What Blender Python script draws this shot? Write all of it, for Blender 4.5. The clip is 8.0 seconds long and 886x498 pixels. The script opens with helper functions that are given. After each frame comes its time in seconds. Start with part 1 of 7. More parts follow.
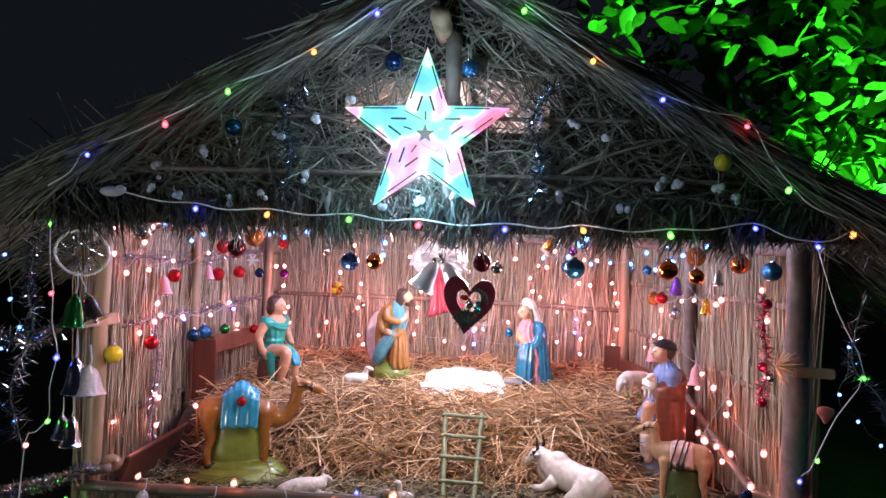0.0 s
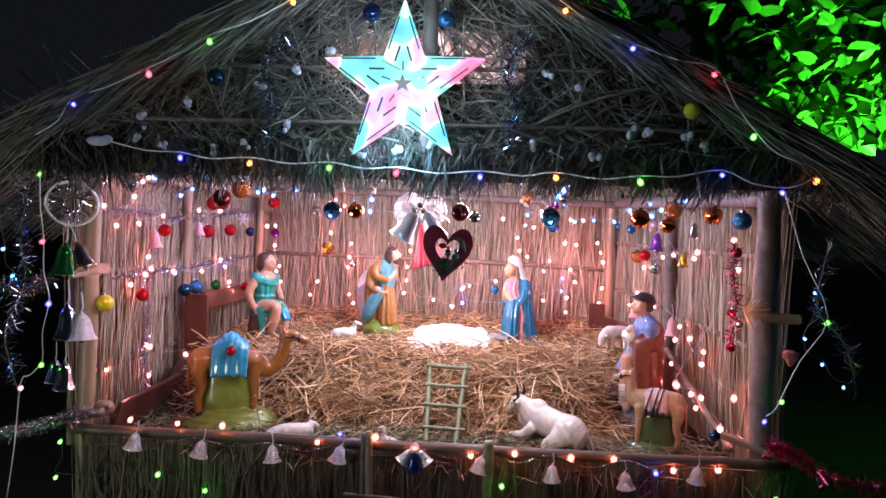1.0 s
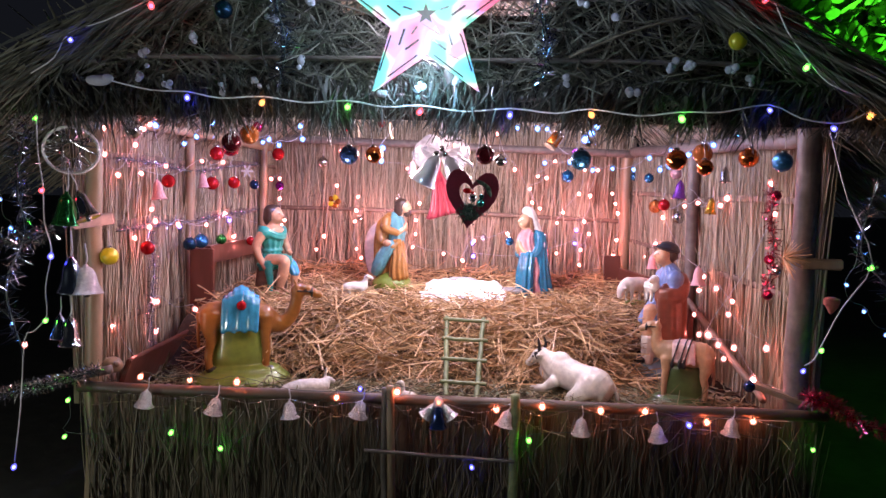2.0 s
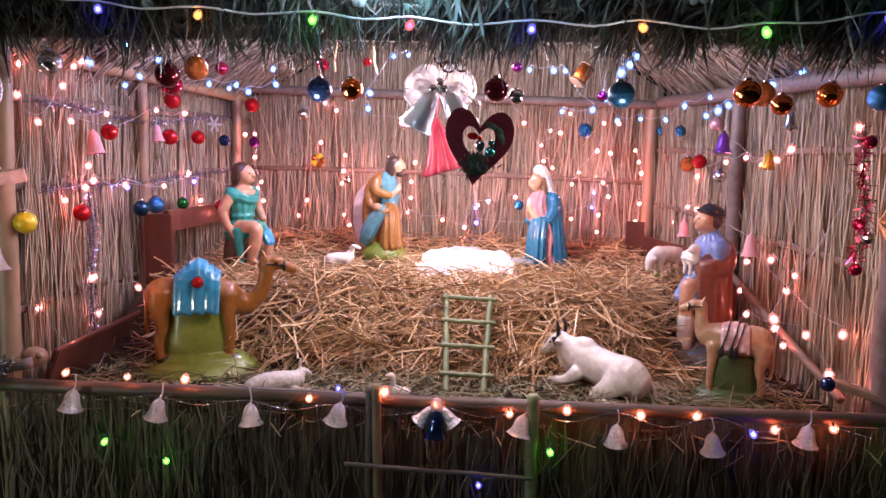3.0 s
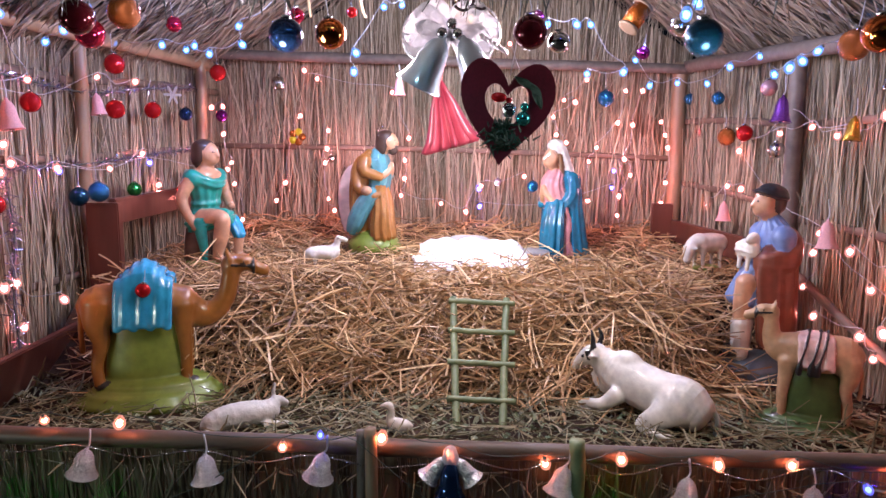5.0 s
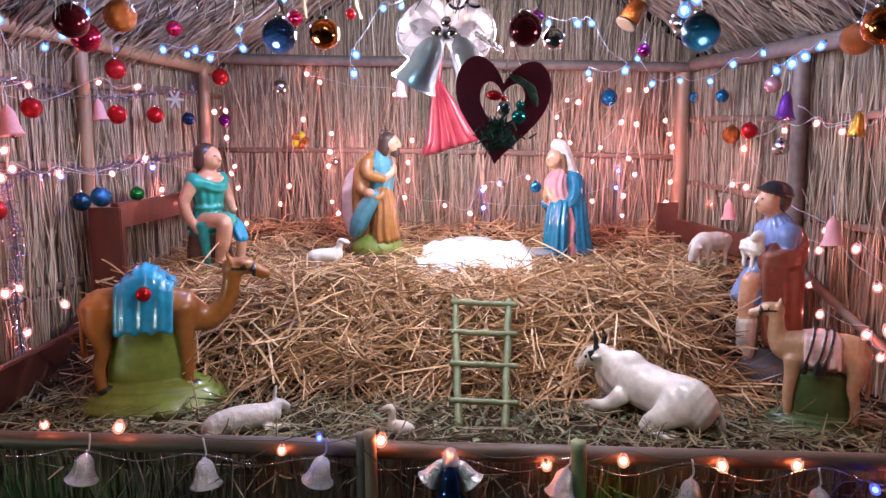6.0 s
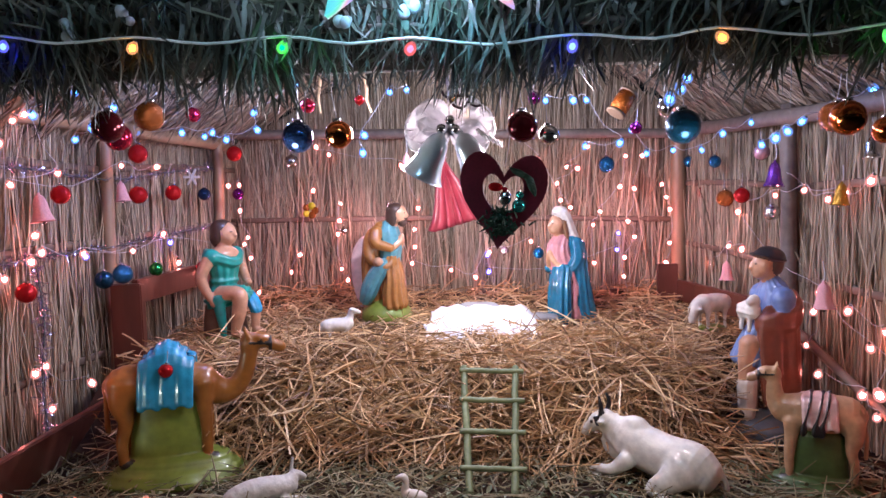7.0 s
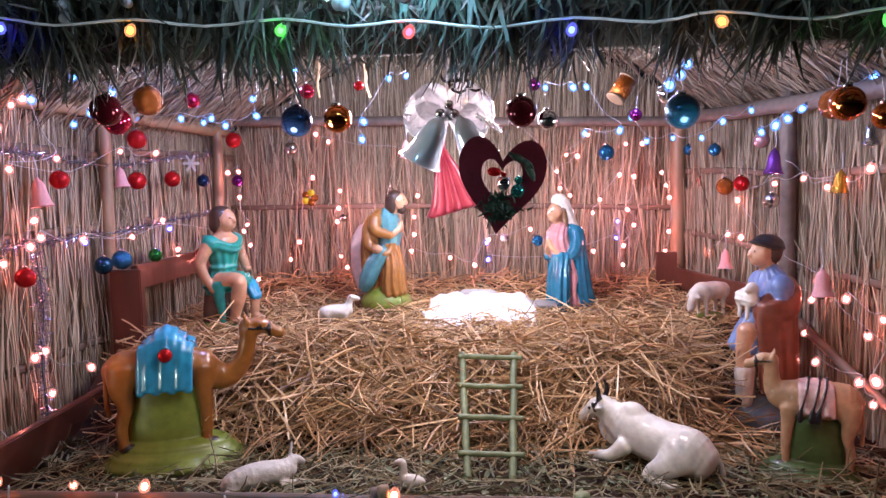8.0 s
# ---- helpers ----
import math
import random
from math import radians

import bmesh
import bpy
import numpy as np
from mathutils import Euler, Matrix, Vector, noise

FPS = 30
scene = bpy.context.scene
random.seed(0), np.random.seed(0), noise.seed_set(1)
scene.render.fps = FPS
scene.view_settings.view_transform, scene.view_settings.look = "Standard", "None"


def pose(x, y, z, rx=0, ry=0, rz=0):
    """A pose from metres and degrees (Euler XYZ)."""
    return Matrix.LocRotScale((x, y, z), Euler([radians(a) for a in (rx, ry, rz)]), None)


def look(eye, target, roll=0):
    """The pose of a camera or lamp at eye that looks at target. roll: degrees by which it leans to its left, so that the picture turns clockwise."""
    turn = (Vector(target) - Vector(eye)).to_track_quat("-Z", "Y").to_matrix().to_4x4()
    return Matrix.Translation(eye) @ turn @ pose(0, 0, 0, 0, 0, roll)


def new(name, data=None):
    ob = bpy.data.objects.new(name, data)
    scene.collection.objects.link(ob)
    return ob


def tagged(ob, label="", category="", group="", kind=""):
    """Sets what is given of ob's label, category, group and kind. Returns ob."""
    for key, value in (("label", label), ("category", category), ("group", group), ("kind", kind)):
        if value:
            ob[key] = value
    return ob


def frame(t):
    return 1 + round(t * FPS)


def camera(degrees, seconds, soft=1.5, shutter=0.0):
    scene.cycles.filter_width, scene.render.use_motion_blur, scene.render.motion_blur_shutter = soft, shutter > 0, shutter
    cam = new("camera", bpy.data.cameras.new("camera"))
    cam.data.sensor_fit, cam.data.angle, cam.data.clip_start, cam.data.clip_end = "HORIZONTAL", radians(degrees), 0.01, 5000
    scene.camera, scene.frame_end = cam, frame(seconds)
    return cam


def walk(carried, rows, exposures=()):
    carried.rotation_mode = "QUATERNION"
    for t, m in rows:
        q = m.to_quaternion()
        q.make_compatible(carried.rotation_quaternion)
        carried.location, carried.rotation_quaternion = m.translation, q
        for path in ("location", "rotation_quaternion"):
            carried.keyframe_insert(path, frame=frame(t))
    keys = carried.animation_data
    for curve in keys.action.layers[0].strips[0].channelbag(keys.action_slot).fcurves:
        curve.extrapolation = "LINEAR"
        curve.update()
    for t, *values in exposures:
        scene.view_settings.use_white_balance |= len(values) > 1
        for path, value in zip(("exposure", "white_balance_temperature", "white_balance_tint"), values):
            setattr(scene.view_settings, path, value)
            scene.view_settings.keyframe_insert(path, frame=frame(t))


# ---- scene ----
cam = camera(63.2, 8.0)
PATH = [
    (0, (0.266, 0.080, 1.463), (0.076, 2.071, 1.485), 2.0),
    (0.5, (0.304, -0.001, 1.406), (0.128, 1.991, 1.394), 2.0),
    (1, (0.352, 0.011, 1.378), (0.165, 2.002, 1.325), 2.0),
    (1.5, (0.291, 0.043, 1.358), (0.101, 2.032, 1.263), 1.6),
    (2, (0.235, 0.137, 1.320), (0.068, 2.122, 1.157), 1.5),
    (2.2, (0.225, 0.205, 1.299), (0.058, 2.190, 1.117), 1.4),
    (3.3, (0.140, 0.883, 1.259), (-0.018, 2.858, 0.986), 1.4),
    (3.5, (0.089, 0.977, 1.270), (-0.044, 2.952, 0.985), 1.3),
    (4, (0.048, 1.130, 1.255), (-0.057, 3.101, 0.936), 1.1),
    (4.5, (0.068, 1.192, 1.249), (-0.050, 3.164, 0.934), 1.0),
    (6, (0.115, 1.231, 1.237), (-0.039, 3.202, 0.933), 0.1),
    (6.5, (0.120, 1.179, 1.285), (-0.042, 3.158, 1.044), -0.9),
    (7, (0.119, 1.132, 1.312), (-0.051, 3.118, 1.153), -1.2),
    (7.5, (0.120, 1.133, 1.304), (-0.054, 3.119, 1.137), -1.1),
    (8, (0.122, 1.130, 1.302), (-0.048, 3.114, 1.114), -1.0),
]
walk(cam, [(t, look(eye, target, roll)) for t, eye, target, roll in PATH], exposures=((0, 1.08, 6700, 18), (0.5, 1.05, 6900, 15), (1, 1.10, 6600, 24), (2, 1.10, 6900, 27), (3.5, 0.92, 7100, 27), (4.5, 0.87, 6600, 14), (6.5, 0.86, 6300, 11), (7, 0.58, 6300, 11), (7.5, 0.74, 6400, 12), (8, 0.78, 6500, 13)))

# ---- world and large lights ----
world = bpy.data.worlds.new("night")
scene.world = world
world.use_nodes = True
world.node_tree.nodes["Background"].inputs[0].default_value = (0.010, 0.013, 0.018, 1)
world.node_tree.nodes["Background"].inputs[1].default_value = 0.24


def lamp(name, where, colour, watts, size=0.03):
    data = bpy.data.lights.new(name, "POINT")
    data.color, data.energy, data.shadow_soft_size = colour, watts, size
    ob = new(name, data)
    ob.location = where
    return tagged(ob, kind="structure")


PINK, WARM = (1.0, 0.45, 0.58), (1.0, 0.46, 0.44)
# light of the mini-bulb strings on the walls, gathered at their densest clusters
for where, colour, watts in (
        ((-1.22, 3.60, 1.12), PINK, 0.3), ((-1.12, 4.62, 1.20), PINK, 1.5), ((-0.60, 4.78, 1.14), PINK, 2.5),
        ((0.10, 4.78, 1.12), PINK, 2.3), ((0.72, 4.80, 1.20), PINK, 2.3), ((0.98, 4.45, 1.10), PINK, 0.9),
        # last two are fills added by the front posts to brighten ornaments there
        ((1.08, 3.65, 0.92), WARM, 0.5), ((1.18, 2.76, 1.08), WARM, 0.35), ((-1.22, 2.74, 1.12), WARM, 0.4)):
    lamp("mini_bulb_glow", where, colour, watts * 0.72)
# light of the cool string under the roof
for where, watts in (((-0.72, 3.55, 1.70), 9.5), ((0.56, 3.55, 1.66), 4.2)):
    lamp("cool_bulb_glow", where, (0.27, 0.38, 1.0), watts)
# unseen warm white fill added under the front eave, lighting hay and figures
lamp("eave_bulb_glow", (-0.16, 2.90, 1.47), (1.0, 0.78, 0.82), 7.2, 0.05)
# two unseen fills added at the front, lighting bow, ornaments and hay face
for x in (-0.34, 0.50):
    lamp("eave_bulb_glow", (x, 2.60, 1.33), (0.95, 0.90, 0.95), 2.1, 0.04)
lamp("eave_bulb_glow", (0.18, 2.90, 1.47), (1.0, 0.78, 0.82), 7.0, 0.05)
# strong unseen fill added under the ridge, brightens back wall top and bow
lamp("cool_bulb_glow", (-0.04, 3.80, 1.72), (0.80, 0.78, 1.0), 38.0)
# unseen lamp added above the crib to brighten the cloth
lamp("crib_glow", (0.03, 4.22, 0.98), (0.9, 0.94, 1.0), 2.6, 0.02)
# unseen lamps added for the star lantern's spill on the gable and the eave
lamp("star_glow", (-0.03, 2.462, 1.80), (0.62, 0.66, 1.0), 6.5, 0.03)
lamp("star_glow", (-0.03, 2.37, 1.665), (0.22, 0.72, 1.0), 1.5, 0.03)
# set well in front of the star, a fill for the whole gable
lamp("star_glow", (-0.03, 2.06, 1.90), (0.50, 0.74, 0.95), 5.2, 0.06)
# unseen faintly green fill added in front of the hut, brightens apron and roof
lamp("garden_light", (-2.4, 0.9, 0.5), (0.84, 1.0, 0.90), 25.0, 0.1)
# green flood lamp on the tree
flood = bpy.data.lights.new("green_flood_light", "SPOT")
flood.energy, flood.color, flood.spot_size, flood.shadow_soft_size = 1350, (0.015, 1.0, 0.06), radians(70), 0.08
tagged(new("green_flood_light", flood), kind="structure").matrix_basis = look((3.2, 3.1, 0.6), (2.5, 4.9, 3.15))

# ---- materials ----


def surf(name, low, high, rough=0.6, metal=0.0, scale=30.0, bump=0.0, island=False, coat=0.0, stretch=(1, 1, 1), glow=None, piece=False):
    m = bpy.data.materials.new(name)
    m.use_nodes = True
    n, l = m.node_tree.nodes, m.node_tree.links
    b = n["Principled BSDF"]
    co, mp = n.new("ShaderNodeTexCoord"), n.new("ShaderNodeMapping")
    mp.inputs["Scale"].default_value = stretch
    l.new(co.outputs["Object"], mp.inputs[0])
    a, c = n.new("ShaderNodeTexNoise"), n.new("ShaderNodeTexNoise")
    a.inputs["Scale"].default_value, a.inputs["Detail"].default_value = scale, 4
    c.inputs["Scale"].default_value, c.inputs["Detail"].default_value = scale / 7, 2
    for t in (a, c):
        l.new(mp.outputs[0], t.inputs["Vector"])
    add = n.new("ShaderNodeMath")
    add.operation = "ADD"
    half = n.new("ShaderNodeMath")
    half.operation = "MULTIPLY"
    half.inputs[1].default_value = 0.5
    l.new(a.outputs[0], add.inputs[0])
    l.new(c.outputs[0], add.inputs[1])
    l.new(add.outputs[0], half.inputs[0])
    value = half.outputs[0]
    if island:
        g, mix = n.new("ShaderNodeObjectInfo" if piece else "ShaderNodeNewGeometry"), n.new("ShaderNodeMath")
        mix.operation = "MULTIPLY_ADD"
        mix.inputs[1].default_value = 0.55
        sub = n.new("ShaderNodeMath")
        sub.operation = "MULTIPLY_ADD"
        sub.inputs[1].default_value, sub.inputs[2].default_value = 0.9, -0.22
        l.new(value, sub.inputs[0])
        l.new(g.outputs["Random" if piece else "Random Per Island"], mix.inputs[0])
        l.new(sub.outputs[0], mix.inputs[2])
        value = mix.outputs[0]
    ramp = n.new("ShaderNodeValToRGB")
    ramp.color_ramp.elements[0].position, ramp.color_ramp.elements[1].position = (0.1, 0.8) if island else (0.33, 0.67)
    ramp.color_ramp.elements[0].color, ramp.color_ramp.elements[1].color = (*low, 1), (*high, 1)
    l.new(value, ramp.inputs[0])
    l.new(ramp.outputs[0], b.inputs["Base Color"])
    b.inputs["Roughness"].default_value, b.inputs["Metallic"].default_value = rough, metal
    b.inputs["Coat Weight"].default_value, b.inputs["Coat Roughness"].default_value = coat, 0.12
    if bump:
        u = n.new("ShaderNodeBump")
        u.inputs["Strength"].default_value, u.inputs["Distance"].default_value = bump, 0.01
        l.new(a.outputs[0], u.inputs["Height"])
        l.new(u.outputs[0], b.inputs["Normal"])
    if glow:
        b.inputs["Emission Color"].default_value, b.inputs["Emission Strength"].default_value = (*glow[0], 1), glow[1]
    return m


def bulb_mat(name, colour, power):
    return surf(name, colour, colour, 0.3, glow=(colour, power))


STRAW = surf("hay_straw", (0.045, 0.019, 0.006), (0.62, 0.38, 0.17), 0.5, island=True, scale=18)
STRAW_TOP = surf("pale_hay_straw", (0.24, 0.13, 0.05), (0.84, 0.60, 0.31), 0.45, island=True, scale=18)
# near-black core: the shade between the stalks put into its colour
STRAW_SHADE = surf("hay_core", (0.022, 0.010, 0.004), (0.07, 0.035, 0.015), 0.9, scale=40, bump=0.5)
LITTER = surf("floor_litter", (0.04, 0.05, 0.018), (0.34, 0.28, 0.15), 0.7, island=True, scale=18)
REED = surf("dry_reed", (0.13, 0.105, 0.065), (0.50, 0.42, 0.29), 0.6, island=True, scale=12, stretch=(1, 1, 0.15))
REED_PIECE = surf("single_dry_reed", (0.15, 0.12, 0.075), (0.52, 0.44, 0.30), 0.6, island=True, scale=12, stretch=(1, 1, 0.15), piece=True)
# wall reed copy with the apron's shade put into a darker colour
FRONT_PIECE = surf("single_shaded_reed", (0.03, 0.027, 0.018), (0.17, 0.14, 0.09), 0.7, island=True, scale=12, stretch=(1, 1, 0.15), piece=True)
# darker reed tone, shade between the reeds painted into the backing sheet
REED_SHADE = surf("reed_mat_shadow", (0.08, 0.06, 0.036), (0.22, 0.17, 0.105), 0.9, scale=30, stretch=(6, 6, 0.4))
THATCH = surf("weathered_thatch", (0.030, 0.033, 0.029), (0.22, 0.215, 0.160), 0.8, island=True, scale=14)
# near-black beds and backings: shade deep in the straw put into colour
THATCH_SHADE = surf("thatch_shade_core", (0.014, 0.012, 0.009), (0.05, 0.042, 0.03), 0.95, scale=40, bump=0.6)
# darkened against the added lamps: the eave's shade put into the colour
PALM_SHADED = surf("shaded_palm_blade", (0.010, 0.013, 0.011), (0.095, 0.095, 0.072), 0.5, island=True, scale=14)
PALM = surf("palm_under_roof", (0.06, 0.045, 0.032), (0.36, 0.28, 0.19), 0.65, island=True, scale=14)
# front reeds darkened as unlit, shade painted into the colour
FRONT_REED = surf("shaded_front_reed", (0.035, 0.032, 0.022), (0.22, 0.18, 0.12), 0.7, island=True, scale=14)
BAMBOO = surf("bamboo_pole", (0.17, 0.115, 0.065), (0.36, 0.26, 0.16), 0.45, scale=20, bump=0.15, stretch=(1, 1, 0.3))
BATTEN = surf("split_batten", (0.07, 0.05, 0.034), (0.20, 0.14, 0.095), 0.6, scale=30, bump=0.2, stretch=(0.2, 0.2, 1))
SILLWOOD = surf("brown_sill_pole", (0.045, 0.03, 0.02), (0.13, 0.09, 0.06), 0.5, scale=24, bump=0.25, stretch=(0.3, 1, 1))
GREYWOOD = surf("grey_pole", (0.075, 0.06, 0.05), (0.17, 0.14, 0.115), 0.6, scale=30, bump=0.3)
GREENWOOD = surf("green_stick", (0.10, 0.135, 0.055), (0.24, 0.28, 0.13), 0.5, scale=40, bump=0.2)
REDWOOD = surf("varnished_red_wood", (0.075, 0.022, 0.014), (0.15, 0.048, 0.03), 0.3, scale=22, bump=0.1, coat=0.4, stretch=(1, 1, 0.2))
SOIL = surf("dark_soil", (0.018, 0.016, 0.012), (0.05, 0.045, 0.035), 0.95, scale=9, bump=0.6)
# trunk's shade put into the colour: too little green for the flood to show
BARK = surf("dark_shade_bark", (0.012, 0.004, 0.006), (0.03, 0.008, 0.012), 0.9, scale=25, bump=0.7, stretch=(1, 1, 0.3))
LEAF = surf("broad_leaf", (0.02, 0.045, 0.015), (0.13, 0.26, 0.07), 0.32, island=True, scale=30)
WIRE = surf("white_cable", (0.34, 0.34, 0.35), (0.52, 0.52, 0.52), 0.5)
# the same cable brightened as if lit, for the unlit roof front
BRIGHTWIRE = surf("brightened_white_cable", (0.62, 0.62, 0.60), (0.78, 0.78, 0.76), 0.5)
DARKWIRE = surf("green_cable", (0.03, 0.05, 0.04), (0.05, 0.08, 0.06), 0.5)

# ---- mesh helpers ----


def link_bm(name, bm, mats, smooth=True):
    me = bpy.data.meshes.new(name)
    bmesh.ops.recalc_face_normals(bm, faces=bm.faces)
    bm.to_mesh(me)
    bm.free()
    for m in mats if isinstance(mats, (list, tuple)) else [mats]:
        me.materials.append(m)
    if smooth:
        for p in me.polygons:
            p.use_smooth = True
    return me


def part(name, bm, material, parent=None, label="", smooth=True):
    me = bm if isinstance(bm, bpy.types.Mesh) else link_bm(name, bm, material, smooth)
    ob = new(name, me)
    ob.parent = parent
    return tagged(ob, label)


def thing(name, label, category, group="", kind="", at=None):
    ob = new(name)
    ob.empty_display_size = 0.05
    if at is not None:
        ob.matrix_basis = at
    return tagged(ob, label, category, group, kind)


def strand_mesh(name, P, D, L, r, bend, material, tip=0.45, rings=3, flat=1.0, curl=0.0):
    """Many thin three-sided stalks, each an island of its own; flat: blades thinner than wide; curl: sideways bow."""
    n = len(P)
    D = D / np.linalg.norm(D, axis=1, keepdims=True)
    ref = np.random.normal(size=(n, 3))
    U = np.cross(D, ref)
    U /= np.linalg.norm(U, axis=1, keepdims=True)
    V = np.cross(D, U)
    bow = V * (np.random.normal(0, curl, n) * L)[:, None] if curl else 0
    verts = np.empty((n, rings, 3, 3))
    for k, s in enumerate(np.linspace(0, 1, rings)):
        c = P + D * (L * s)[:, None] + bend * (s * s) + bow * (4 * s * (1 - s))
        w = r * (1 - (1 - tip) * s * s)
        for j in range(3):
            a = 2 * math.pi * j / 3
            verts[:, k, j] = c + (U * math.cos(a) + V * (flat * math.sin(a))) * w[:, None]
    faces = []
    for i in range(n):
        o = 3 * rings * i
        for k in range(0, 3 * rings - 3, 3):
            for j in range(3):
                q = (j + 1) % 3
                faces.append((o + k + j, o + k + q, o + k + 3 + q, o + k + 3 + j))
    me = bpy.data.meshes.new(name)
    me.from_pydata(verts.reshape(-1, 3).tolist(), [], faces)
    me.materials.append(material)
    return me


def smooth_path(points, steps=4):
    """Catmull-Rom through rows of numbers."""
    p = np.array(points, float)
    q = np.vstack([2 * p[0] - p[1], p, 2 * p[-1] - p[-2]])
    rows = []
    for i in range(len(p) - 1):
        a, b, c, d = q[i:i + 4]
        for s in range(steps):
            t = s / steps
            rows.append(0.5 * (2 * b + (c - a) * t + (2 * a - 5 * b + 4 * c - d) * t * t + (3 * b - a - 3 * c + d) * t ** 3))
    rows.append(p[-1])
    return np.array(rows)


def tube(bm, rows, n=12, mat=0, side=(0, 1, 0), steps=4, ruffle=0.0, folds=9):
    """Sweep an ellipse along rows (x, y, z, across, along): across is the radius along 'side'."""
    if not isinstance(bm, bmesh.types.BMesh):
        bm.sweep(rows, mat, side, steps, ruffle, folds)
        return bm
    rows = smooth_path(rows, steps) if steps > 1 else np.array(rows, float)
    side = np.array(side, float)
    rings = []
    for i, row in enumerate(rows):
        t = rows[min(i + 1, len(rows) - 1), :3] - rows[max(i - 1, 0), :3]
        t /= np.linalg.norm(t) + 1e-9
        u = side - t * (side @ t)
        if np.linalg.norm(u) < 1e-3:
            u = np.cross(t, (0.3, 0.2, 1.0))
        u /= np.linalg.norm(u)
        v = np.cross(t, u)
        ring = []
        for j in range(n):
            a = 2 * math.pi * j / n
            f = 1 + ruffle * math.sin(folds * a + 0.7 * math.sin(3 * a))
            ring.append(bm.verts.new(row[:3] + u * (max(row[3], 1e-4) * f * math.cos(a)) + v * (max(row[4], 1e-4) * f * math.sin(a))))
        rings.append(ring)
    for a, b in zip(rings, rings[1:]):
        for j in range(n):
            bm.faces.new((a[j], a[(j + 1) % n], b[(j + 1) % n], b[j])).material_index = mat
    for ring in (rings[0], rings[-1]):
        bm.faces.new(ring).material_index = mat
    return bm


def cable(bm, points, r, mat=0, n=5, steps=4):
    return tube(bm, [(*p, r, r) for p in points], n, mat, (0.31, 0.87, 0.2), steps)


def ball(bm, c, r, mat=0, n=14, rot=None):
    if not isinstance(bm, bmesh.types.BMesh):
        bm.blob(c, r, mat, rot)
        return bm
    got = bmesh.ops.create_uvsphere(bm, u_segments=n, v_segments=max(6, n * 2 // 3), radius=1.0,
                                    matrix=Matrix.Translation(c) @ (rot or Matrix()) @ Matrix.Diagonal((*(r if hasattr(r, "__len__") else (r, r, r)), 1)))
    for f in {f for v in got["verts"] for f in v.link_faces}:
        f.material_index = mat
    return bm


def lathe(bm, profile, n=16, mat=0, m=None, flute=0.0, folds=8):
    m = m or Matrix()
    rings = []
    for r, z in profile:
        rings.append([bm.verts.new(m @ Vector((r * (1 + flute * math.cos(folds * 2 * math.pi * j / n)) * math.cos(2 * math.pi * j / n),
                                               r * (1 + flute * math.cos(folds * 2 * math.pi * j / n)) * math.sin(2 * math.pi * j / n), z))) for j in range(n)])
    for a, b in zip(rings, rings[1:]):
        for j in range(n):
            bm.faces.new((a[j], a[(j + 1) % n], b[(j + 1) % n], b[j])).material_index = mat
    for k, ring in ((0, rings[0]), (-1, rings[-1])):
        if profile[k][0] > 1e-4:
            bm.faces.new(ring).material_index = mat
    return bm


def slab(bm, size, m=None, bevel=0.004, mat=0):
    got = bmesh.ops.create_cube(bm, size=1.0, matrix=(m or Matrix()) @ Matrix.Diagonal((*size, 1)))
    es = list({e for v in got["verts"] for e in v.link_edges})
    for f in {f for v in got["verts"] for f in v.link_faces}:
        f.material_index = mat
    if bevel:
        bmesh.ops.bevel(bm, geom=es, offset=bevel, segments=2, affect="EDGES")
    return bm


def pole(name, a, b, r0, r1, material, parent=None, label="", knots=0.0):
    """A slightly crooked pole; knots: bamboo rings."""
    a, b = np.array(a, float), np.array(b, float)
    rows = []
    k = 9
    for i in range(k + 1):
        s = i / k
        p = a + (b - a) * s + np.random.normal(size=3) * (0.09 * min(r0, 0.03) if 0 < i < k else 0)
        r = (r0 + (r1 - r0) * s) * (1 + (knots if i % 3 == 0 else 0))
        rows.append((*p, r, r))
    return part(name, tube(bmesh.new(), rows, 12, 0, (0.3, 0.9, 0.1), 3), material, parent, label)


# ---- ground ----
bm = bmesh.new()
bmesh.ops.create_grid(bm, x_segments=40, y_segments=40, size=60)
for v in bm.verts:
    v.co.z = 0.02 * noise.noise(v.co * 0.7) if abs(v.co.x) > 3 or abs(v.co.y - 3.5) > 3.5 else 0.0
ground = tagged(part("ground", bm, SOIL), "dark bare soil ground in the night", "ground", kind="structure")

# ---- the hut: floor, posts, beams ----
FLOOR = 0.42
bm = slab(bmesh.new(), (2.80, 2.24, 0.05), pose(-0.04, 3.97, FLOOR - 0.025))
floor = tagged(part("floor", bm, STRAW_SHADE), "raised board floor of the hut under straw litter", "floor", kind="structure")

frame_hut = thing("hut_frame", "rustic stable frame of bamboo and crooked wooden poles", "frame", kind="structure")
pole("post", (-1.40, 2.85, 0), (-1.37, 2.85, 1.70), 0.035, 0.03, BAMBOO, frame_hut)
pole("post", (1.345, 2.87, 0), (1.325, 2.87, 1.70), 0.045, 0.04, GREYWOOD, frame_hut)
pole("post", (-1.45, 3.87, 0), (-1.45, 3.87, 1.62), 0.026, 0.026, BAMBOO, frame_hut)
pole("post", (1.225, 4.03, 0), (1.215, 4.03, 1.62), 0.032, 0.03, GREYWOOD, frame_hut)
pole("post", (-1.34, 4.73, 0), (-1.34, 4.73, 1.62), 0.028, 0.026, BAMBOO, frame_hut)
pole("post", (1.03, 5.02, 0), (1.035, 5.02, 1.62), 0.04, 0.038, BAMBOO, frame_hut)
pole("beam", (-1.45, 2.95, 1.60), (-1.34, 4.85, 1.575), 0.033, 0.028, BAMBOO, frame_hut)
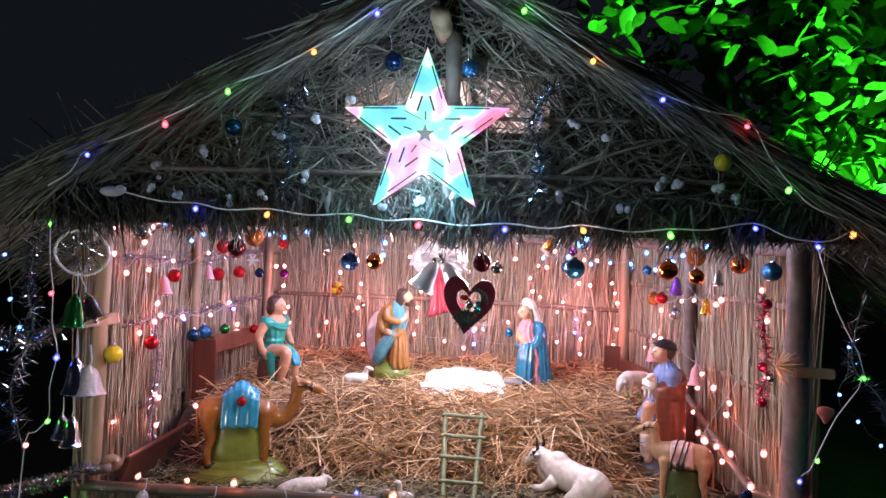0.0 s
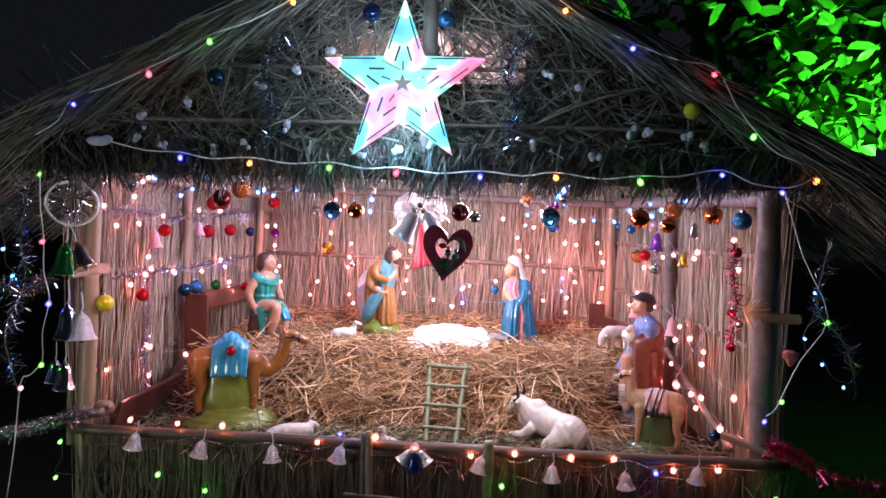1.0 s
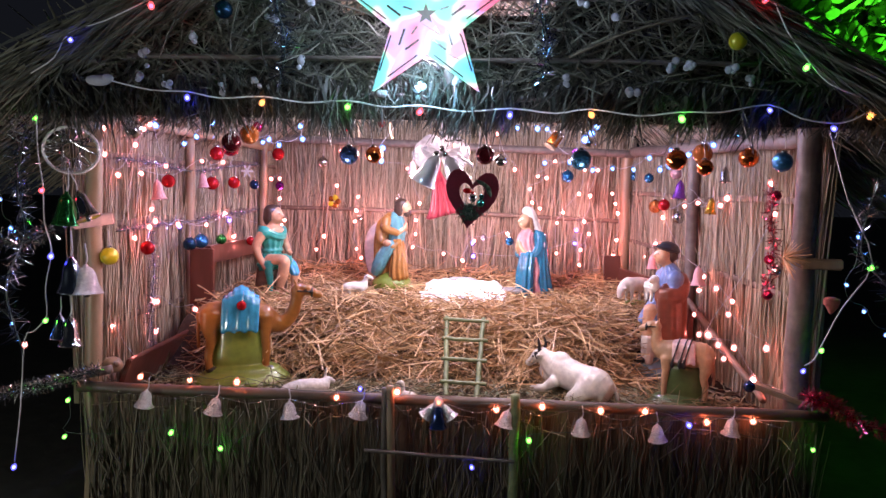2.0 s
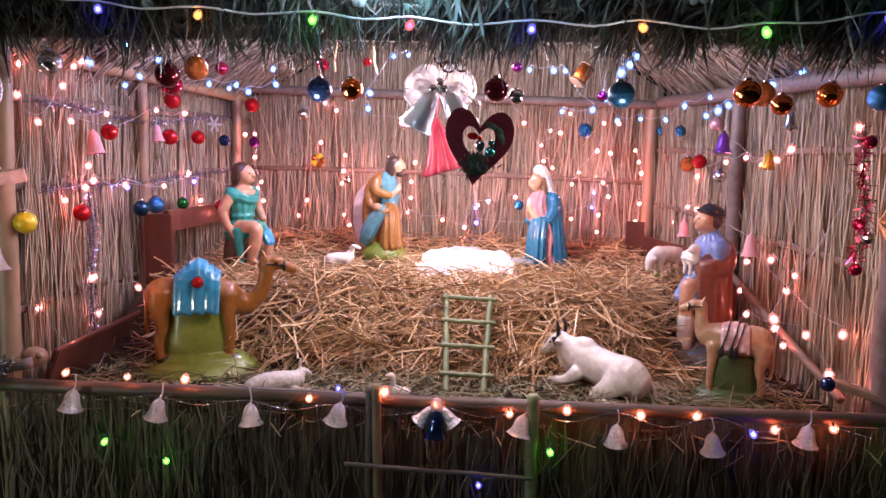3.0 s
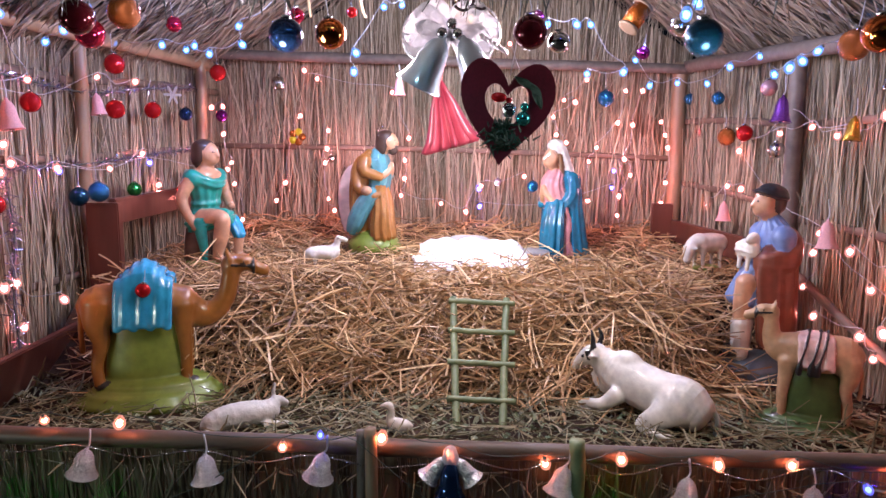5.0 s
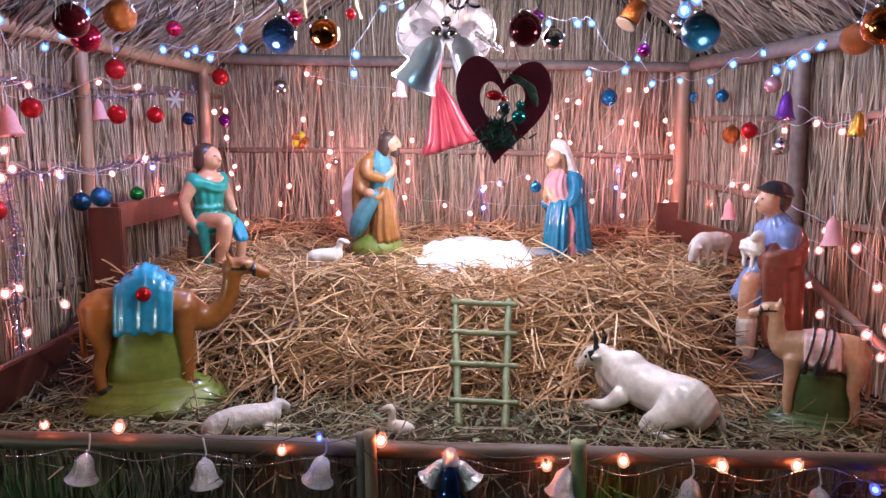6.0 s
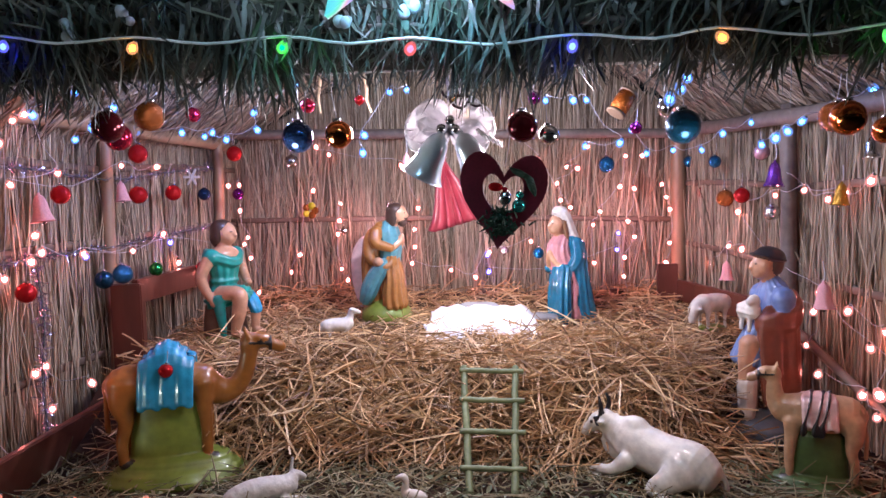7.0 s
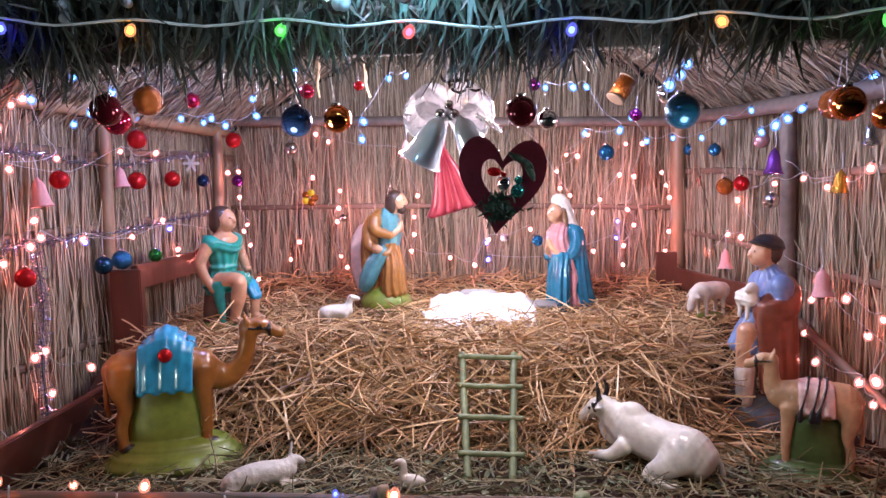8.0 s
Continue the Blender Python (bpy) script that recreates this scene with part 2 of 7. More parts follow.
pole("beam", (1.33, 2.9, 1.54), (1.05, 5.1, 1.60), 0.032, 0.03, GREYWOOD, frame_hut)
pole("beam", (-1.40, 4.93, 1.645), (1.10, 4.98, 1.585), 0.026, 0.024, GREYWOOD, frame_hut)
pole("beam", (-1.50, 2.60, 1.60), (1.42, 2.60, 1.575), 0.03, 0.028, GREYWOOD, frame_hut)
pole("front_beam", (-1.42, 2.80, 0.509), (1.42, 2.80, 0.538), 0.022, 0.020, SILLWOOD, frame_hut, "round bamboo sill beam")
pole("ridge_pole", (0.016, 2.33, 2.225), (0.016, 5.2, 2.26), 0.032, 0.03, BAMBOO, frame_hut)
pole("king_post", (0.05, 2.50, 1.60), (0.05, 2.50, 2.22), 0.028, 0.026, GREYWOOD, frame_hut)
pole("rafter", (-1.62, 2.58, 1.56), (0.0, 2.58, 2.38), 0.022, 0.02, GREYWOOD, frame_hut)
pole("rafter", (1.55, 2.58, 1.53), (0.03, 2.58, 2.38), 0.022, 0.02, GREYWOOD, frame_hut)


# ---- reed walls ----
def reed_wall(name, label, a, b, z0, z1, dense, material, inward, battens=(), top=None, batten_mat=None):
    """Upright dry reeds tied along the line a-b; inward: unit vector to the side that is seen."""
    a, b, inward = np.array(a, float), np.array(b, float), np.array(inward, float)
    wall = thing(name, label, "wall", kind="structure")
    length = np.linalg.norm(b - a)
    n = int(length * dense)
    s = np.random.random(n)
    P = np.zeros((n, 3))
    P[:, :2] = a + (b - a) * s[:, None] - inward * (0.004 + 0.022 * np.random.random(n))[:, None]
    P[:, 2] = z0 + 0.02 * np.random.random(n)
    along = np.array([*(b - a), 0]) / length
    D = np.tile((0.0, 0.0, 1.0), (n, 1)) + along * np.random.normal(0, 0.05, n)[:, None]
    wild = np.random.random(n) < 0.22
    D[wild] += along * np.random.normal(0, 0.24, wild.sum())[:, None] + np.array([*inward, 0]) * np.random.uniform(0, 0.08, wild.sum())[:, None]
    high = np.full(n, z1) if top is None else np.array([top(x) for x in P[:, 0]])
    L = (high - z0) * np.where(np.random.random(n) < 0.25, 0.4 + 0.5 * np.random.random(n), 1.0)
    up = np.random.random(n) < 0.3
    P[up, 2] += (high[up] - z0 - L[up])
    L[wild] *= np.random.uniform(0.25, 0.6, wild.sum())
    P[wild, 2] += np.random.uniform(0, 0.6, wild.sum()) * (high[wild] - z0)
    L = np.minimum(L, high - P[:, 2])
    bend = np.random.normal(0, 0.02, (n, 3)) * (1, 1, 0)
    reeds = part("reeds", strand_mesh("reeds", P, D, L, 0.0018 + 0.0038 * np.random.random(n) ** 2, bend, material, 0.5, 5, 0.5, 0.016), None, wall)
    tagged(reeds, kind="stuff")
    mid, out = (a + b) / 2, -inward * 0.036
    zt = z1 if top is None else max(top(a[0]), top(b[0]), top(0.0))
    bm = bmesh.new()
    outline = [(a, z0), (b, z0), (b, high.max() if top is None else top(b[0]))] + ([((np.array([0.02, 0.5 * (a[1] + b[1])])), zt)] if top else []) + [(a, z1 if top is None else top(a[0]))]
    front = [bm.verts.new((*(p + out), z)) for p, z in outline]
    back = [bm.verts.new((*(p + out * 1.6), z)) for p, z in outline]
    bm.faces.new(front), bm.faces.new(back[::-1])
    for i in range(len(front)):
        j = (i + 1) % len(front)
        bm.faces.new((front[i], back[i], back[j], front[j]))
    part("mat_backing", bm, REED_SHADE, wall, smooth=False)
    for za, zb in battens:
        bm = tube(bmesh.new(), [(*(a + inward * 0.012), za, 0.006, 0.014), (*(mid + inward * 0.014), (za + zb) / 2 + 0.012, 0.006, 0.015), (*(b + inward * 0.012), zb, 0.006, 0.014)], 8, 0, (*inward, 0), 5)
        part("batten", bm, batten_mat or BATTEN, wall, "split bamboo batten")
    return wall


def roof_z(x):
    return 2.36 - (0.515 * (0.02 - x) if x < 0.02 else 0.575 * (x - 0.02))


reed_wall("wall_north", "back wall of upright dry reeds with bamboo battens", (-1.42, 4.99), (1.10, 5.04), FLOOR, 1.62, 640, REED, (0, -1),
          ((1.175, 1.14),), top=lambda x: roof_z(x) - 0.06)
reed_wall("wall_west", "side wall of dry reeds with bamboo battens", (-1.42, 2.86), (-1.48, 3.87), FLOOR, 1.60, 600, REED, (1, 0.06), ((1.42, 1.425), (1.13, 1.14), (0.72, 0.70)))
reed_wall("wall_west_2", "side wall of dry reeds with bamboo battens", (-1.48, 3.87), (-1.36, 5.02), FLOOR, 1.60, 600, REED, (1, -0.1), ((1.43, 1.45), (1.14, 1.155)))
reed_wall("wall_east", "side wall of ragged dry reeds with battens", (1.37, 2.88), (1.265, 4.03), FLOOR, 1.58, 600, REED, (-1, -0.1), ((1.31, 1.30), (0.93, 0.95)))
reed_wall("wall_east_2", "side wall of ragged dry reeds with battens", (1.265, 4.03), (1.07, 5.06), FLOOR, 1.60, 600, REED, (-1, -0.2), ((1.30, 1.33), (0.97, 1.02)))
reed_wall("wall_south", "low front apron of dry reeds in shade colour below the sill", (-1.40, 2.80), (1.40, 2.80), 0.0, 0.50, 330, FRONT_REED, (0, -1))


# ---- roof ----
def slope_strands(n, x0, x1, y0, y1, lift, lo, hi, r, material, down=1.0, spread=0.25, name="thatch"):
    x, y = np.random.uniform(x0, x1, n), np.random.uniform(y0, y1, n)
    z = np.array([roof_z(v) for v in x]) + lift * np.random.random(n)
    P = np.stack([x, y, z], 1)
    sgn = 1.0 if x1 > 0.5 else -1.0
    D = np.stack([np.full(n, sgn), np.random.normal(0, spread, n), np.full(n, -0.55 * down) + np.random.normal(0, 0.06, n)], 1)
    L = np.random.uniform(lo, hi, n)
    bend = np.random.normal(0, 0.02, (n, 3)) + (0, 0, -0.03)
    return strand_mesh(name, P, D, L, r * np.random.uniform(0.6, 1.3, n), bend, material, 0.4)


roof = thing("roof", "steep gabled thatched roof of weathered straw", "roof", kind="structure")
for sgn, xe in ((-1, -1.72), (1, 1.58)):
    bm = bmesh.new()
    rows = []
    for i in range(13):
        x = 0.02 + (xe - 0.02) * i / 12
        rows.append([bm.verts.new((x, y, roof_z(x) + d + 0.012 * noise.noise((x * 6, y * 6, d)))) for y, d in ((2.47, 0.0), (3.4, 0.0), (4.3, 0.0), (5.2, 0.0), (5.2, 0.07), (4.3, 0.07), (3.4, 0.07), (2.47, 0.06))])
    for a, b in zip(rows, rows[1:]):
        for j in range(8):
            bm.faces.new((a[j], a[(j + 1) % 8], b[(j + 1) % 8], b[j]))
    bm.faces.new(rows[0]), bm.faces.new(rows[-1])
    part("thatch_bed", bm, THATCH_SHADE, roof)
    x0, x1 = sorted((0.02, xe))
    tagged(part("thatch", slope_strands(2600, x0, x1, 2.38, 3.6, 0.09, 0.18, 0.45, 0.0045, THATCH), None, roof), kind="stuff")
    tagged(part("thatch_verge", slope_strands(1500, x0, x1, 2.36, 2.60, 0.10, 0.15, 0.42, 0.004, THATCH, 1.0, 0.12), None, roof), kind="stuff")
    # underside seen from inside
    n = 2200
    x, y = np.random.uniform(x0, x1, n), np.random.uniform(3.0, 5.0, n)
    P = np.stack([x, y, np.array([roof_z(v) for v in x]) - 0.005 - 0.03 * np.random.random(n)], 1)
    D = np.stack([np.full(n, float(sgn)), np.random.normal(0, 0.5, n), np.full(n, -0.58)], 1)
    tagged(part("palm_lining", strand_mesh("palm_lining", P, D, np.random.uniform(0.15, 0.4, n), np.random.uniform(0.003, 0.007, n),
                                           np.random.normal(0, 0.02, (n, 3)) + (0, 0, -0.035), PALM, 0.3), None, roof, "loose dry palm strips under the thatch"), kind="stuff")

# front gable: loose dark straw with a gap behind the star
gable = thing("gable", "front gable filled with dark loose straw", "gable", kind="structure")
n = 7500
x = np.random.uniform(-1.45, 1.35, n)
z = np.random.uniform(1.58, 2.36, n)
hole = ((x - 0.03) ** 2 / 0.15 + (z - 1.985) ** 2 / 0.014 < 1) & (np.random.random(n) < 0.9)
keep = (z < np.array([roof_z(v) for v in x]) + 0.02) & ~hole
P = np.stack([x, np.random.uniform(2.49, 2.57, n), z], 1)[keep]
k = len(P)
D = np.random.normal(0, 1, (k, 3)) * (0.9, 0.12, 0.7) + np.stack([np.sign(P[:, 0]) * 0.5, np.zeros(k), np.full(k, -0.35)], 1)
L = np.random.uniform(0.08, 0.30, k)
lowest = P[:, 2] + D[:, 2] / np.linalg.norm(D, axis=1) * L
D[lowest < 1.56, 2] *= -0.6
tagged(part("gable_straw", strand_mesh("gable_straw", P, D, L, np.random.uniform(0.002, 0.0045, k), np.random.normal(0, 0.03, (k, 3)) * (1, 0.2, 1), THATCH), None, gable), kind="stuff")
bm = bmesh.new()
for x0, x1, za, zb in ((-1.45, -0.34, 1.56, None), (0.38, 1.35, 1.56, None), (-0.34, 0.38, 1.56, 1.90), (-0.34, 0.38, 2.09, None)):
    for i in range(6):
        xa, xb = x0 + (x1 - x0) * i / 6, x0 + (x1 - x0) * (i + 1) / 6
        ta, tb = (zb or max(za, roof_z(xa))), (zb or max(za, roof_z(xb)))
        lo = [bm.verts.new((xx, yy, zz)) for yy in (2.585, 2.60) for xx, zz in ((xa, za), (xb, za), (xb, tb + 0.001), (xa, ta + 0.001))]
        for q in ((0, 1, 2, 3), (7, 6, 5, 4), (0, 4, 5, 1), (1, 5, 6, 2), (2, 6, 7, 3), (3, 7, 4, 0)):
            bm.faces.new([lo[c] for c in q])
part("gable_backing", bm, THATCH_SHADE, gable, smooth=False)
for za, zb in ((1.74, 1.735), (1.93, 1.93), (1.625, 1.61)):
    w = (2.3 - za) / 0.53
    pole("lath", (0.02 - w, 2.485, za), (0.02 + w * 0.93, 2.485, zb), 0.008, 0.007, GREYWOOD, gable)
part("loose_stick", cable(bmesh.new(), [(0.42, 2.46, 1.745), (0.60, 2.44, 1.82), (0.82, 2.46, 1.885)], 0.005), FRONT_REED, gable)

# fringe of palm blades hanging from the front eave, in two layers that lean outwards
fringe = thing("eave_fringe", "ragged fringe of palm blades in shade colour along the front eave", "thatch", kind="structure")
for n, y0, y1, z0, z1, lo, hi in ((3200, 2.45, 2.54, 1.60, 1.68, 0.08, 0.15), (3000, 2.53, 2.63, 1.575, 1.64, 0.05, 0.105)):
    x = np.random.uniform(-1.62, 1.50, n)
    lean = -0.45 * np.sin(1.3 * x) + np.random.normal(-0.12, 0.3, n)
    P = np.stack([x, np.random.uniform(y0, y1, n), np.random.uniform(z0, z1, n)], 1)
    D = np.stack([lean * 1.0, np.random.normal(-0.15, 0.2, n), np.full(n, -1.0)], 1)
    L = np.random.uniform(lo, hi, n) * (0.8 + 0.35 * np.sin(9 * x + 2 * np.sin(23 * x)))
    tagged(part("palm_blade", strand_mesh("palm_blade", P, D, L, np.random.uniform(0.003, 0.0072, n), np.random.normal(0, 0.02, (n, 3)), PALM_SHADED, 0.2, 4, 0.3, 0.05), None, fringe), kind="stuff")
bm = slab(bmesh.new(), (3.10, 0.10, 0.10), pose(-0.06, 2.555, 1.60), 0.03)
part("fringe_core", bm, THATCH_SHADE, fringe)


# ---- hay bank ----
def hay_height(x, y):
    """Top surface of the hay: steep front face, flat top rising to the back."""
    front = 3.70 + 0.05 * math.sin(3.1 * x + 0.6) - 0.10 * max(0.0, -x - 0.75) + 0.22 * max(0.0, x - 0.62) + min(0.30, 2.8 * max(0.0, x - 0.74))
    t = min(1.0, max(0.0, (y - (front - 0.37)) / 0.39))
    top = 0.678 + 0.02 * (y - 3.9) + 0.25 * max(0.0, y - 4.66)
    return FLOOR - 0.02 + (top - FLOOR + 0.02) * (t * t * (3 - 2 * t)) ** 0.8 + 0.02 * noise.noise((x * 5, y * 5, 0))


hay = thing("hay_bank", "deep bank of loose golden hay filling the stable", "hay", kind="stuff")
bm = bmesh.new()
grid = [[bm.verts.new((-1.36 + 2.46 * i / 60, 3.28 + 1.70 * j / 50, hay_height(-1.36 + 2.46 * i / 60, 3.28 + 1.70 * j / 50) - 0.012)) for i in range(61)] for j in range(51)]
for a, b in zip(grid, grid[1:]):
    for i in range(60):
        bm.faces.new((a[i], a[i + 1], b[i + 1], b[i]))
part("hay_core", bm, STRAW_SHADE, hay)


def hay_strands(n, y0, y1, lo, hi, material, name, x0=-1.34, x1=1.12, up=0.25, thick=1.0):
    P, D = np.empty((n, 3)), np.empty((n, 3))
    for i in range(n):
        x, y = random.uniform(x0, x1), random.uniform(y0, y1)
        h = hay_height(x, y)
        gy = (hay_height(x, y + 0.02) - h) / 0.02
        nrm = np.array((0, -gy, 1.0))
        nrm /= np.linalg.norm(nrm)
        d = np.random.normal(size=3)
        d -= nrm * (d @ nrm)
        d /= np.linalg.norm(d)
        d[2] *= 0.55
        d += nrm * random.uniform(-up * 0.4, up)
        P[i], D[i] = (x, y, h) + nrm * random.uniform(-0.012, 0.045), d
    L = np.random.uniform(lo, hi, n)
    P -= D * (L / 2)[:, None]
    P[:, 2] = np.maximum(P[:, 2], FLOOR + 0.004)
    return strand_mesh(name, P, D, L, np.random.uniform(0.0020, 0.0052, n) * thick, np.random.normal(0, 0.03, (n, 3)), material, 0.75, 5, 0.6, 0.12)


part("hay_front", hay_strands(3900, 3.38, 3.84, 0.12, 0.42, STRAW, "hay_front", -1.15, 0.90, 0.34, 0.88), None, hay)
part("hay_top", hay_strands(4200, 3.75, 4.95, 0.07, 0.24, STRAW, "hay_top", up=0.15), None, hay)
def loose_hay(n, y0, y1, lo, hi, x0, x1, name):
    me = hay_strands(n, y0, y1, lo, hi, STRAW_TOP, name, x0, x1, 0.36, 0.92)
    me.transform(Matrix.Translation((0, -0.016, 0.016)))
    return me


k = 900
x = np.random.uniform(-1.1, 0.76, k)
P = np.stack([x, 3.70 + 0.05 * np.sin(3.1 * x + 0.6) + np.random.uniform(-0.05, 0.12, k), np.random.uniform(0.665, 0.715, k)], 1)
D = np.stack([np.random.normal(0, 0.8, k), np.random.uniform(-1.0, -0.15, k), np.random.normal(-0.12, 0.22, k)], 1)
part("edge_straw", strand_mesh("edge_straw", P, D, np.random.uniform(0.10, 0.28, k), np.random.uniform(0.0018, 0.0042, k), np.random.normal(0, 0.02, (k, 3)) + (0, 0, -0.03), STRAW, 0.7), None, hay)
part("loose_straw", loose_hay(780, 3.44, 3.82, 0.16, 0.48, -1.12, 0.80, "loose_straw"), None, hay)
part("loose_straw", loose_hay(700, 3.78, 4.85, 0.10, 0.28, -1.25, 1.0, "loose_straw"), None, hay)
n = 3000
P = np.stack([np.random.uniform(-1.36, 1.28, n), np.random.uniform(2.83, 3.5, n), FLOOR + np.random.uniform(0.003, 0.03, n)], 1)
D = np.random.normal(0, 1, (n, 3)) * (1, 1, 0.18)
D[:, 2] = np.abs(D[:, 2])
litter = thing("floor_litter", "green and brown straw and leaf litter on the floor", "straw", kind="stuff")
verts, faces = [], []
for _ in range(900):
    x, y, size = random.uniform(-1.3, 1.2), random.uniform(2.84, 3.42), random.uniform(0.008, 0.022)
    turn = Euler((random.uniform(-0.7, 0.7), random.uniform(-0.7, 0.7), random.uniform(0, 6.28))).to_matrix()
    o = len(verts)
    for p in ((0, 0, 0), (0.4, 0.6, 0.1), (0.3, 1.3, 0.05), (0, 1.8, -0.1), (-0.3, 1.3, 0.05), (-0.4, 0.6, 0.1), (0, 0.9, -0.05)):
        verts.append(tuple(turn @ (Vector(p) * size) + Vector((x, y, FLOOR + random.uniform(0.012, 0.02)))))
    for q in ((0, 1, 6), (1, 2, 6), (2, 3, 6), (3, 4, 6), (4, 5, 6), (5, 0, 6)):
        faces.append(tuple(o + c for c in q))
me = bpy.data.meshes.new("dead_leaf")
me.from_pydata(verts, [], faces)
me.materials.append(surf("litter_leaf", (0.03, 0.07, 0.02), (0.30, 0.33, 0.19), 0.6, island=True))
part("dead_leaf", me, None, litter, "small green and grey leaves")
part("litter_stalks", strand_mesh("litter", P, D, np.random.uniform(0.04, 0.14, n), np.random.uniform(0.0015, 0.0038, n), np.random.normal(0, 0.012, (n, 3)), LITTER), None, litter)

# ---- more materials ----


def paint(name, c, rough=0.28, coat=0.5):
    return surf(name, tuple(v * 0.66 for v in c), tuple(min(1, v * 1.2) for v in c), rough + 0.06, scale=34, bump=0.14, coat=coat * 0.8)


SKIN = paint("painted_skin", (0.60, 0.32, 0.18))
LIGHTHAIR = paint("painted_brown_hair", (0.20, 0.09, 0.035), 0.4)
BROWNHAIR = paint("painted_dark_hair", (0.06, 0.03, 0.018), 0.45)
TURQ = paint("turquoise_paint", (0.015, 0.33, 0.26))
BLUECOAT = paint("blue_robe_paint", (0.012, 0.165, 0.27), 0.2, 0.8)
SKYBLUE = paint("sky_blue_paint", (0.03, 0.34, 0.56), 0.2, 0.8)
DUSTBLUE = paint("dusty_blue_paint", (0.16, 0.24, 0.44))
TEALROBE = paint("teal_robe_paint", (0.10, 0.30, 0.33))
ROSE = paint("rose_paint", (0.62, 0.26, 0.26))
CLOAKBROWN = paint("brown_cloak_paint", (0.36, 0.15, 0.035))
CLOAKRED = paint("red_brown_cloak_paint", (0.22, 0.065, 0.035))
CREAM = paint("cream_paint", (0.72, 0.66, 0.55))
CAMELBROWN = paint("camel_brown_paint", (0.31, 0.12, 0.022))
TAN = paint("tan_paint", (0.46, 0.29, 0.16))
HOOF = paint("dark_hoof_paint", (0.03, 0.022, 0.018))
MOSS = paint("green_base_paint", (0.19, 0.25, 0.035), 0.4, 0.3)
# green base paint darkened: shade under the second camel put into the colour
SHADED_MOSS = paint("shaded_green_base_paint", (0.055, 0.11, 0.028), 0.4, 0.3)
ROCK = paint("brown_rock_paint", (0.10, 0.055, 0.03), 0.5)
WHITE = paint("white_enamel", (0.76, 0.74, 0.63))
PINKWHITE = paint("pink_white_paint", (0.70, 0.50, 0.46))
BLACK = paint("black_paint", (0.012, 0.012, 0.014))
STONEBLUE = paint("blue_grey_base_paint", (0.10, 0.14, 0.16), 0.5)
CLOTH = surf("white_satin_cloth", (0.78, 0.78, 0.78), (0.9, 0.9, 0.9), 0.6, scale=40, bump=0.1)
LACE = surf("white_organza", (0.46, 0.47, 0.48), (0.74, 0.74, 0.74), 0.4, scale=90, bump=0.3)
nodes, links = LACE.node_tree.nodes, LACE.node_tree.links
thin, blend = nodes.new("ShaderNodeBsdfTranslucent"), nodes.new("ShaderNodeMixShader")
thin.inputs[0].default_value, blend.inputs[0].default_value = (0.62, 0.62, 0.64, 1), 0.5
links.new(nodes["Principled BSDF"].outputs[0], blend.inputs[1])
links.new(thin.outputs[0], blend.inputs[2])
sheer, veil = nodes.new("ShaderNodeBsdfTransparent"), nodes.new("ShaderNodeMixShader")
veil.inputs[0].default_value = 0.72
links.new(sheer.outputs[0], veil.inputs[1])
links.new(blend.outputs[0], veil.inputs[2])
links.new(veil.outputs[0], nodes["Material Output"].inputs[0])


def glass(name, c, rough=0.08, metal=0.85, glit=0.0):
    return surf(name, tuple(v * 0.75 for v in c), c, rough, metal, scale=140 if glit else 20, bump=glit)


MAROON = glass("maroon_glass", (0.10, 0.008, 0.015), 0.1, 0.6)
PINKRED = glass("crimson_glass", (0.60, 0.03, 0.09))
NAVY = glass("navy_glass", (0.018, 0.045, 0.13), 0.1, 0.7)
COPPER = glass("copper_foil", (0.80, 0.22, 0.06), 0.1, 1.0)
SILVER = glass("silver_foil", (0.75, 0.76, 0.78), 0.12, 1.0)
TEAL = glass("teal_satin", (0.006, 0.05, 0.10), 0.25, 0.7)
AMBER = glass("amber_glitter", (0.42, 0.12, 0.02), 0.25, 0.6, 0.5)
BELLSILVER = glass("brushed_silver", (0.66, 0.74, 0.80), 0.22, 0.55)
BLUESILVER = glass("blue_silver_foil", (0.45, 0.55, 0.70), 0.15, 1.0)
RED = glass("red_gloss", (0.55, 0.015, 0.02), 0.12, 0.6)
PURPLE = glass("purple_foil", (0.30, 0.03, 0.28), 0.12)
BLUE = glass("blue_foil", (0.03, 0.20, 0.45), 0.2, 0.8, 0.3)
GREEN = glass("green_foil", (0.03, 0.30, 0.07), 0.2)
YELLOW = glass("yellow_gloss", (0.60, 0.50, 0.02), 0.3, 0.1)
GOLD = glass("gold_foil", (0.75, 0.42, 0.06), 0.25, 0.9, 0.3)
PINKPEARL = glass("pink_pearl", (0.60, 0.36, 0.40), 0.25, 0.6)
PALEPINK = glass("pink_frost", (0.78, 0.40, 0.40), 0.5, 0.05, 0.4)
PURPLEBELL = glass("violet_foil", (0.32, 0.10, 0.62), 0.2, 0.8)
GLITTER = surf("silver_glitter", (0.62, 0.62, 0.62), (1.0, 0.99, 0.97), 0.24, 0.5, scale=70, bump=1.0)
HEARTRED = surf("dark_red_velvet", (0.06, 0.004, 0.010), (0.12, 0.008, 0.02), 0.4, scale=160, bump=0.06)
FIR = surf("dark_fir", (0.006, 0.02, 0.012), (0.02, 0.06, 0.035), 0.6, scale=80, bump=0.5)
PINKSATIN = surf("pink_satin", (0.27, 0.02, 0.05), (0.56, 0.10, 0.14), 0.28, scale=22)

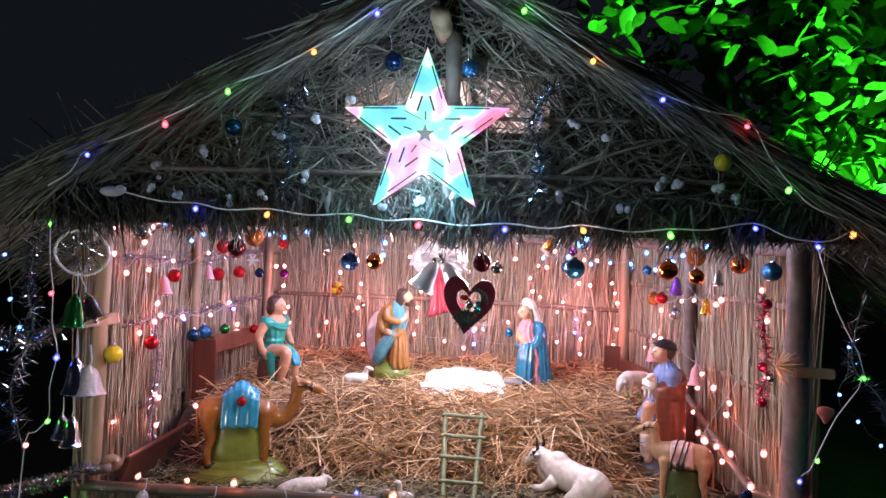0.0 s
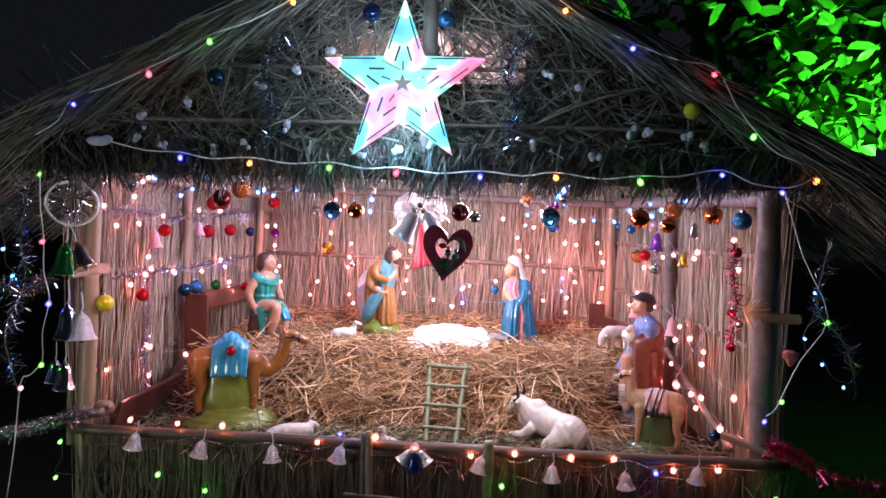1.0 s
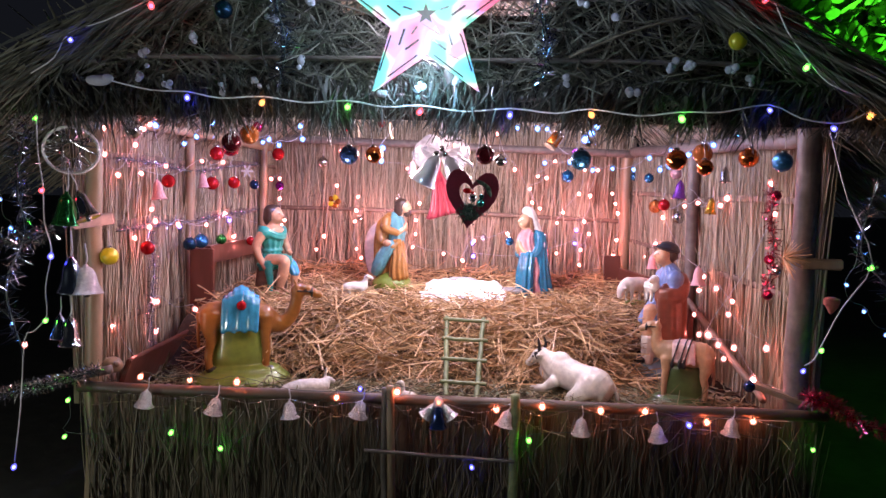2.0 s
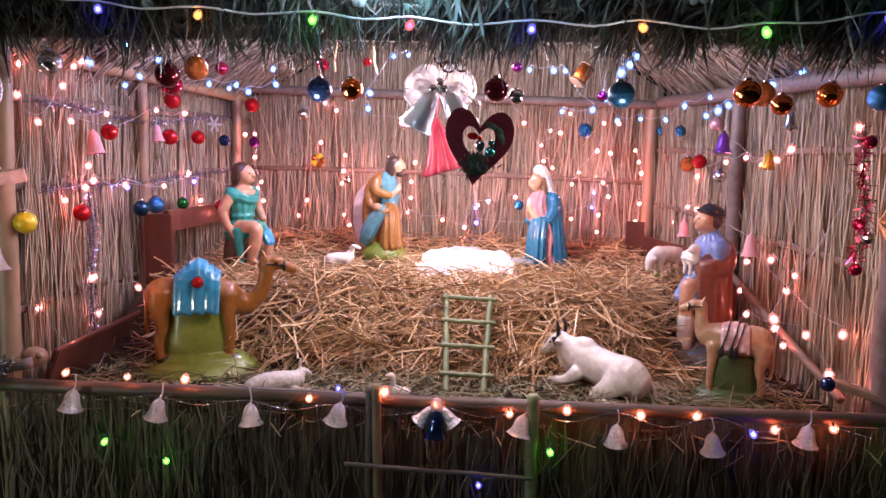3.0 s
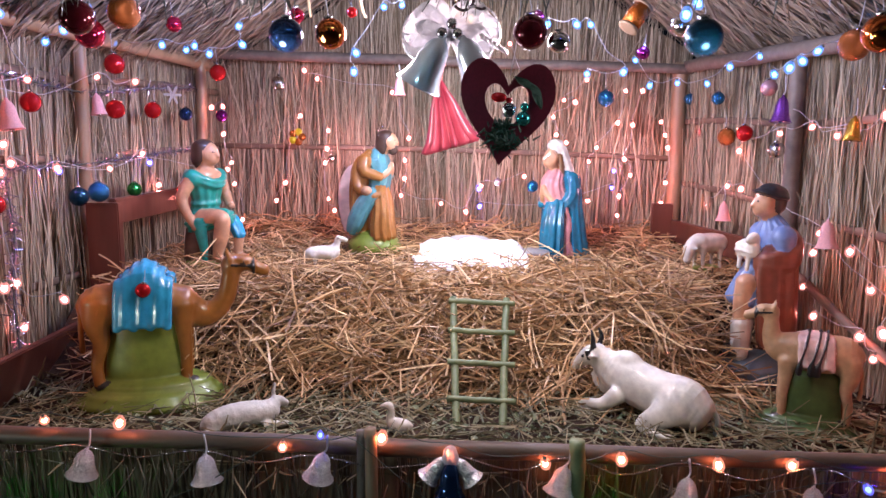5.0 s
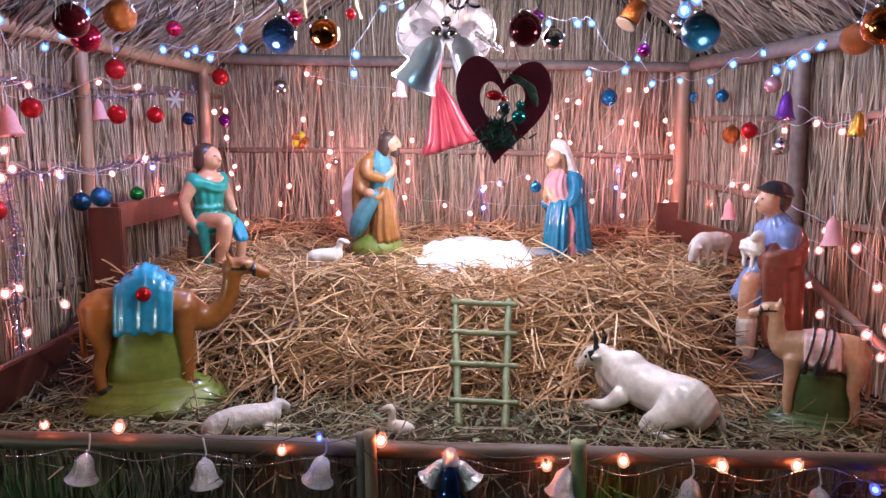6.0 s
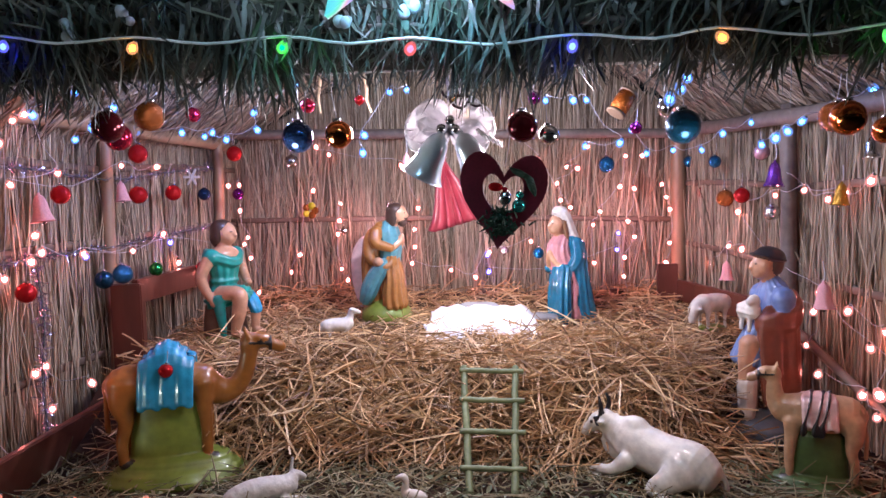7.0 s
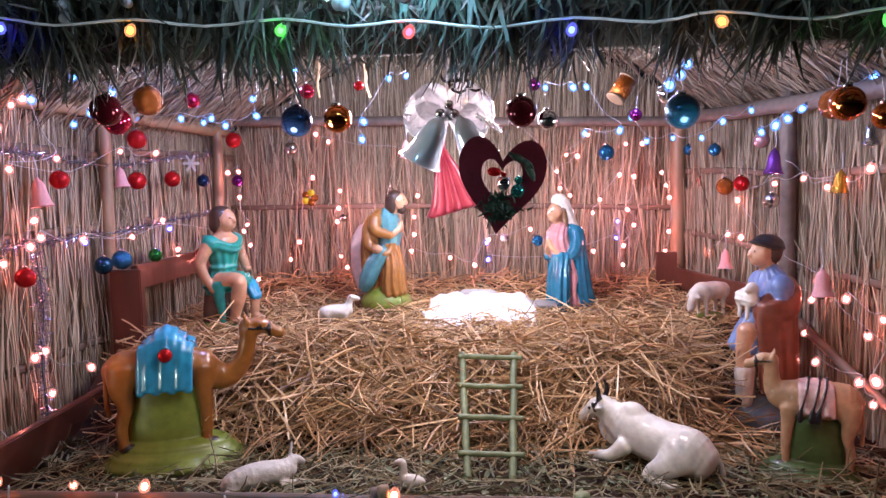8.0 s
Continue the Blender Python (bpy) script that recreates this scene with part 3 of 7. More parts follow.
BULB = {"warm": bulb_mat("warm_bulb", (1.0, 0.21, 0.18), 75), "cool": bulb_mat("cool_bulb", (0.03, 0.24, 1.0), 34), "violet": bulb_mat("violet_bulb", (0.14, 0.09, 1.0), 45),
        "amber": bulb_mat("amber_bulb", (1.0, 0.20, 0.08), 60), "green": bulb_mat("green_bulb", (0.002, 1.0, 0.014), 32), "blue": bulb_mat("blue_bulb", (0.010, 0.018, 1.0), 60),
        "red": bulb_mat("red_bulb", (1.0, 0.010, 0.022), 40), "yellow": bulb_mat("yellow_bulb", (1.0, 0.30, 0.006), 26)}
ROUNDS = {"multi0": (None, "blue", "red", "green", "yellow", "blue"), "multi1": ("green", "yellow", "blue", "red", "green", None),
          "multi2": (None, "blue", "yellow", "green", "red", "blue", "yellow", "green", "blue", "blue", "yellow"),
          "multi3": (None, "green", "red", "blue", "green", "warm", "blue"), "multi4": ("green", "green", "green", "green", "blue", "blue", "green", "blue", "green"),
          "multi5": (None, "green", "green", "blue")}


# ---- painted plaster figures ----
class Clay:
    """Soft solids pressed together: those of one paint flow into each other, other paints meet in a crease."""

    def __init__(self, grain=0.0042, soft=0.012):
        self.grain, self.soft, self.solids = grain, soft, []

    def sweep(self, rows, mat, side, steps, ruffle, folds):
        rows = smooth_path(rows, min(steps, 3)) if steps > 1 else np.array(rows, float)
        self.solids.append((mat, "sweep", rows, np.array(side, float), ruffle, folds))

    def blob(self, c, r, mat, rot):
        r = tuple(r) if hasattr(r, "__len__") else (r, r, r)
        self.solids.append((mat, "blob", np.array(c, float), np.array(r, float), np.array((rot or Matrix()).to_3x3())))

    def mesh(self, name, mats):
        g = self.grain
        ends = []
        for s in self.solids:
            if s[1] == "sweep":
                m = s[2][:, 3:].max(axis=1) * (1 + s[4])
                ends += [(s[2][:, :3] - m[:, None]).min(axis=0), (s[2][:, :3] + m[:, None]).max(axis=0)]
            else:
                ends += [s[2] - s[3].max(), s[2] + s[3].max()]
        low = np.min(ends, axis=0) - 3 * g
        size = np.ceil((np.max(ends, axis=0) + 3 * g - low) / g).astype(int) + 1
        axes = [(low[k] + g * np.arange(size[k])).astype(np.float32) for k in range(3)]
        field = {m: np.full(size, 0.2, np.float32) for m in sorted({s[0] for s in self.solids})}

        def window(a, b):
            lo = np.clip(np.floor((a - 0.016 - low) / g).astype(int), 0, size)
            hi = np.clip(np.ceil((b + 0.016 - low) / g).astype(int) + 1, 0, size)
            return tuple(slice(p, q) for p, q in zip(lo, hi)), [axes[k][lo[k]:hi[k]].reshape([-1 if j == k else 1 for j in range(3)]) for k in range(3)]

        for s in self.solids:
            if s[1] == "blob":
                mat, _, c, r, rot = s
                where, co = window(c - r.max(), c + r.max())
                q = 0
                for k in range(3):
                    q = q + ((rot[0, k] * (co[0] - c[0]) + rot[1, k] * (co[1] - c[1]) + rot[2, k] * (co[2] - c[2])) / r[k]) ** 2
                d = (np.sqrt(q) - 1) * r.min()
            else:
                mat, _, rows, side, ruffle, folds = s
                m = rows[:, 3:].max() * (1 + ruffle)
                where, co = window(rows[:, :3].min(axis=0) - m, rows[:, :3].max(axis=0) + m)
                d = np.full([co[k].size for k in range(3)], 0.2, np.float32)
                for a, b in zip(rows, rows[1:]):
                    t = b[:3] - a[:3]
                    length = np.linalg.norm(t) + 1e-9
                    t /= length
                    u = side - t * (side @ t)
                    if np.linalg.norm(u) < 1e-3:
                        u = np.cross(t, (0.3, 0.2, 1.0))
                    u /= np.linalg.norm(u)
                    v = np.cross(t, u)
                    dx = [co[k] - a[k] for k in range(3)]
                    w = t[0] * dx[0] + t[1] * dx[1] + t[2] * dx[2]
                    f = np.clip(w / length, 0, 1)
                    ru, rv = np.maximum(a[3] + (b[3] - a[3]) * f, 1e-3), np.maximum(a[4] + (b[4] - a[4]) * f, 1e-3)
                    pu = (u[0] * dx[0] + u[1] * dx[1] + u[2] * dx[2]) / ru
                    pv = (v[0] * dx[0] + v[1] * dx[1] + v[2] * dx[2]) / rv
                    small = np.minimum(ru, rv)
                    q = np.sqrt(pu * pu + pv * pv + ((w - f * length) / np.minimum(small, 0.03)) ** 2)
                    if ruffle:
                        ang = np.arctan2(pv, pu)
                        q = q / (1 + ruffle * np.sin(folds * ang + 0.7 * np.sin(3 * ang)))
                    d = np.minimum(d, (q - 1) * small)
            old = field[mat][where]
            h = np.clip(0.5 + 0.5 * (d - old) / self.soft, 0, 1)
            field[mat][where] = d * (1 - h) + old * h - self.soft * h * (1 - h)
        keys = list(field)
        stack = np.stack([field[m] for m in keys])
        vol = stack.min(axis=0)
        vol[vol == 0] = 1e-6
        # one vertex in each cell that the surface crosses
        corner = [vol[i:size[0] - 1 + i, j:size[1] - 1 + j, k:size[2] - 1 + k] for i in (0, 1) for j in (0, 1) for k in (0, 1)]
        count = sum((c < 0).astype(np.int8) for c in corner)
        cells = np.argwhere((count > 0) & (count < 8))
        val = np.stack([c[tuple(cells.T)] for c in corner], 1)
        spot = np.array([(i, j, k) for i in (0, 1) for j in (0, 1) for k in (0, 1)], float)
        total, hits = np.zeros((len(cells), 3)), np.zeros(len(cells))
        for p in range(8):
            for q in range(p + 1, 8):
                if abs(spot[p] - spot[q]).sum() == 1:
                    cut = (val[:, p] < 0) != (val[:, q] < 0)
                    f = np.where(cut, val[:, p] / np.where(cut, val[:, p] - val[:, q], 1), 0)
                    total += np.where(cut[:, None], spot[p] + (spot[q] - spot[p]) * f[:, None], 0)
                    hits += cut
        verts = low + (cells + total / hits[:, None]) * g
        index = np.full(np.array(size) - 1, -1)
        index[tuple(cells.T)] = np.arange(len(cells))
        paint_of = np.stack([sum(stack[(n,) + tuple((cells + o).T)] for o in spot.astype(int)) for n in range(len(keys))], 1)
        faces = []
        for k in range(3):
            i, j = [a for a in range(3) if a != k]
            a = vol[tuple(slice(0, -1) if n == k else slice(1, -1) for n in range(3))] < 0
            b = vol[tuple(slice(1, None) if n == k else slice(1, -1) for n in range(3))] < 0
            base = np.argwhere(a != b)
            flip = a[tuple(base.T)]
            step_i, step_j = np.eye(3, dtype=int)[i], np.eye(3, dtype=int)[j]
            quad = np.stack([index[tuple((base + o).T)] for o in (0 * step_i, step_i, step_i + step_j, step_j)], 1)
            turn = flip if k != 1 else ~flip
            quad[~turn] = quad[~turn][:, ::-1]
            faces.append(quad)
        faces = np.concatenate(faces)
        me = bpy.data.meshes.new(name)
        me.from_pydata(verts.tolist(), [], faces.tolist())
        for m in mats:
            me.materials.append(m)
        which = np.array(keys)[paint_of[faces].sum(axis=1).argmin(axis=1)]
        me.polygons.foreach_set("material_index", which.astype(np.int32))
        me.polygons.foreach_set("use_smooth", np.ones(len(faces), bool))
        return me


def figure(name, build, mats, m, label, category="figurine", grain=0.0042):
    """One moulded mesh."""
    clay = Clay(grain)
    build(clay)
    ob = new(name, clay.mesh(name, mats))
    ob.matrix_basis = m
    return tagged(ob, label, category)


def face(c, x, z, skin, dark, s=1.0):
    """Head of a figure looking along +x: skull, jaw, nose, brows, eyes, lips."""
    ball(c, (x, 0, z), (0.036 * s, 0.031 * s, 0.043 * s), skin)
    ball(c, (x + 0.012 * s, 0, z - 0.024 * s), (0.024 * s, 0.023 * s, 0.020 * s), skin)
    tube(c, [(x + 0.034 * s, 0, z + 0.008 * s, 0.0045, 0.0045), (x + 0.043 * s, 0, z - 0.008 * s, 0.0065, 0.006)], 8, skin, (0, 1, 0), 1)
    for y in (-1, 1):
        ball(c, (x + 0.0315 * s, y * 0.0135 * s, z + 0.006 * s), (0.0045, 0.0052, 0.0034), dark)
        ball(c, (x + 0.002, y * 0.031 * s, z - 0.002), (0.009, 0.005, 0.012), skin)


def camel(c, neck, stripes=False):
    """0 coat, 1 blanket, 2 hoof, 3 base, 4 dark strap."""
    ball(c, (0.0, 0, 0.012), (0.215, 0.125, 0.03), 3)
    tube(c, [(0, 0, 0.008, 0.120, 0.195), (0, 0, 0.034, 0.112, 0.188), (0, 0, 0.058, 0.088, 0.160)], 16, 3, (0, 1, 0), 1)
    tube(c, [(-0.015, 0, 0.03, 0.06, 0.122), (-0.015, 0, 0.13, 0.052, 0.112), (-0.015, 0, 0.225, 0.045, 0.100)], 16, 3, (0, 1, 0), 1)
    if stripes:
        tube(c, [(-0.165, 0, 0.315, 0.03, 0.036), (-0.13, 0, 0.322, 0.060, 0.066), (-0.04, 0, 0.318, 0.066, 0.074), (0.05, 0, 0.322, 0.060, 0.070), (0.10, 0, 0.325, 0.046, 0.058), (0.13, 0, 0.33, 0.036, 0.046)], 16, 0)
    else:
        tube(c, [(-0.172, 0, 0.282, 0.026, 0.034), (-0.14, 0, 0.290, 0.054, 0.056), (-0.06, 0, 0.290, 0.060, 0.060), (0.03, 0, 0.292, 0.058, 0.058), (0.085, 0, 0.282, 0.046, 0.052)], 16, 0)
        ball(c, (-0.012, 0, 0.358), (0.050, 0.034, 0.048), 0)
    tube(c, neck, 14, 0)
    for y in (-0.036, 0.036):
        tube(c, [(-0.135, y, 0.30, 0.032, 0.046), (-0.142, y, 0.245, 0.027, 0.036), (-0.132, y, 0.19, 0.019, 0.023), (-0.146, y, 0.13, 0.015, 0.017), (-0.142, y, 0.075, 0.015, 0.016)], 10, 0)
        tube(c, [(0.085, y, 0.285, 0.026, 0.036), (0.088, y, 0.22, 0.019, 0.023), (0.093, y, 0.155, 0.0165, 0.018), (0.093, y, 0.075, 0.0135, 0.0145)], 10, 0)
        for x in (-0.132, 0.102):
            ball(c, (x, y, 0.066), (0.026, 0.017, 0.014), 2)
    tube(c, [(-0.172, 0, 0.30, 0.009, 0.009), (-0.190, 0, 0.25, 0.007, 0.007), (-0.188, 0, 0.16, 0.009, 0.009)], 8, 0)
    # folded blanket: an arch over the back with hanging pleats on both flanks
    low, top, span = (0.280, 0.398, 0.056) if stripes else (0.238, 0.414, 0.066)
    for i in range(7):
        x = -0.012 - span + 2 * span * i / 6
        h = top - (0.010 if stripes else 0.052) * (abs(x + 0.012) / span) ** 1.6
        r = span / 5.2
        drop = low + (0.006 if i % 2 else -0.004)
        out = 0.005 if i % 2 else -0.002
        tube(c, [(x - 0.006, -0.076 - out, drop, r, 0.010), (x - 0.003, -0.072 - out, 0.30, r, 0.010), (x, -0.056, (h + 0.30) / 2 + 0.024, r, 0.011), (x, 0, h - 0.008, r, 0.012),
                 (x, 0.056, (h + 0.30) / 2 + 0.024, r, 0.011), (x - 0.003, 0.072 + out, 0.30, r, 0.010), (x - 0.006, 0.076 + out, drop, r, 0.010)], 10, 1, (1, 0, 0), 3)
    if stripes:
        for x in (-0.056, -0.030, 0.012):
            for y in (-1, 1):
                tube(c, [(x, 0.0, 0.404, 0.0042, 0.0042), (x + 0.008, y * 0.056, 0.386, 0.0046, 0.0046), (x + 0.022, y * 0.088, 0.335, 0.0046, 0.0046), (x + 0.034, y * 0.090, 0.290, 0.005, 0.005)], 6, 4, (1, 0, 0))
                ball(c, (x + 0.036, y * 0.090, 0.266), (0.013, 0.010, 0.022), 4)


def camel_head(c, x, z, reach):
    """Long muzzle with lips, nostril bulge, ears, brow and halter."""
    tube(c, [(x - 0.012, 0, z, 0.027, 0.030), (x + reach * 0.35, 0, z + 0.004, 0.024, 0.024), (x + reach * 0.72, 0, z - 0.010, 0.017, 0.017), (x + reach, 0, z - 0.016, 0.016, 0.015)], 12, 0)
    ball(c, (x + reach * 0.96, 0, z - 0.026), (0.016, 0.013, 0.009), 0)
    for y in (-1, 1):
        tube(c, [(x - 0.016, y * 0.019, z + 0.020, 0.008, 0.006), (x - 0.024, y * 0.024, z + 0.042, 0.004, 0.004)], 8, 0)
        ball(c, (x + reach * 0.24, y * 0.021, z + 0.014), (0.010, 0.006, 0.007), 0)
        ball(c, (x + reach * 0.27, y * 0.0255, z + 0.012), (0.0048, 0.004, 0.0042), 4)
        tube(c, [(x + reach * 0.62, y * 0.020, z - 0.004, 0.0036, 0.0036), (x - 0.010, y * 0.030, z + 0.002, 0.0036, 0.0036)], 6, 4)
    tube(c, [(x + reach * 0.62, 0.021 * math.cos(a), z - 0.005 + 0.021 * math.sin(a), 0.0042, 0.0042) for a in np.linspace(0, 2 * math.pi, 9)], 6, 4, (1, 0, 0), 2)


def camel_low(c):
    camel(c, [(0.078, 0, 0.285, 0.044, 0.052), (0.115, 0, 0.258, 0.036, 0.046), (0.150, 0, 0.250, 0.029, 0.036), (0.186, 0, 0.268, 0.026, 0.030), (0.210, 0, 0.305, 0.024, 0.027), (0.220, 0, 0.345, 0.023, 0.026), (0.226, 0, 0.382, 0.023, 0.026)])
    camel_head(c, 0.236, 0.392, 0.082)


def camel_high(c):
    camel(c, [(0.095, 0, 0.325, 0.042, 0.056), (0.130, 0, 0.335, 0.036, 0.047), (0.150, 0, 0.375, 0.028, 0.036), (0.154, 0, 0.420, 0.024, 0.029), (0.158, 0, 0.450, 0.024, 0.027)], True)
    camel_head(c, 0.166, 0.460, 0.080)


def ox(c):
    """0 white, 1 black, 2 hoof grey."""
    tube(c, [(-0.200, 0, 0.075, 0.052, 0.062), (-0.15, 0, 0.098, 0.072, 0.080), (-0.07, 0, 0.108, 0.068, 0.074), (0.01, 0, 0.122, 0.064, 0.076), (0.08, 0, 0.142, 0.050, 0.070), (0.125, 0, 0.162, 0.038, 0.054), (0.160, 0, 0.182, 0.030, 0.040)], 18, 0)
    tube(c, [(0.165, 0, 0.190, 0.033, 0.036), (0.195, 0, 0.180, 0.029, 0.031), (0.228, 0, 0.152, 0.020, 0.021), (0.248, 0, 0.136, 0.019, 0.018)], 14, 0)
    ball(c, (0.052, 0, 0.196), (0.045, 0.030, 0.028), 0)
    tube(c, [(0.10, 0, 0.098, 0.012, 0.036), (0.14, 0, 0.098, 0.009, 0.034), (0.17, 0, 0.128, 0.007, 0.02)], 10, 0)
    for y in (-1, 1):
        ball(c, (0.160, y * 0.046, 0.190), (0.014, 0.027, 0.009), 0, 10, Euler((0.3 * y, 0, 0.5 * y)).to_matrix().to_4x4())
        tube(c, [(0.172, y * 0.022, 0.215, 0.010, 0.010), (0.168, y * 0.032, 0.242, 0.008, 0.008), (0.178, y * 0.028, 0.272, 0.004, 0.004)], 8, 1)
        tube(c, [(0.178, y * 0.034, 0.176, 0.005, 0.010), (0.186, y * 0.036, 0.200, 0.006, 0.012)], 8, 1)
        ball(c, (0.208, y * 0.0245, 0.178), (0.007, 0.005, 0.006), 1)
        ball(c, (0.256, y * 0.010, 0.140), (0.005, 0.0045, 0.0045), 2)
        tube(c, [(0.06, y * 0.055, 0.085, 0.024, 0.030), (0.105, y * 0.070, 0.048, 0.018, 0.020), (0.165, y * 0.070, 0.038, 0.0145, 0.0155), (0.182, y * 0.070, 0.022, 0.014, 0.014), (0.150, y * 0.078, 0.012, 0.012, 0.012)], 10, 0)
        tube(c, [(-0.135, y * 0.052, 0.095, 0.034, 0.056), (-0.095, y * 0.080, 0.060, 0.026, 0.040), (-0.045, y * 0.092, 0.026, 0.017, 0.020), (-0.090, y * 0.102, 0.014, 0.014, 0.013), (-0.150, y * 0.102, 0.013, 0.013, 0.012)], 10, 0)
        ball(c, (0.142, y * 0.080, 0.012), (0.016, 0.013, 0.011), 2)
    tube(c, [(-0.215, 0, 0.125, 0.010, 0.010), (-0.246, -0.018, 0.075, 0.008, 0.008), (-0.244, -0.036, 0.02, 0.012, 0.012)], 8, 0)


def sheep(c, down):
    """0 wool, 1 base."""
    ball(c, (0, 0, 0.002), (0.055, 0.036, 0.014), 1)
    tube(c, [(-0.062, 0, 0.092, 0.028, 0.030), (-0.02, 0, 0.094, 0.034, 0.034), (0.03, 0, 0.094, 0.031, 0.033), (0.05, 0, 0.097, 0.024, 0.028)], 14, 0, (0, 1, 0), 3)
    if down:
        tube(c, [(0.045, 0, 0.10, 0.026, 0.028), (0.075, 0, 0.09, 0.022, 0.024), (0.090, 0, 0.065, 0.019, 0.021), (0.096, 0, 0.038, 0.013, 0.015)], 12, 0)
        head = (0.083, 0.080)
    else:
        tube(c, [(0.04, 0, 0.105, 0.022, 0.025), (0.058, 0, 0.135, 0.015, 0.017), (0.064, 0, 0.158, 0.015, 0.016), (0.084, 0, 0.160, 0.013, 0.013), (0.102, 0, 0.153, 0.009, 0.010)], 12, 0)
        head = (0.066, 0.170)
    for y in (-1, 1):
        ball(c, (head[0], y * 0.022, head[1]), (0.006, 0.013, 0.005), 0)
        for x in (-0.050, 0.036):
            tube(c, [(x, y * 0.019, 0.08, 0.013, 0.015), (x + 0.003, y * 0.019, 0.045, 0.0065, 0.007), (x, y * 0.019, 0.004, 0.006, 0.0065)], 8, 0)
    ball(c, (-0.088, 0, 0.082), (0.009, 0.009, 0.020), 0)


def lamb_lying(c):
    tube(c, [(-0.110, 0, 0.026, 0.020, 0.016), (-0.085, 0, 0.036, 0.036, 0.030), (-0.03, 0, 0.044, 0.042, 0.038), (0.04, 0, 0.046, 0.040, 0.036), (0.085, 0, 0.044, 0.028, 0.028)], 14, 0, (0, 1, 0), 4)
    tube(c, [(0.085, 0.01, 0.055, 0.022, 0.022), (0.112, 0.016, 0.066, 0.017, 0.017), (0.135, 0.018, 0.056, 0.011, 0.011)], 12, 0)
    for y in (0.034,):
        tube(c, [(0.100, y, 0.078, 0.008, 0.006), (0.104, y * 1.1, 0.096, 0.010, 0.0055), (0.108, y * 1.1, 0.116, 0.004, 0.004)], 8, 0)
    tube(c, [(-0.085, -0.03, 0.018, 0.013, 0.012), (-0.15, -0.042, 0.012, 0.009, 0.009)], 8, 0)
    tube(c, [(0.06, -0.035, 0.016, 0.012, 0.011), (0.125, -0.035, 0.010, 0.009, 0.008)], 8, 0)


def goose(c):
    tube(c, [(-0.038, 0, 0.034, 0.006, 0.006), (-0.015, 0, 0.030, 0.020, 0.020), (0.012, 0, 0.030, 0.020, 0.021), (0.024, 0, 0.046, 0.012, 0.013), (0.022, 0, 0.070, 0.009, 0.009), (0.030, 0, 0.084, 0.011, 0.011), (0.050, 0, 0.080, 0.006, 0.005)], 12, 0)
    for y in (-0.009, 0.009):
        tube(c, [(0, y, 0.016, 0.005, 0.005), (0, y, 0.0, 0.006, 0.005)], 6, 0)


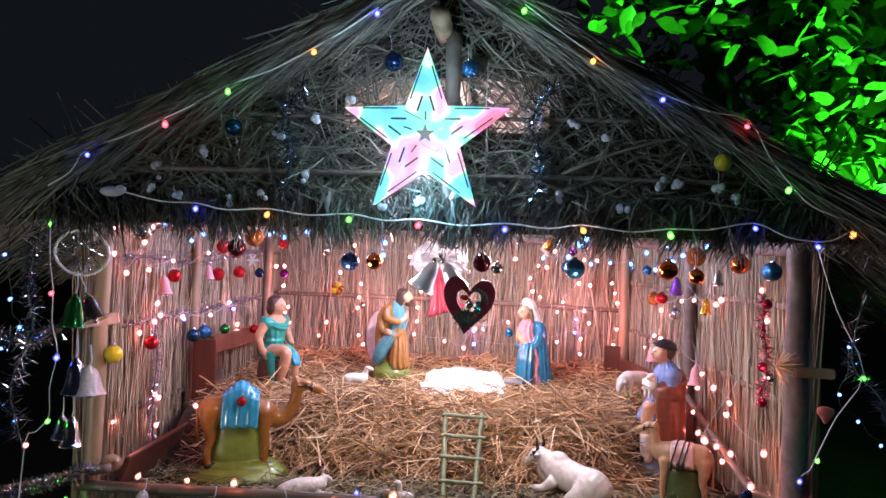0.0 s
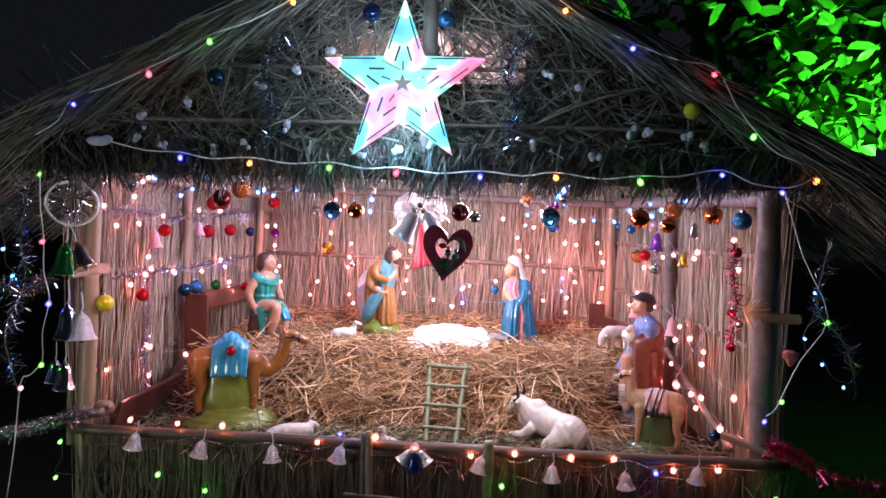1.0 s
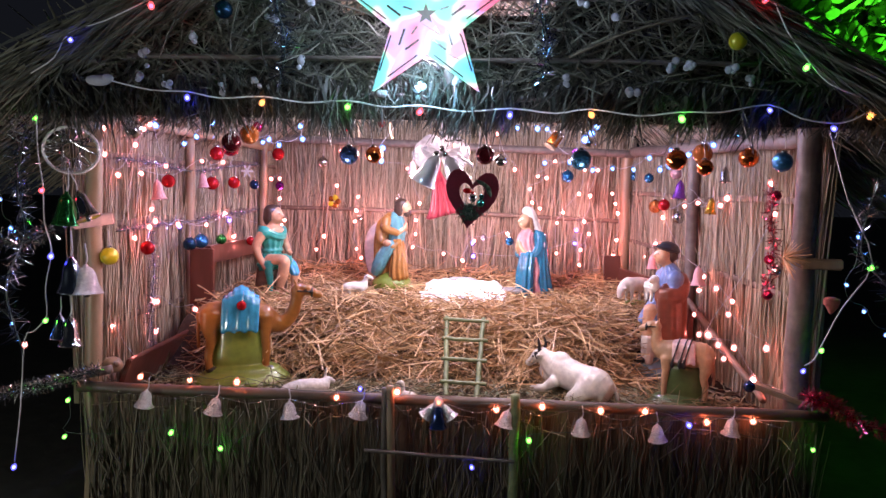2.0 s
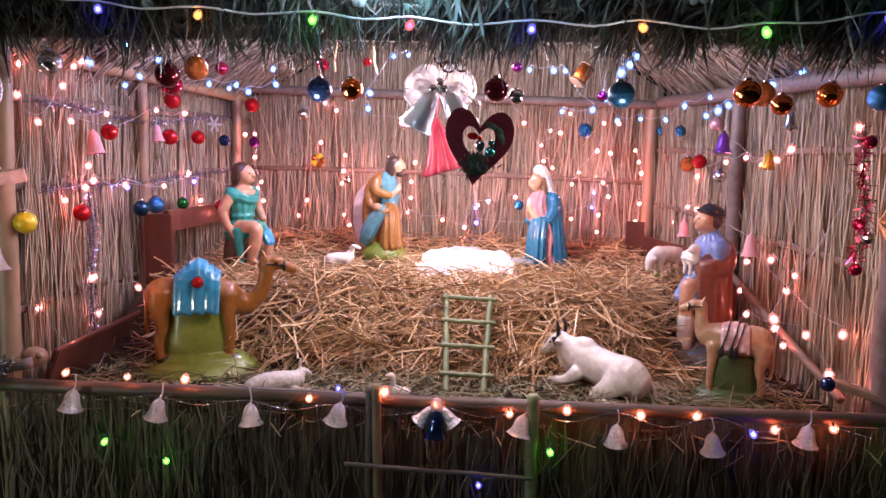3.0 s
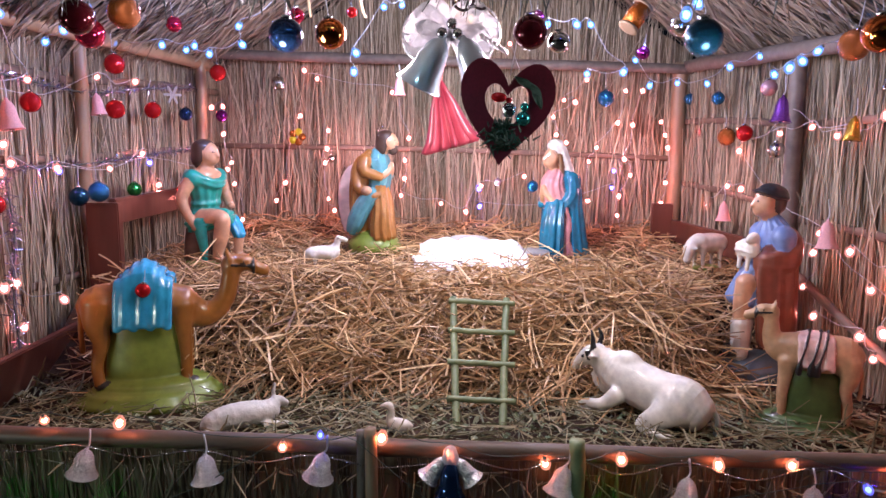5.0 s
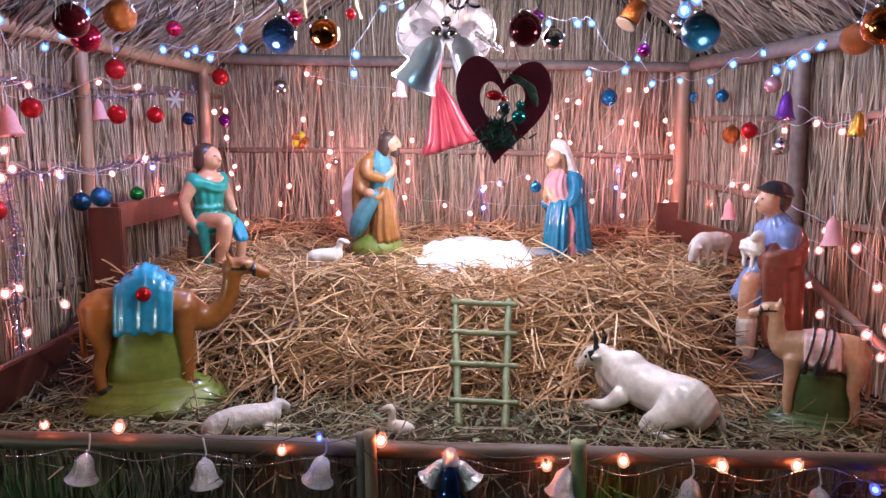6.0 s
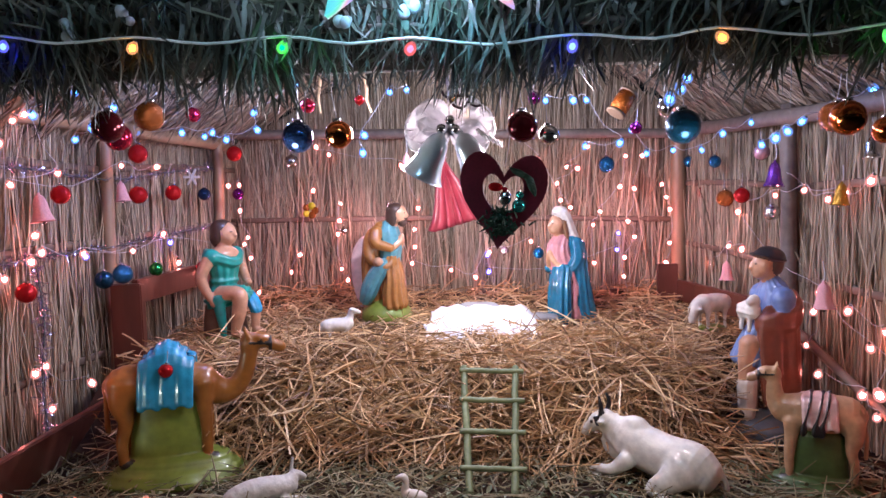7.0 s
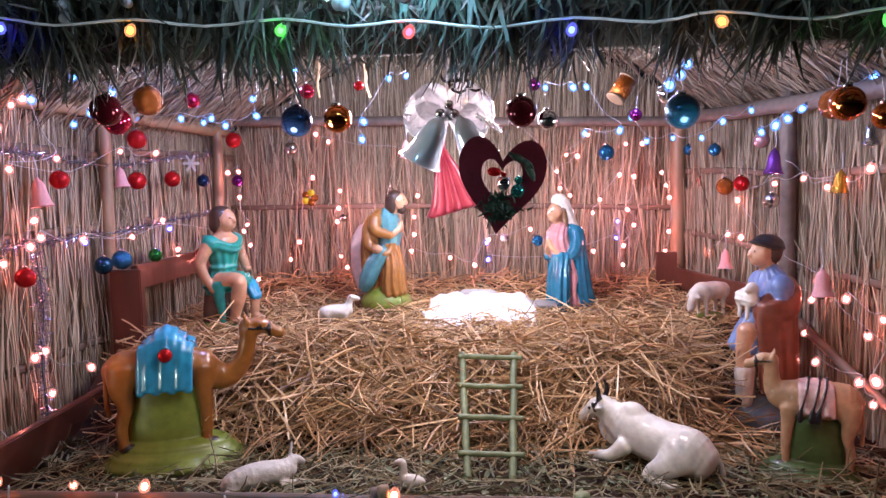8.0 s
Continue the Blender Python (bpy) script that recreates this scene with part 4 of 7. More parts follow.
def seated_boy(c):
    """0 skin, 1 tunic, 2 hair, 3 rock, 4 base, 5 blue cloth."""
    tube(c, [(0.0, 0, 0.0, 0.092, 0.105), (0.0, 0, 0.055, 0.084, 0.095)], 18, 4, (0, 1, 0), 1, 0.03, 7)
    tube(c, [(-0.005, 0, 0.05, 0.078, 0.080), (-0.005, 0, 0.12, 0.078, 0.078), (-0.01, 0, 0.185, 0.066, 0.066)], 14, 3, (0, 1, 0), 2, 0.06, 5)
    tube(c, [(-0.012, 0, 0.205, 0.070, 0.056), (-0.004, 0, 0.26, 0.058, 0.045), (0, 0, 0.285, 0.053, 0.041), (0.002, 0, 0.34, 0.066, 0.049), (0.002, 0, 0.375, 0.070, 0.044)], 18, 1, (0, 1, 0), 3, 0.045, 11)
    tube(c, [(-0.02, 0, 0.205, 0.078, 0.052), (0.03, -0.004, 0.222, 0.076, 0.045), (0.078, -0.006, 0.232, 0.068, 0.036)], 16, 1, (0, 1, 0), 3, 0.07, 11)
    tube(c, [(0.030, -0.072, 0.215, 0.020, 0.028), (0.046, -0.074, 0.14, 0.014, 0.020), (0.052, -0.072, 0.075, 0.010, 0.012)], 12, 1, (0, 1, 0), 3)
    tube(c, [(0.043 * math.cos(a), 0.056 * math.sin(a), 0.287, 0.006, 0.006) for a in np.linspace(0, 2 * math.pi, 11)], 8, 1, (0, 0, 1), 2)
    for drop in (0.0, 0.020):
        tube(c, [(-0.03, -0.058, 0.412 - drop, 0.010, 0.012), (0.026, -0.060, 0.396 - drop, 0.010, 0.012), (0.052, -0.02, 0.376 - drop, 0.010, 0.013), (0.054, 0.02, 0.376 - drop, 0.010, 0.013), (0.026, 0.060, 0.396 - drop, 0.010, 0.012), (-0.03, 0.058, 0.412 - drop, 0.010, 0.012)], 10, 1, (0, 0, 1))
    ball(c, (0.006, 0, 0.395), (0.044, 0.064, 0.034), 0)
    tube(c, [(0.002, 0, 0.41, 0.027, 0.027), (0.012, 0, 0.455, 0.024, 0.024)], 12, 0)
    face(c, 0.024, 0.482, 0, 2)
    ball(c, (-0.002, 0, 0.502), (0.044, 0.041, 0.036), 2)
    ball(c, (-0.018, 0, 0.464), (0.030, 0.040, 0.044), 2)
    for y in (-1, 1):
        ball(c, (0.006, y * 0.034, 0.476), (0.016, 0.011, 0.034), 2)
        ball(c, (0.0, y * 0.070, 0.388), (0.034, 0.028, 0.034), 1)
    tube(c, [(0, -0.076, 0.382, 0.024, 0.025), (-0.020, -0.098, 0.32, 0.021, 0.023), (-0.014, -0.100, 0.28, 0.019, 0.020), (0.004, -0.088, 0.23, 0.015, 0.016), (0.018, -0.080, 0.205, 0.013, 0.013)], 12, 0)
    ball(c, (0.026, -0.078, 0.195), (0.020, 0.014, 0.011), 0)
    tube(c, [(0, 0.076, 0.382, 0.024, 0.025), (0.01, 0.094, 0.32, 0.020, 0.021), (0.05, 0.07, 0.28, 0.016, 0.016), (0.075, 0.05, 0.275, 0.014, 0.012)], 12, 0)
    tube(c, [(0.03, -0.046, 0.232, 0.037, 0.037), (0.09, -0.048, 0.242, 0.031, 0.031), (0.116, -0.048, 0.228, 0.028, 0.029), (0.106, -0.048, 0.16, 0.025, 0.028), (0.088, -0.048, 0.09, 0.017, 0.018)], 12, 0)
    ball(c, (0.108, -0.048, 0.074), (0.036, 0.017, 0.013), 0)
    tube(c, [(0.03, 0.044, 0.220, 0.032, 0.030), (0.085, 0.046, 0.210, 0.028, 0.026), (0.112, 0.046, 0.165, 0.025, 0.022)], 12, 5, (0, 1, 0), 3, 0.06, 7)
    tube(c, [(0.110, 0.046, 0.16, 0.020, 0.020), (0.104, 0.046, 0.09, 0.016, 0.017)], 12, 0)
    ball(c, (0.122, 0.046, 0.074), (0.034, 0.016, 0.013), 0)


def kneeling_man(c):
    """0 skin, 1 cloak, 2 tunic, 3 hair, 4 base, 5 silver rays."""
    ball(c, (0.005, 0, 0.030), (0.128, 0.118, 0.078), 4)
    tube(c, [(-0.060, 0, 0.11, 0.070, 0.042), (-0.062, 0, 0.21, 0.084, 0.050), (-0.056, 0, 0.32, 0.086, 0.056), (-0.036, 0, 0.41, 0.078, 0.050), (-0.008, 0, 0.462, 0.054, 0.034)], 44, 1, (0, 1, 0), 3, 0.045, 13)
    tube(c, [(0.050, -0.012, 0.30, 0.056, 0.032), (0.062, -0.022, 0.22, 0.066, 0.042), (0.062, -0.024, 0.13, 0.076, 0.052), (0.066, -0.024, 0.085, 0.074, 0.056)], 26, 1, (0, 1, 0), 3, 0.10, 10)
    for k, y in enumerate((-0.062, -0.078, -0.090)):
        tube(c, [(-0.045 - 0.004 * k, y * 0.8, 0.445 - 0.018 * k, 0.014, 0.018), (-0.070 + 0.012 * k, y, 0.385 - 0.03 * k, 0.013, 0.018), (-0.040 + 0.02 * k, y - 0.006, 0.315 - 0.012 * k, 0.013, 0.016), (0.02 + 0.012 * k, y - 0.004, 0.292 - 0.006 * k, 0.012, 0.014), (0.066, y * 0.6, 0.300, 0.012, 0.014)], 12, 1)
    tube(c, [(0.028, 0, 0.30, 0.056, 0.050), (0.036, 0, 0.38, 0.063, 0.050), (0.030, 0, 0.44, 0.066, 0.045), (0.026, 0, 0.474, 0.044, 0.031)], 16, 2, (0, 1, 0), 3, 0.035, 9)
    tube(c, [(0.028, -0.078, 0.285, 0.032, 0.034), (-0.014, -0.084, 0.225, 0.038, 0.042), (-0.050, -0.084, 0.155, 0.038, 0.042), (-0.070, -0.080, 0.115, 0.030, 0.032)], 26, 2, (0, 1, 0), 3, 0.06, 9)
    ball(c, (0.014, -0.106, 0.302), (0.026, 0.018, 0.022), 0)
    ball(c, (-0.078, -0.082, 0.100), (0.036, 0.019, 0.014), 0)
    for y in (-1, 1):
        tube(c, [(-0.012, y * 0.070, 0.440, 0.030, 0.032), (-0.002, y * 0.088, 0.39, 0.026, 0.028), (0.058, y * 0.058, 0.365, 0.019, 0.020)], 12, 2 if y > 0 else 1)
        tube(c, [(0.058, y * 0.050, 0.362, 0.014, 0.015), (0.086, y * 0.014, 0.392, 0.014, 0.015), (0.094, y * 0.006, 0.424, 0.007, 0.008)], 10, 0)
    tube(c, [(0.030, 0, 0.46, 0.025, 0.025), (0.062, 0, 0.50, 0.023, 0.023)], 12, 0)
    face(c, 0.084, 0.528, 0, 3)
    ball(c, (0.062, 0, 0.548), (0.043, 0.040, 0.034), 3)
    ball(c, (0.042, 0, 0.512), (0.028, 0.042, 0.050), 3)
    for y in (-1, 1):
        ball(c, (0.066, y * 0.034, 0.508), (0.017, 0.010, 0.040), 3)
    ball(c, (0.100, 0, 0.488), (0.022, 0.022, 0.024), 3)
    ball(c, (0.118, 0, 0.508), (0.007, 0.015, 0.004), 3)
    for i in range(9):
        a = math.pi * (i / 8) * 1.1 - 0.15
        tube(c, [(0.045, 0.040 * math.cos(a), 0.560 + 0.03 * math.sin(a), 0.0034, 0.0034), (0.040, 0.066 * math.cos(a), 0.560 + 0.052 * math.sin(a), 0.0026, 0.0026)], 5, 5, (1, 0, 0), 1)


def kneeling_lady(c):
    """0 skin, 1 blue cloak, 2 rose dress, 3 veil, 4 base, 5 hair. Faces +x."""
    ball(c, (-0.02, 0, 0.0), (0.135, 0.092, 0.030), 4)
    tube(c, [(0.0, 0.014, 0.01, 0.084, 0.050), (0.004, 0.012, 0.12, 0.074, 0.046), (0.016, 0.006, 0.22, 0.062, 0.044), (0.034, 0, 0.30, 0.058, 0.046), (0.022, 0, 0.345, 0.046, 0.034)], 18, 2, (0, 1, 0), 3, 0.06, 11)
    tube(c, [(-0.085, 0.0, 0.005, 0.088, 0.052), (-0.064, 0, 0.12, 0.086, 0.046), (-0.046, 0, 0.22, 0.083, 0.042), (-0.030, 0, 0.31, 0.076, 0.040), (-0.010, 0, 0.352, 0.050, 0.032)], 40, 1, (0, 1, 0), 3, 0.09, 11)
    for y in (-1, 1):
        tube(c, [(-0.018, y * 0.058, 0.335, 0.026, 0.030), (-0.012, y * 0.078, 0.27, 0.027, 0.032), (0.022, y * 0.070, 0.222, 0.023, 0.026), (0.052, y * 0.046, 0.222, 0.017, 0.019)], 14, 1, (0, 1, 0), 3, 0.05, 7)
        tube(c, [(-0.034, y * 0.066, 0.33, 0.017, 0.026), (-0.026, y * 0.086, 0.22, 0.019, 0.034), (-0.034, y * 0.094, 0.10, 0.022, 0.040), (-0.050, y * 0.096, 0.006, 0.026, 0.052)], 14, 1, (0, 1, 0), 3, 0.12, 8)
        tube(c, [(0.048, y * 0.040, 0.232, 0.014, 0.015), (0.076, y * 0.014, 0.268, 0.013, 0.014), (0.084, y * 0.005, 0.298, 0.0065, 0.008)], 10, 0)
        tube(c, [(0.024, y * 0.031, 0.425, 0.010, 0.011), (0.018, y * 0.035, 0.385, 0.010, 0.011), (0.012, y * 0.036, 0.345, 0.008, 0.009)], 8, 5)
    tube(c, [(0.046, 0.034, 0.218, 0.050, 0.028), (0.060, 0.036, 0.14, 0.058, 0.033), (0.063, 0.038, 0.07, 0.060, 0.036), (0.062, 0.038, 0.01, 0.058, 0.037)], 14, 1, (0, 1, 0), 3, 0.13, 9)
    tube(c, [(0.03, 0.086, 0.215, 0.008, 0.008), (0.012, 0.092, 0.15, 0.008, 0.008), (0.020, 0.094, 0.07, 0.010, 0.010), (0.0, 0.094, 0.012, 0.016, 0.014)], 8, 2)
    tube(c, [(0.010, 0, 0.34, 0.022, 0.022), (0.036, 0, 0.385, 0.020, 0.020)], 12, 0)
    face(c, 0.046, 0.418, 0, 5, 0.95)
    ball(c, (0.020, 0, 0.438), (0.036, 0.034, 0.034), 5)
    tube(c, [(0.046, 0, 0.470, 0.020, 0.018), (0.020, 0, 0.464, 0.040, 0.034), (-0.002, 0, 0.42, 0.046, 0.036), (-0.022, 0, 0.37, 0.054, 0.030), (-0.046, 0, 0.335, 0.058, 0.020), (-0.062, 0, 0.305, 0.046, 0.010)], 16, 3, (0, 1, 0), 3, 0.03, 9)


def standing_man(c):
    """0 skin, 1 tunic, 2 cloak, 3 hat, 4 sock, 5 base, 6 wool, 7 hair. Faces +x."""
    ball(c, (0.03, 0, 0.02), (0.135, 0.105, 0.072), 5)
    for y, x in ((-0.032, 0.050), (0.036, 0.092)):
        tube(c, [(x, y, 0.095, 0.026, 0.028), (x, y, 0.15, 0.029, 0.031), (x, y, 0.195, 0.032, 0.034)], 12, 4, (0, 1, 0), 2, 0.03, 9)
        tube(c, [(x, y, 0.195, 0.025, 0.027), (x, y, 0.25, 0.029, 0.031), (x - 0.008, y, 0.33, 0.033, 0.036)], 12, 0)
        ball(c, (x + 0.026, y, 0.094), (0.042, 0.021, 0.017), 3)
    tube(c, [(0.064, 0, 0.262, 0.072, 0.064), (0.046, 0, 0.31, 0.066, 0.060), (0.012, 0, 0.38, 0.060, 0.054), (-0.010, 0, 0.45, 0.072, 0.056), (-0.012, 0, 0.495, 0.070, 0.048), (-0.006, 0, 0.522, 0.044, 0.034)], 20, 1, (0, 1, 0), 3, 0.055, 12)
    tube(c, [(-0.055, 0.0, 0.13, 0.080, 0.036), (-0.052, 0, 0.24, 0.082, 0.042), (-0.046, 0, 0.34, 0.080, 0.046), (-0.042, 0, 0.42, 0.074, 0.046), (-0.046, 0, 0.485, 0.058, 0.034)], 20, 2, (0, 1, 0), 3, 0.06, 6)
    tube(c, [(0.004, 0.062, 0.435, 0.026, 0.050), (0.006, 0.070, 0.39, 0.034, 0.066), (0.002, 0.072, 0.31, 0.036, 0.068), (-0.006, 0.070, 0.22, 0.036, 0.066), (-0.014, 0.066, 0.145, 0.034, 0.064)], 40, 2, (0, 1, 0), 3, 0.075, 7)
    for k in range(3):
        tube(c, [(0.066, 0.056, 0.418 - 0.014 * k, 0.010, 0.011), (0.030, 0.094, 0.425 - 0.018 * k, 0.011, 0.013), (-0.030, 0.098, 0.440 - 0.022 * k, 0.011, 0.013), (-0.066, 0.066, 0.462 - 0.020 * k, 0.012, 0.014), (-0.070, 0.02, 0.490 - 0.016 * k, 0.012, 0.014)], 12, 2)
    for y in (-1, 1):
        ball(c, (-0.010, y * 0.072, 0.480), (0.040, 0.030, 0.040), 1)
        tube(c, [(-0.008, y * 0.080, 0.475, 0.026, 0.029), (0.0, y * 0.086, 0.43, 0.021, 0.023), (0.040, y * 0.062, 0.412, 0.017, 0.018), (0.074, y * 0.030, 0.418, 0.014, 0.015)], 12, 1)
        ball(c, (0.080, y * 0.028, 0.416), (0.017, 0.017, 0.014), 0)
    tube(c, [(0.066, -0.045, 0.430, 0.024, 0.024), (0.080, 0.0, 0.440, 0.030, 0.030), (0.076, 0.044, 0.436, 0.022, 0.022)], 12, 6, (1, 0, 0), 3, 0.06, 7)
    tube(c, [(0.076, 0.042, 0.450, 0.017, 0.019), (0.080, 0.050, 0.478, 0.018, 0.019), (0.100, 0.056, 0.472, 0.011, 0.012)], 10, 6)
    for y in (-0.02, 0.034):
        tube(c, [(0.084, y, 0.42, 0.008, 0.008), (0.088, y, 0.374, 0.007, 0.007)], 8, 6)
    tube(c, [(-0.006, 0, 0.515, 0.026, 0.026), (0.010, 0, 0.556, 0.023, 0.024)], 12, 0)
    face(c, 0.026, 0.588, 0, 3)
    ball(c, (-0.014, 0, 0.590), (0.030, 0.037, 0.040), 7)
    ball(c, (-0.002, 0, 0.624), (0.047, 0.043, 0.026), 3, 16, Euler((0, -0.25, 0)).to_matrix().to_4x4())
    ball(c, (0.010, 0, 0.614), (0.060, 0.050, 0.010), 3, 18, Euler((0, -0.25, 0)).to_matrix().to_4x4())


figure("camel_statue", camel_low, [CAMELBROWN, SKYBLUE, HOOF, MOSS, BLACK], pose(-0.928, 3.285, FLOOR + 0.002, 0, 0, 19) @ Matrix.Diagonal((1.05, 1.03, 1.07, 1)), "glossy brown plaster camel with sky blue blanket", "camel figurine")
figure("camel_statue", camel_high, [TAN, PINKWHITE, HOOF, SHADED_MOSS, BLACK], pose(1.018, 3.28, FLOOR - 0.02, 0, 0, 163) @ Matrix.Diagonal((0.71, 0.68, 0.765, 1)), "tan plaster camel with striped pale saddle blanket", "camel figurine")
figure("ox_statue", ox, [WHITE, BLACK, ROCK], pose(0.545, 3.28, FLOOR - 0.004, 0, 0, 142) @ Matrix.Diagonal((0.90, 0.80, 0.92, 1)), "white plaster ox lying down with black horns", "ox figurine")
figure("sheep_statue", lambda b: sheep(b, False), [WHITE, MOSS], pose(-0.548, 3.95, 0.712, 0, 0, 12) @ Matrix.Scale(0.80, 4), "small white plaster sheep standing in hay", "sheep figurine", 0.003)
figure("sheep_statue", lambda b: sheep(b, True), [CREAM, MOSS], pose(0.968, 4.16, 0.726, 0, 0, 212) @ Matrix.Scale(1.12, 4), "cream plaster sheep grazing on the hay", "sheep figurine", 0.003)
figure("lamb_statue", lamb_lying, [surf("dirty_white_plaster", (0.36, 0.34, 0.28), (0.66, 0.63, 0.55), 0.6, scale=45, bump=0.5)], pose(-0.585, 3.09, FLOOR + 0.006, 0, 0, 30) @ Matrix.Scale(0.92, 4), "white plaster lamb lying in the litter", "lamb figurine", 0.0035)
figure("goose_statue", goose, [CREAM], pose(-0.150, 3.11, FLOOR - 0.005, 0, 0, 165) @ Matrix.Scale(1.0, 4), "tiny cream goose figurine standing behind the sill", "goose figurine", 0.0026)
figure("shepherd_boy_statue", seated_boy, [SKIN, TURQ, BROWNHAIR, ROCK, MOSS, SKYBLUE], pose(-1.035, 4.0, 0.680, 0, 0, -20) @ Matrix.Diagonal((1.06, 1.08, 1.0, 1)), "painted plaster boy in turquoise tunic seated on rock", "figurine")
figure("kneeling_man_statue", kneeling_man, [SKIN, CLOAKBROWN, TEALROBE, BROWNHAIR, MOSS, SILVER], pose(-0.44, 4.46, 0.712, 0, 0, -16) @ Matrix.Scale(0.95, 4), "painted plaster bearded man kneeling in brown cloak", "figurine")
figure("kneeling_lady_statue", kneeling_lady, [SKIN, BLUECOAT, ROSE, CREAM, MOSS, LIGHTHAIR], pose(0.395, 4.5, 0.712, 0, 0, 216) @ Matrix.Scale(1.05, 4), "painted plaster lady kneeling in blue cloak and white veil", "figurine")
figure("standing_man_statue", standing_man, [SKIN, DUSTBLUE, CLOAKRED, BLACK, CREAM, STONEBLUE, WHITE, BROWNHAIR], pose(1.035, 3.70, FLOOR + 0.01, 0, 0, 190) @ Matrix.Diagonal((1.04, 0.98, 1.03, 1)), "painted plaster shepherd in black hat carrying a lamb", "figurine")


def wing_doll(c):
    tube(c, [(0, 0, 0.0, 0.012, 0.008), (-0.015, 0, 0.10, 0.028, 0.010), (-0.012, 0, 0.22, 0.034, 0.012), (0.01, 0, 0.29, 0.022, 0.010), (0.02, 0, 0.31, 0.008, 0.006)], 12, 0, (1, 0, 0))
    ball(c, (0.035, -0.01, 0.285), (0.02, 0.018, 0.024), 1, 10)
    tube(c, [(0.04, 0.0, 0.0, 0.03, 0.03), (0.035, 0, 0.14, 0.022, 0.022), (0.035, 0, 0.265, 0.012, 0.012)], 10, 0)


figure("angel_statue", wing_doll, [PINKWHITE, ROCK], pose(-0.60, 4.70, 0.745, 0, 0, 8) @ Matrix.Scale(1.12, 4), "small pale winged plaster figure behind the hay", "figurine")

# ---- the crib cloth, ladder, wooden frames ----
bm = bmesh.new()
rows = []
for j in range(19):
    row = []
    for i in range(37):
        u, v = i / 36, j / 18
        x = -0.225 + 0.475 * u + 0.012 * math.sin(9 * v + 2 * u)
        y = 4.04 + 0.34 * v + 0.028 * math.sin(15 * u + 1.3 * math.sin(7 * u)) * (1 - v)
        edge = max(0, 0.22 - v) / 0.22 + 0.6 * max(0, abs(u - 0.5) - 0.38) / 0.12
        z = 0.748 - 0.050 * edge + 0.024 * math.sin(21 * u + 3 * v + 1.5 * math.sin(5 * u)) * (1 - 0.75 * v) + 0.022 * noise.noise((u * 9, v * 7, 2)) + 0.045 * max(0, v - 0.7) / 0.3
        row.append((x, y + 0.02 * edge * math.sin(30 * u), z))
    rows.append(row)
tops = [[bm.verts.new(p) for p in row] for row in rows]
unders = [[bm.verts.new((p[0], p[1], p[2] - 0.004)) for p in row] for row in rows]
for g in (tops, unders):
    for a, b in zip(g, g[1:]):
        for i in range(36):
            bm.faces.new((a[i], a[i + 1], b[i + 1], b[i]))
loop_t = tops[0] + [r[-1] for r in tops[1:]] + tops[-1][-2::-1] + [r[0] for r in tops[-2:0:-1]]
loop_u = unders[0] + [r[-1] for r in unders[1:]] + unders[-1][-2::-1] + [r[0] for r in unders[-2:0:-1]]
for i in range(len(loop_t)):
    bm.faces.new((loop_t[i], loop_t[i - 1], loop_u[i - 1], loop_u[i]))
crib = thing("crib_cloth", "bright white ruffled satin crib cloth spread on hay", "cloth")
part("cloth", bm, CLOTH, crib)
bm = bmesh.new()
tube(bm, [(-0.10, 4.40, 0.772, 0.012, 0.012), (-0.06, 4.405, 0.780, 0.018, 0.022), (0.0, 4.40, 0.780, 0.020, 0.024), (0.06, 4.405, 0.779, 0.018, 0.022), (0.10, 4.40, 0.770, 0.010, 0.011)], 22, 0, (0, 1, 0), 4, 0.10, 5)
part("swaddling", bm, LACE, crib, "sheer white bundle on the cloth")
bm = bmesh.new()
tube(bm, [(0.20, 4.33, 0.735, 0.05, 0.012), (0.27, 4.36, 0.742, 0.06, 0.016), (0.35, 4.37, 0.738, 0.04, 0.012)], 12, 0, (0, 1, 0), 4, 0.12, 7)
tagged(part("foil_scrap", bm, LACE), "crumpled pale tulle scrap beside the crib cloth", "tulle")

ladder = thing("toy_ladder", "small green stick ladder leaning on the hay", "ladder")
for xa, xb in ((0.008, -0.026), (0.14, 0.151)):
    pole("rail", (xa, 3.17, FLOOR), (xb, 3.56, 0.710), 0.0120, 0.0110, GREENWOOD, ladder)
for k, s in enumerate((0.20, 0.47, 0.72, 0.97)):
    y, z = 3.17 + 0.39 * s, FLOOR + 0.29 * s
    pole("rung", (-0.020 - 0.02 * s, y - 0.012, z + 0.003), (0.178, y - 0.012, z), 0.0092, 0.0088, GREENWOOD, ladder)

stall = thing("wooden_stall_frame", "varnished red brown wooden frame beside the seated boy", "wooden frame")
part("upright_board", slab(bmesh.new(), (0.125, 0.035, 0.56), pose(-1.345, 3.80, 0.70)), REDWOOD, stall, smooth=False)
part("rail_board", slab(bmesh.new(), (0.03, 0.90, 0.095), pose(-1.325, 4.27, 0.945)), REDWOOD, stall, smooth=False)
part("back_board", slab(bmesh.new(), (0.09, 0.03, 0.45), pose(-1.31, 4.70, 0.76)), REDWOOD, stall, smooth=False)
stall = thing("wooden_stall_frame", "dark red wooden frame behind the standing shepherd", "wooden frame")
part("rail_board", slab(bmesh.new(), (0.03, 0.62, 0.10), pose(1.06, 4.50, 0.80, 0, 0, 14)), REDWOOD, stall, smooth=False)
part("upright_board", slab(bmesh.new(), (0.10, 0.03, 0.46), pose(0.93, 4.80, 0.70)), REDWOOD, stall, smooth=False)
part("upright_board", slab(bmesh.new(), (0.03, 0.10, 0.34), pose(1.20, 3.92, 0.60)), REDWOOD, stall, smooth=False)
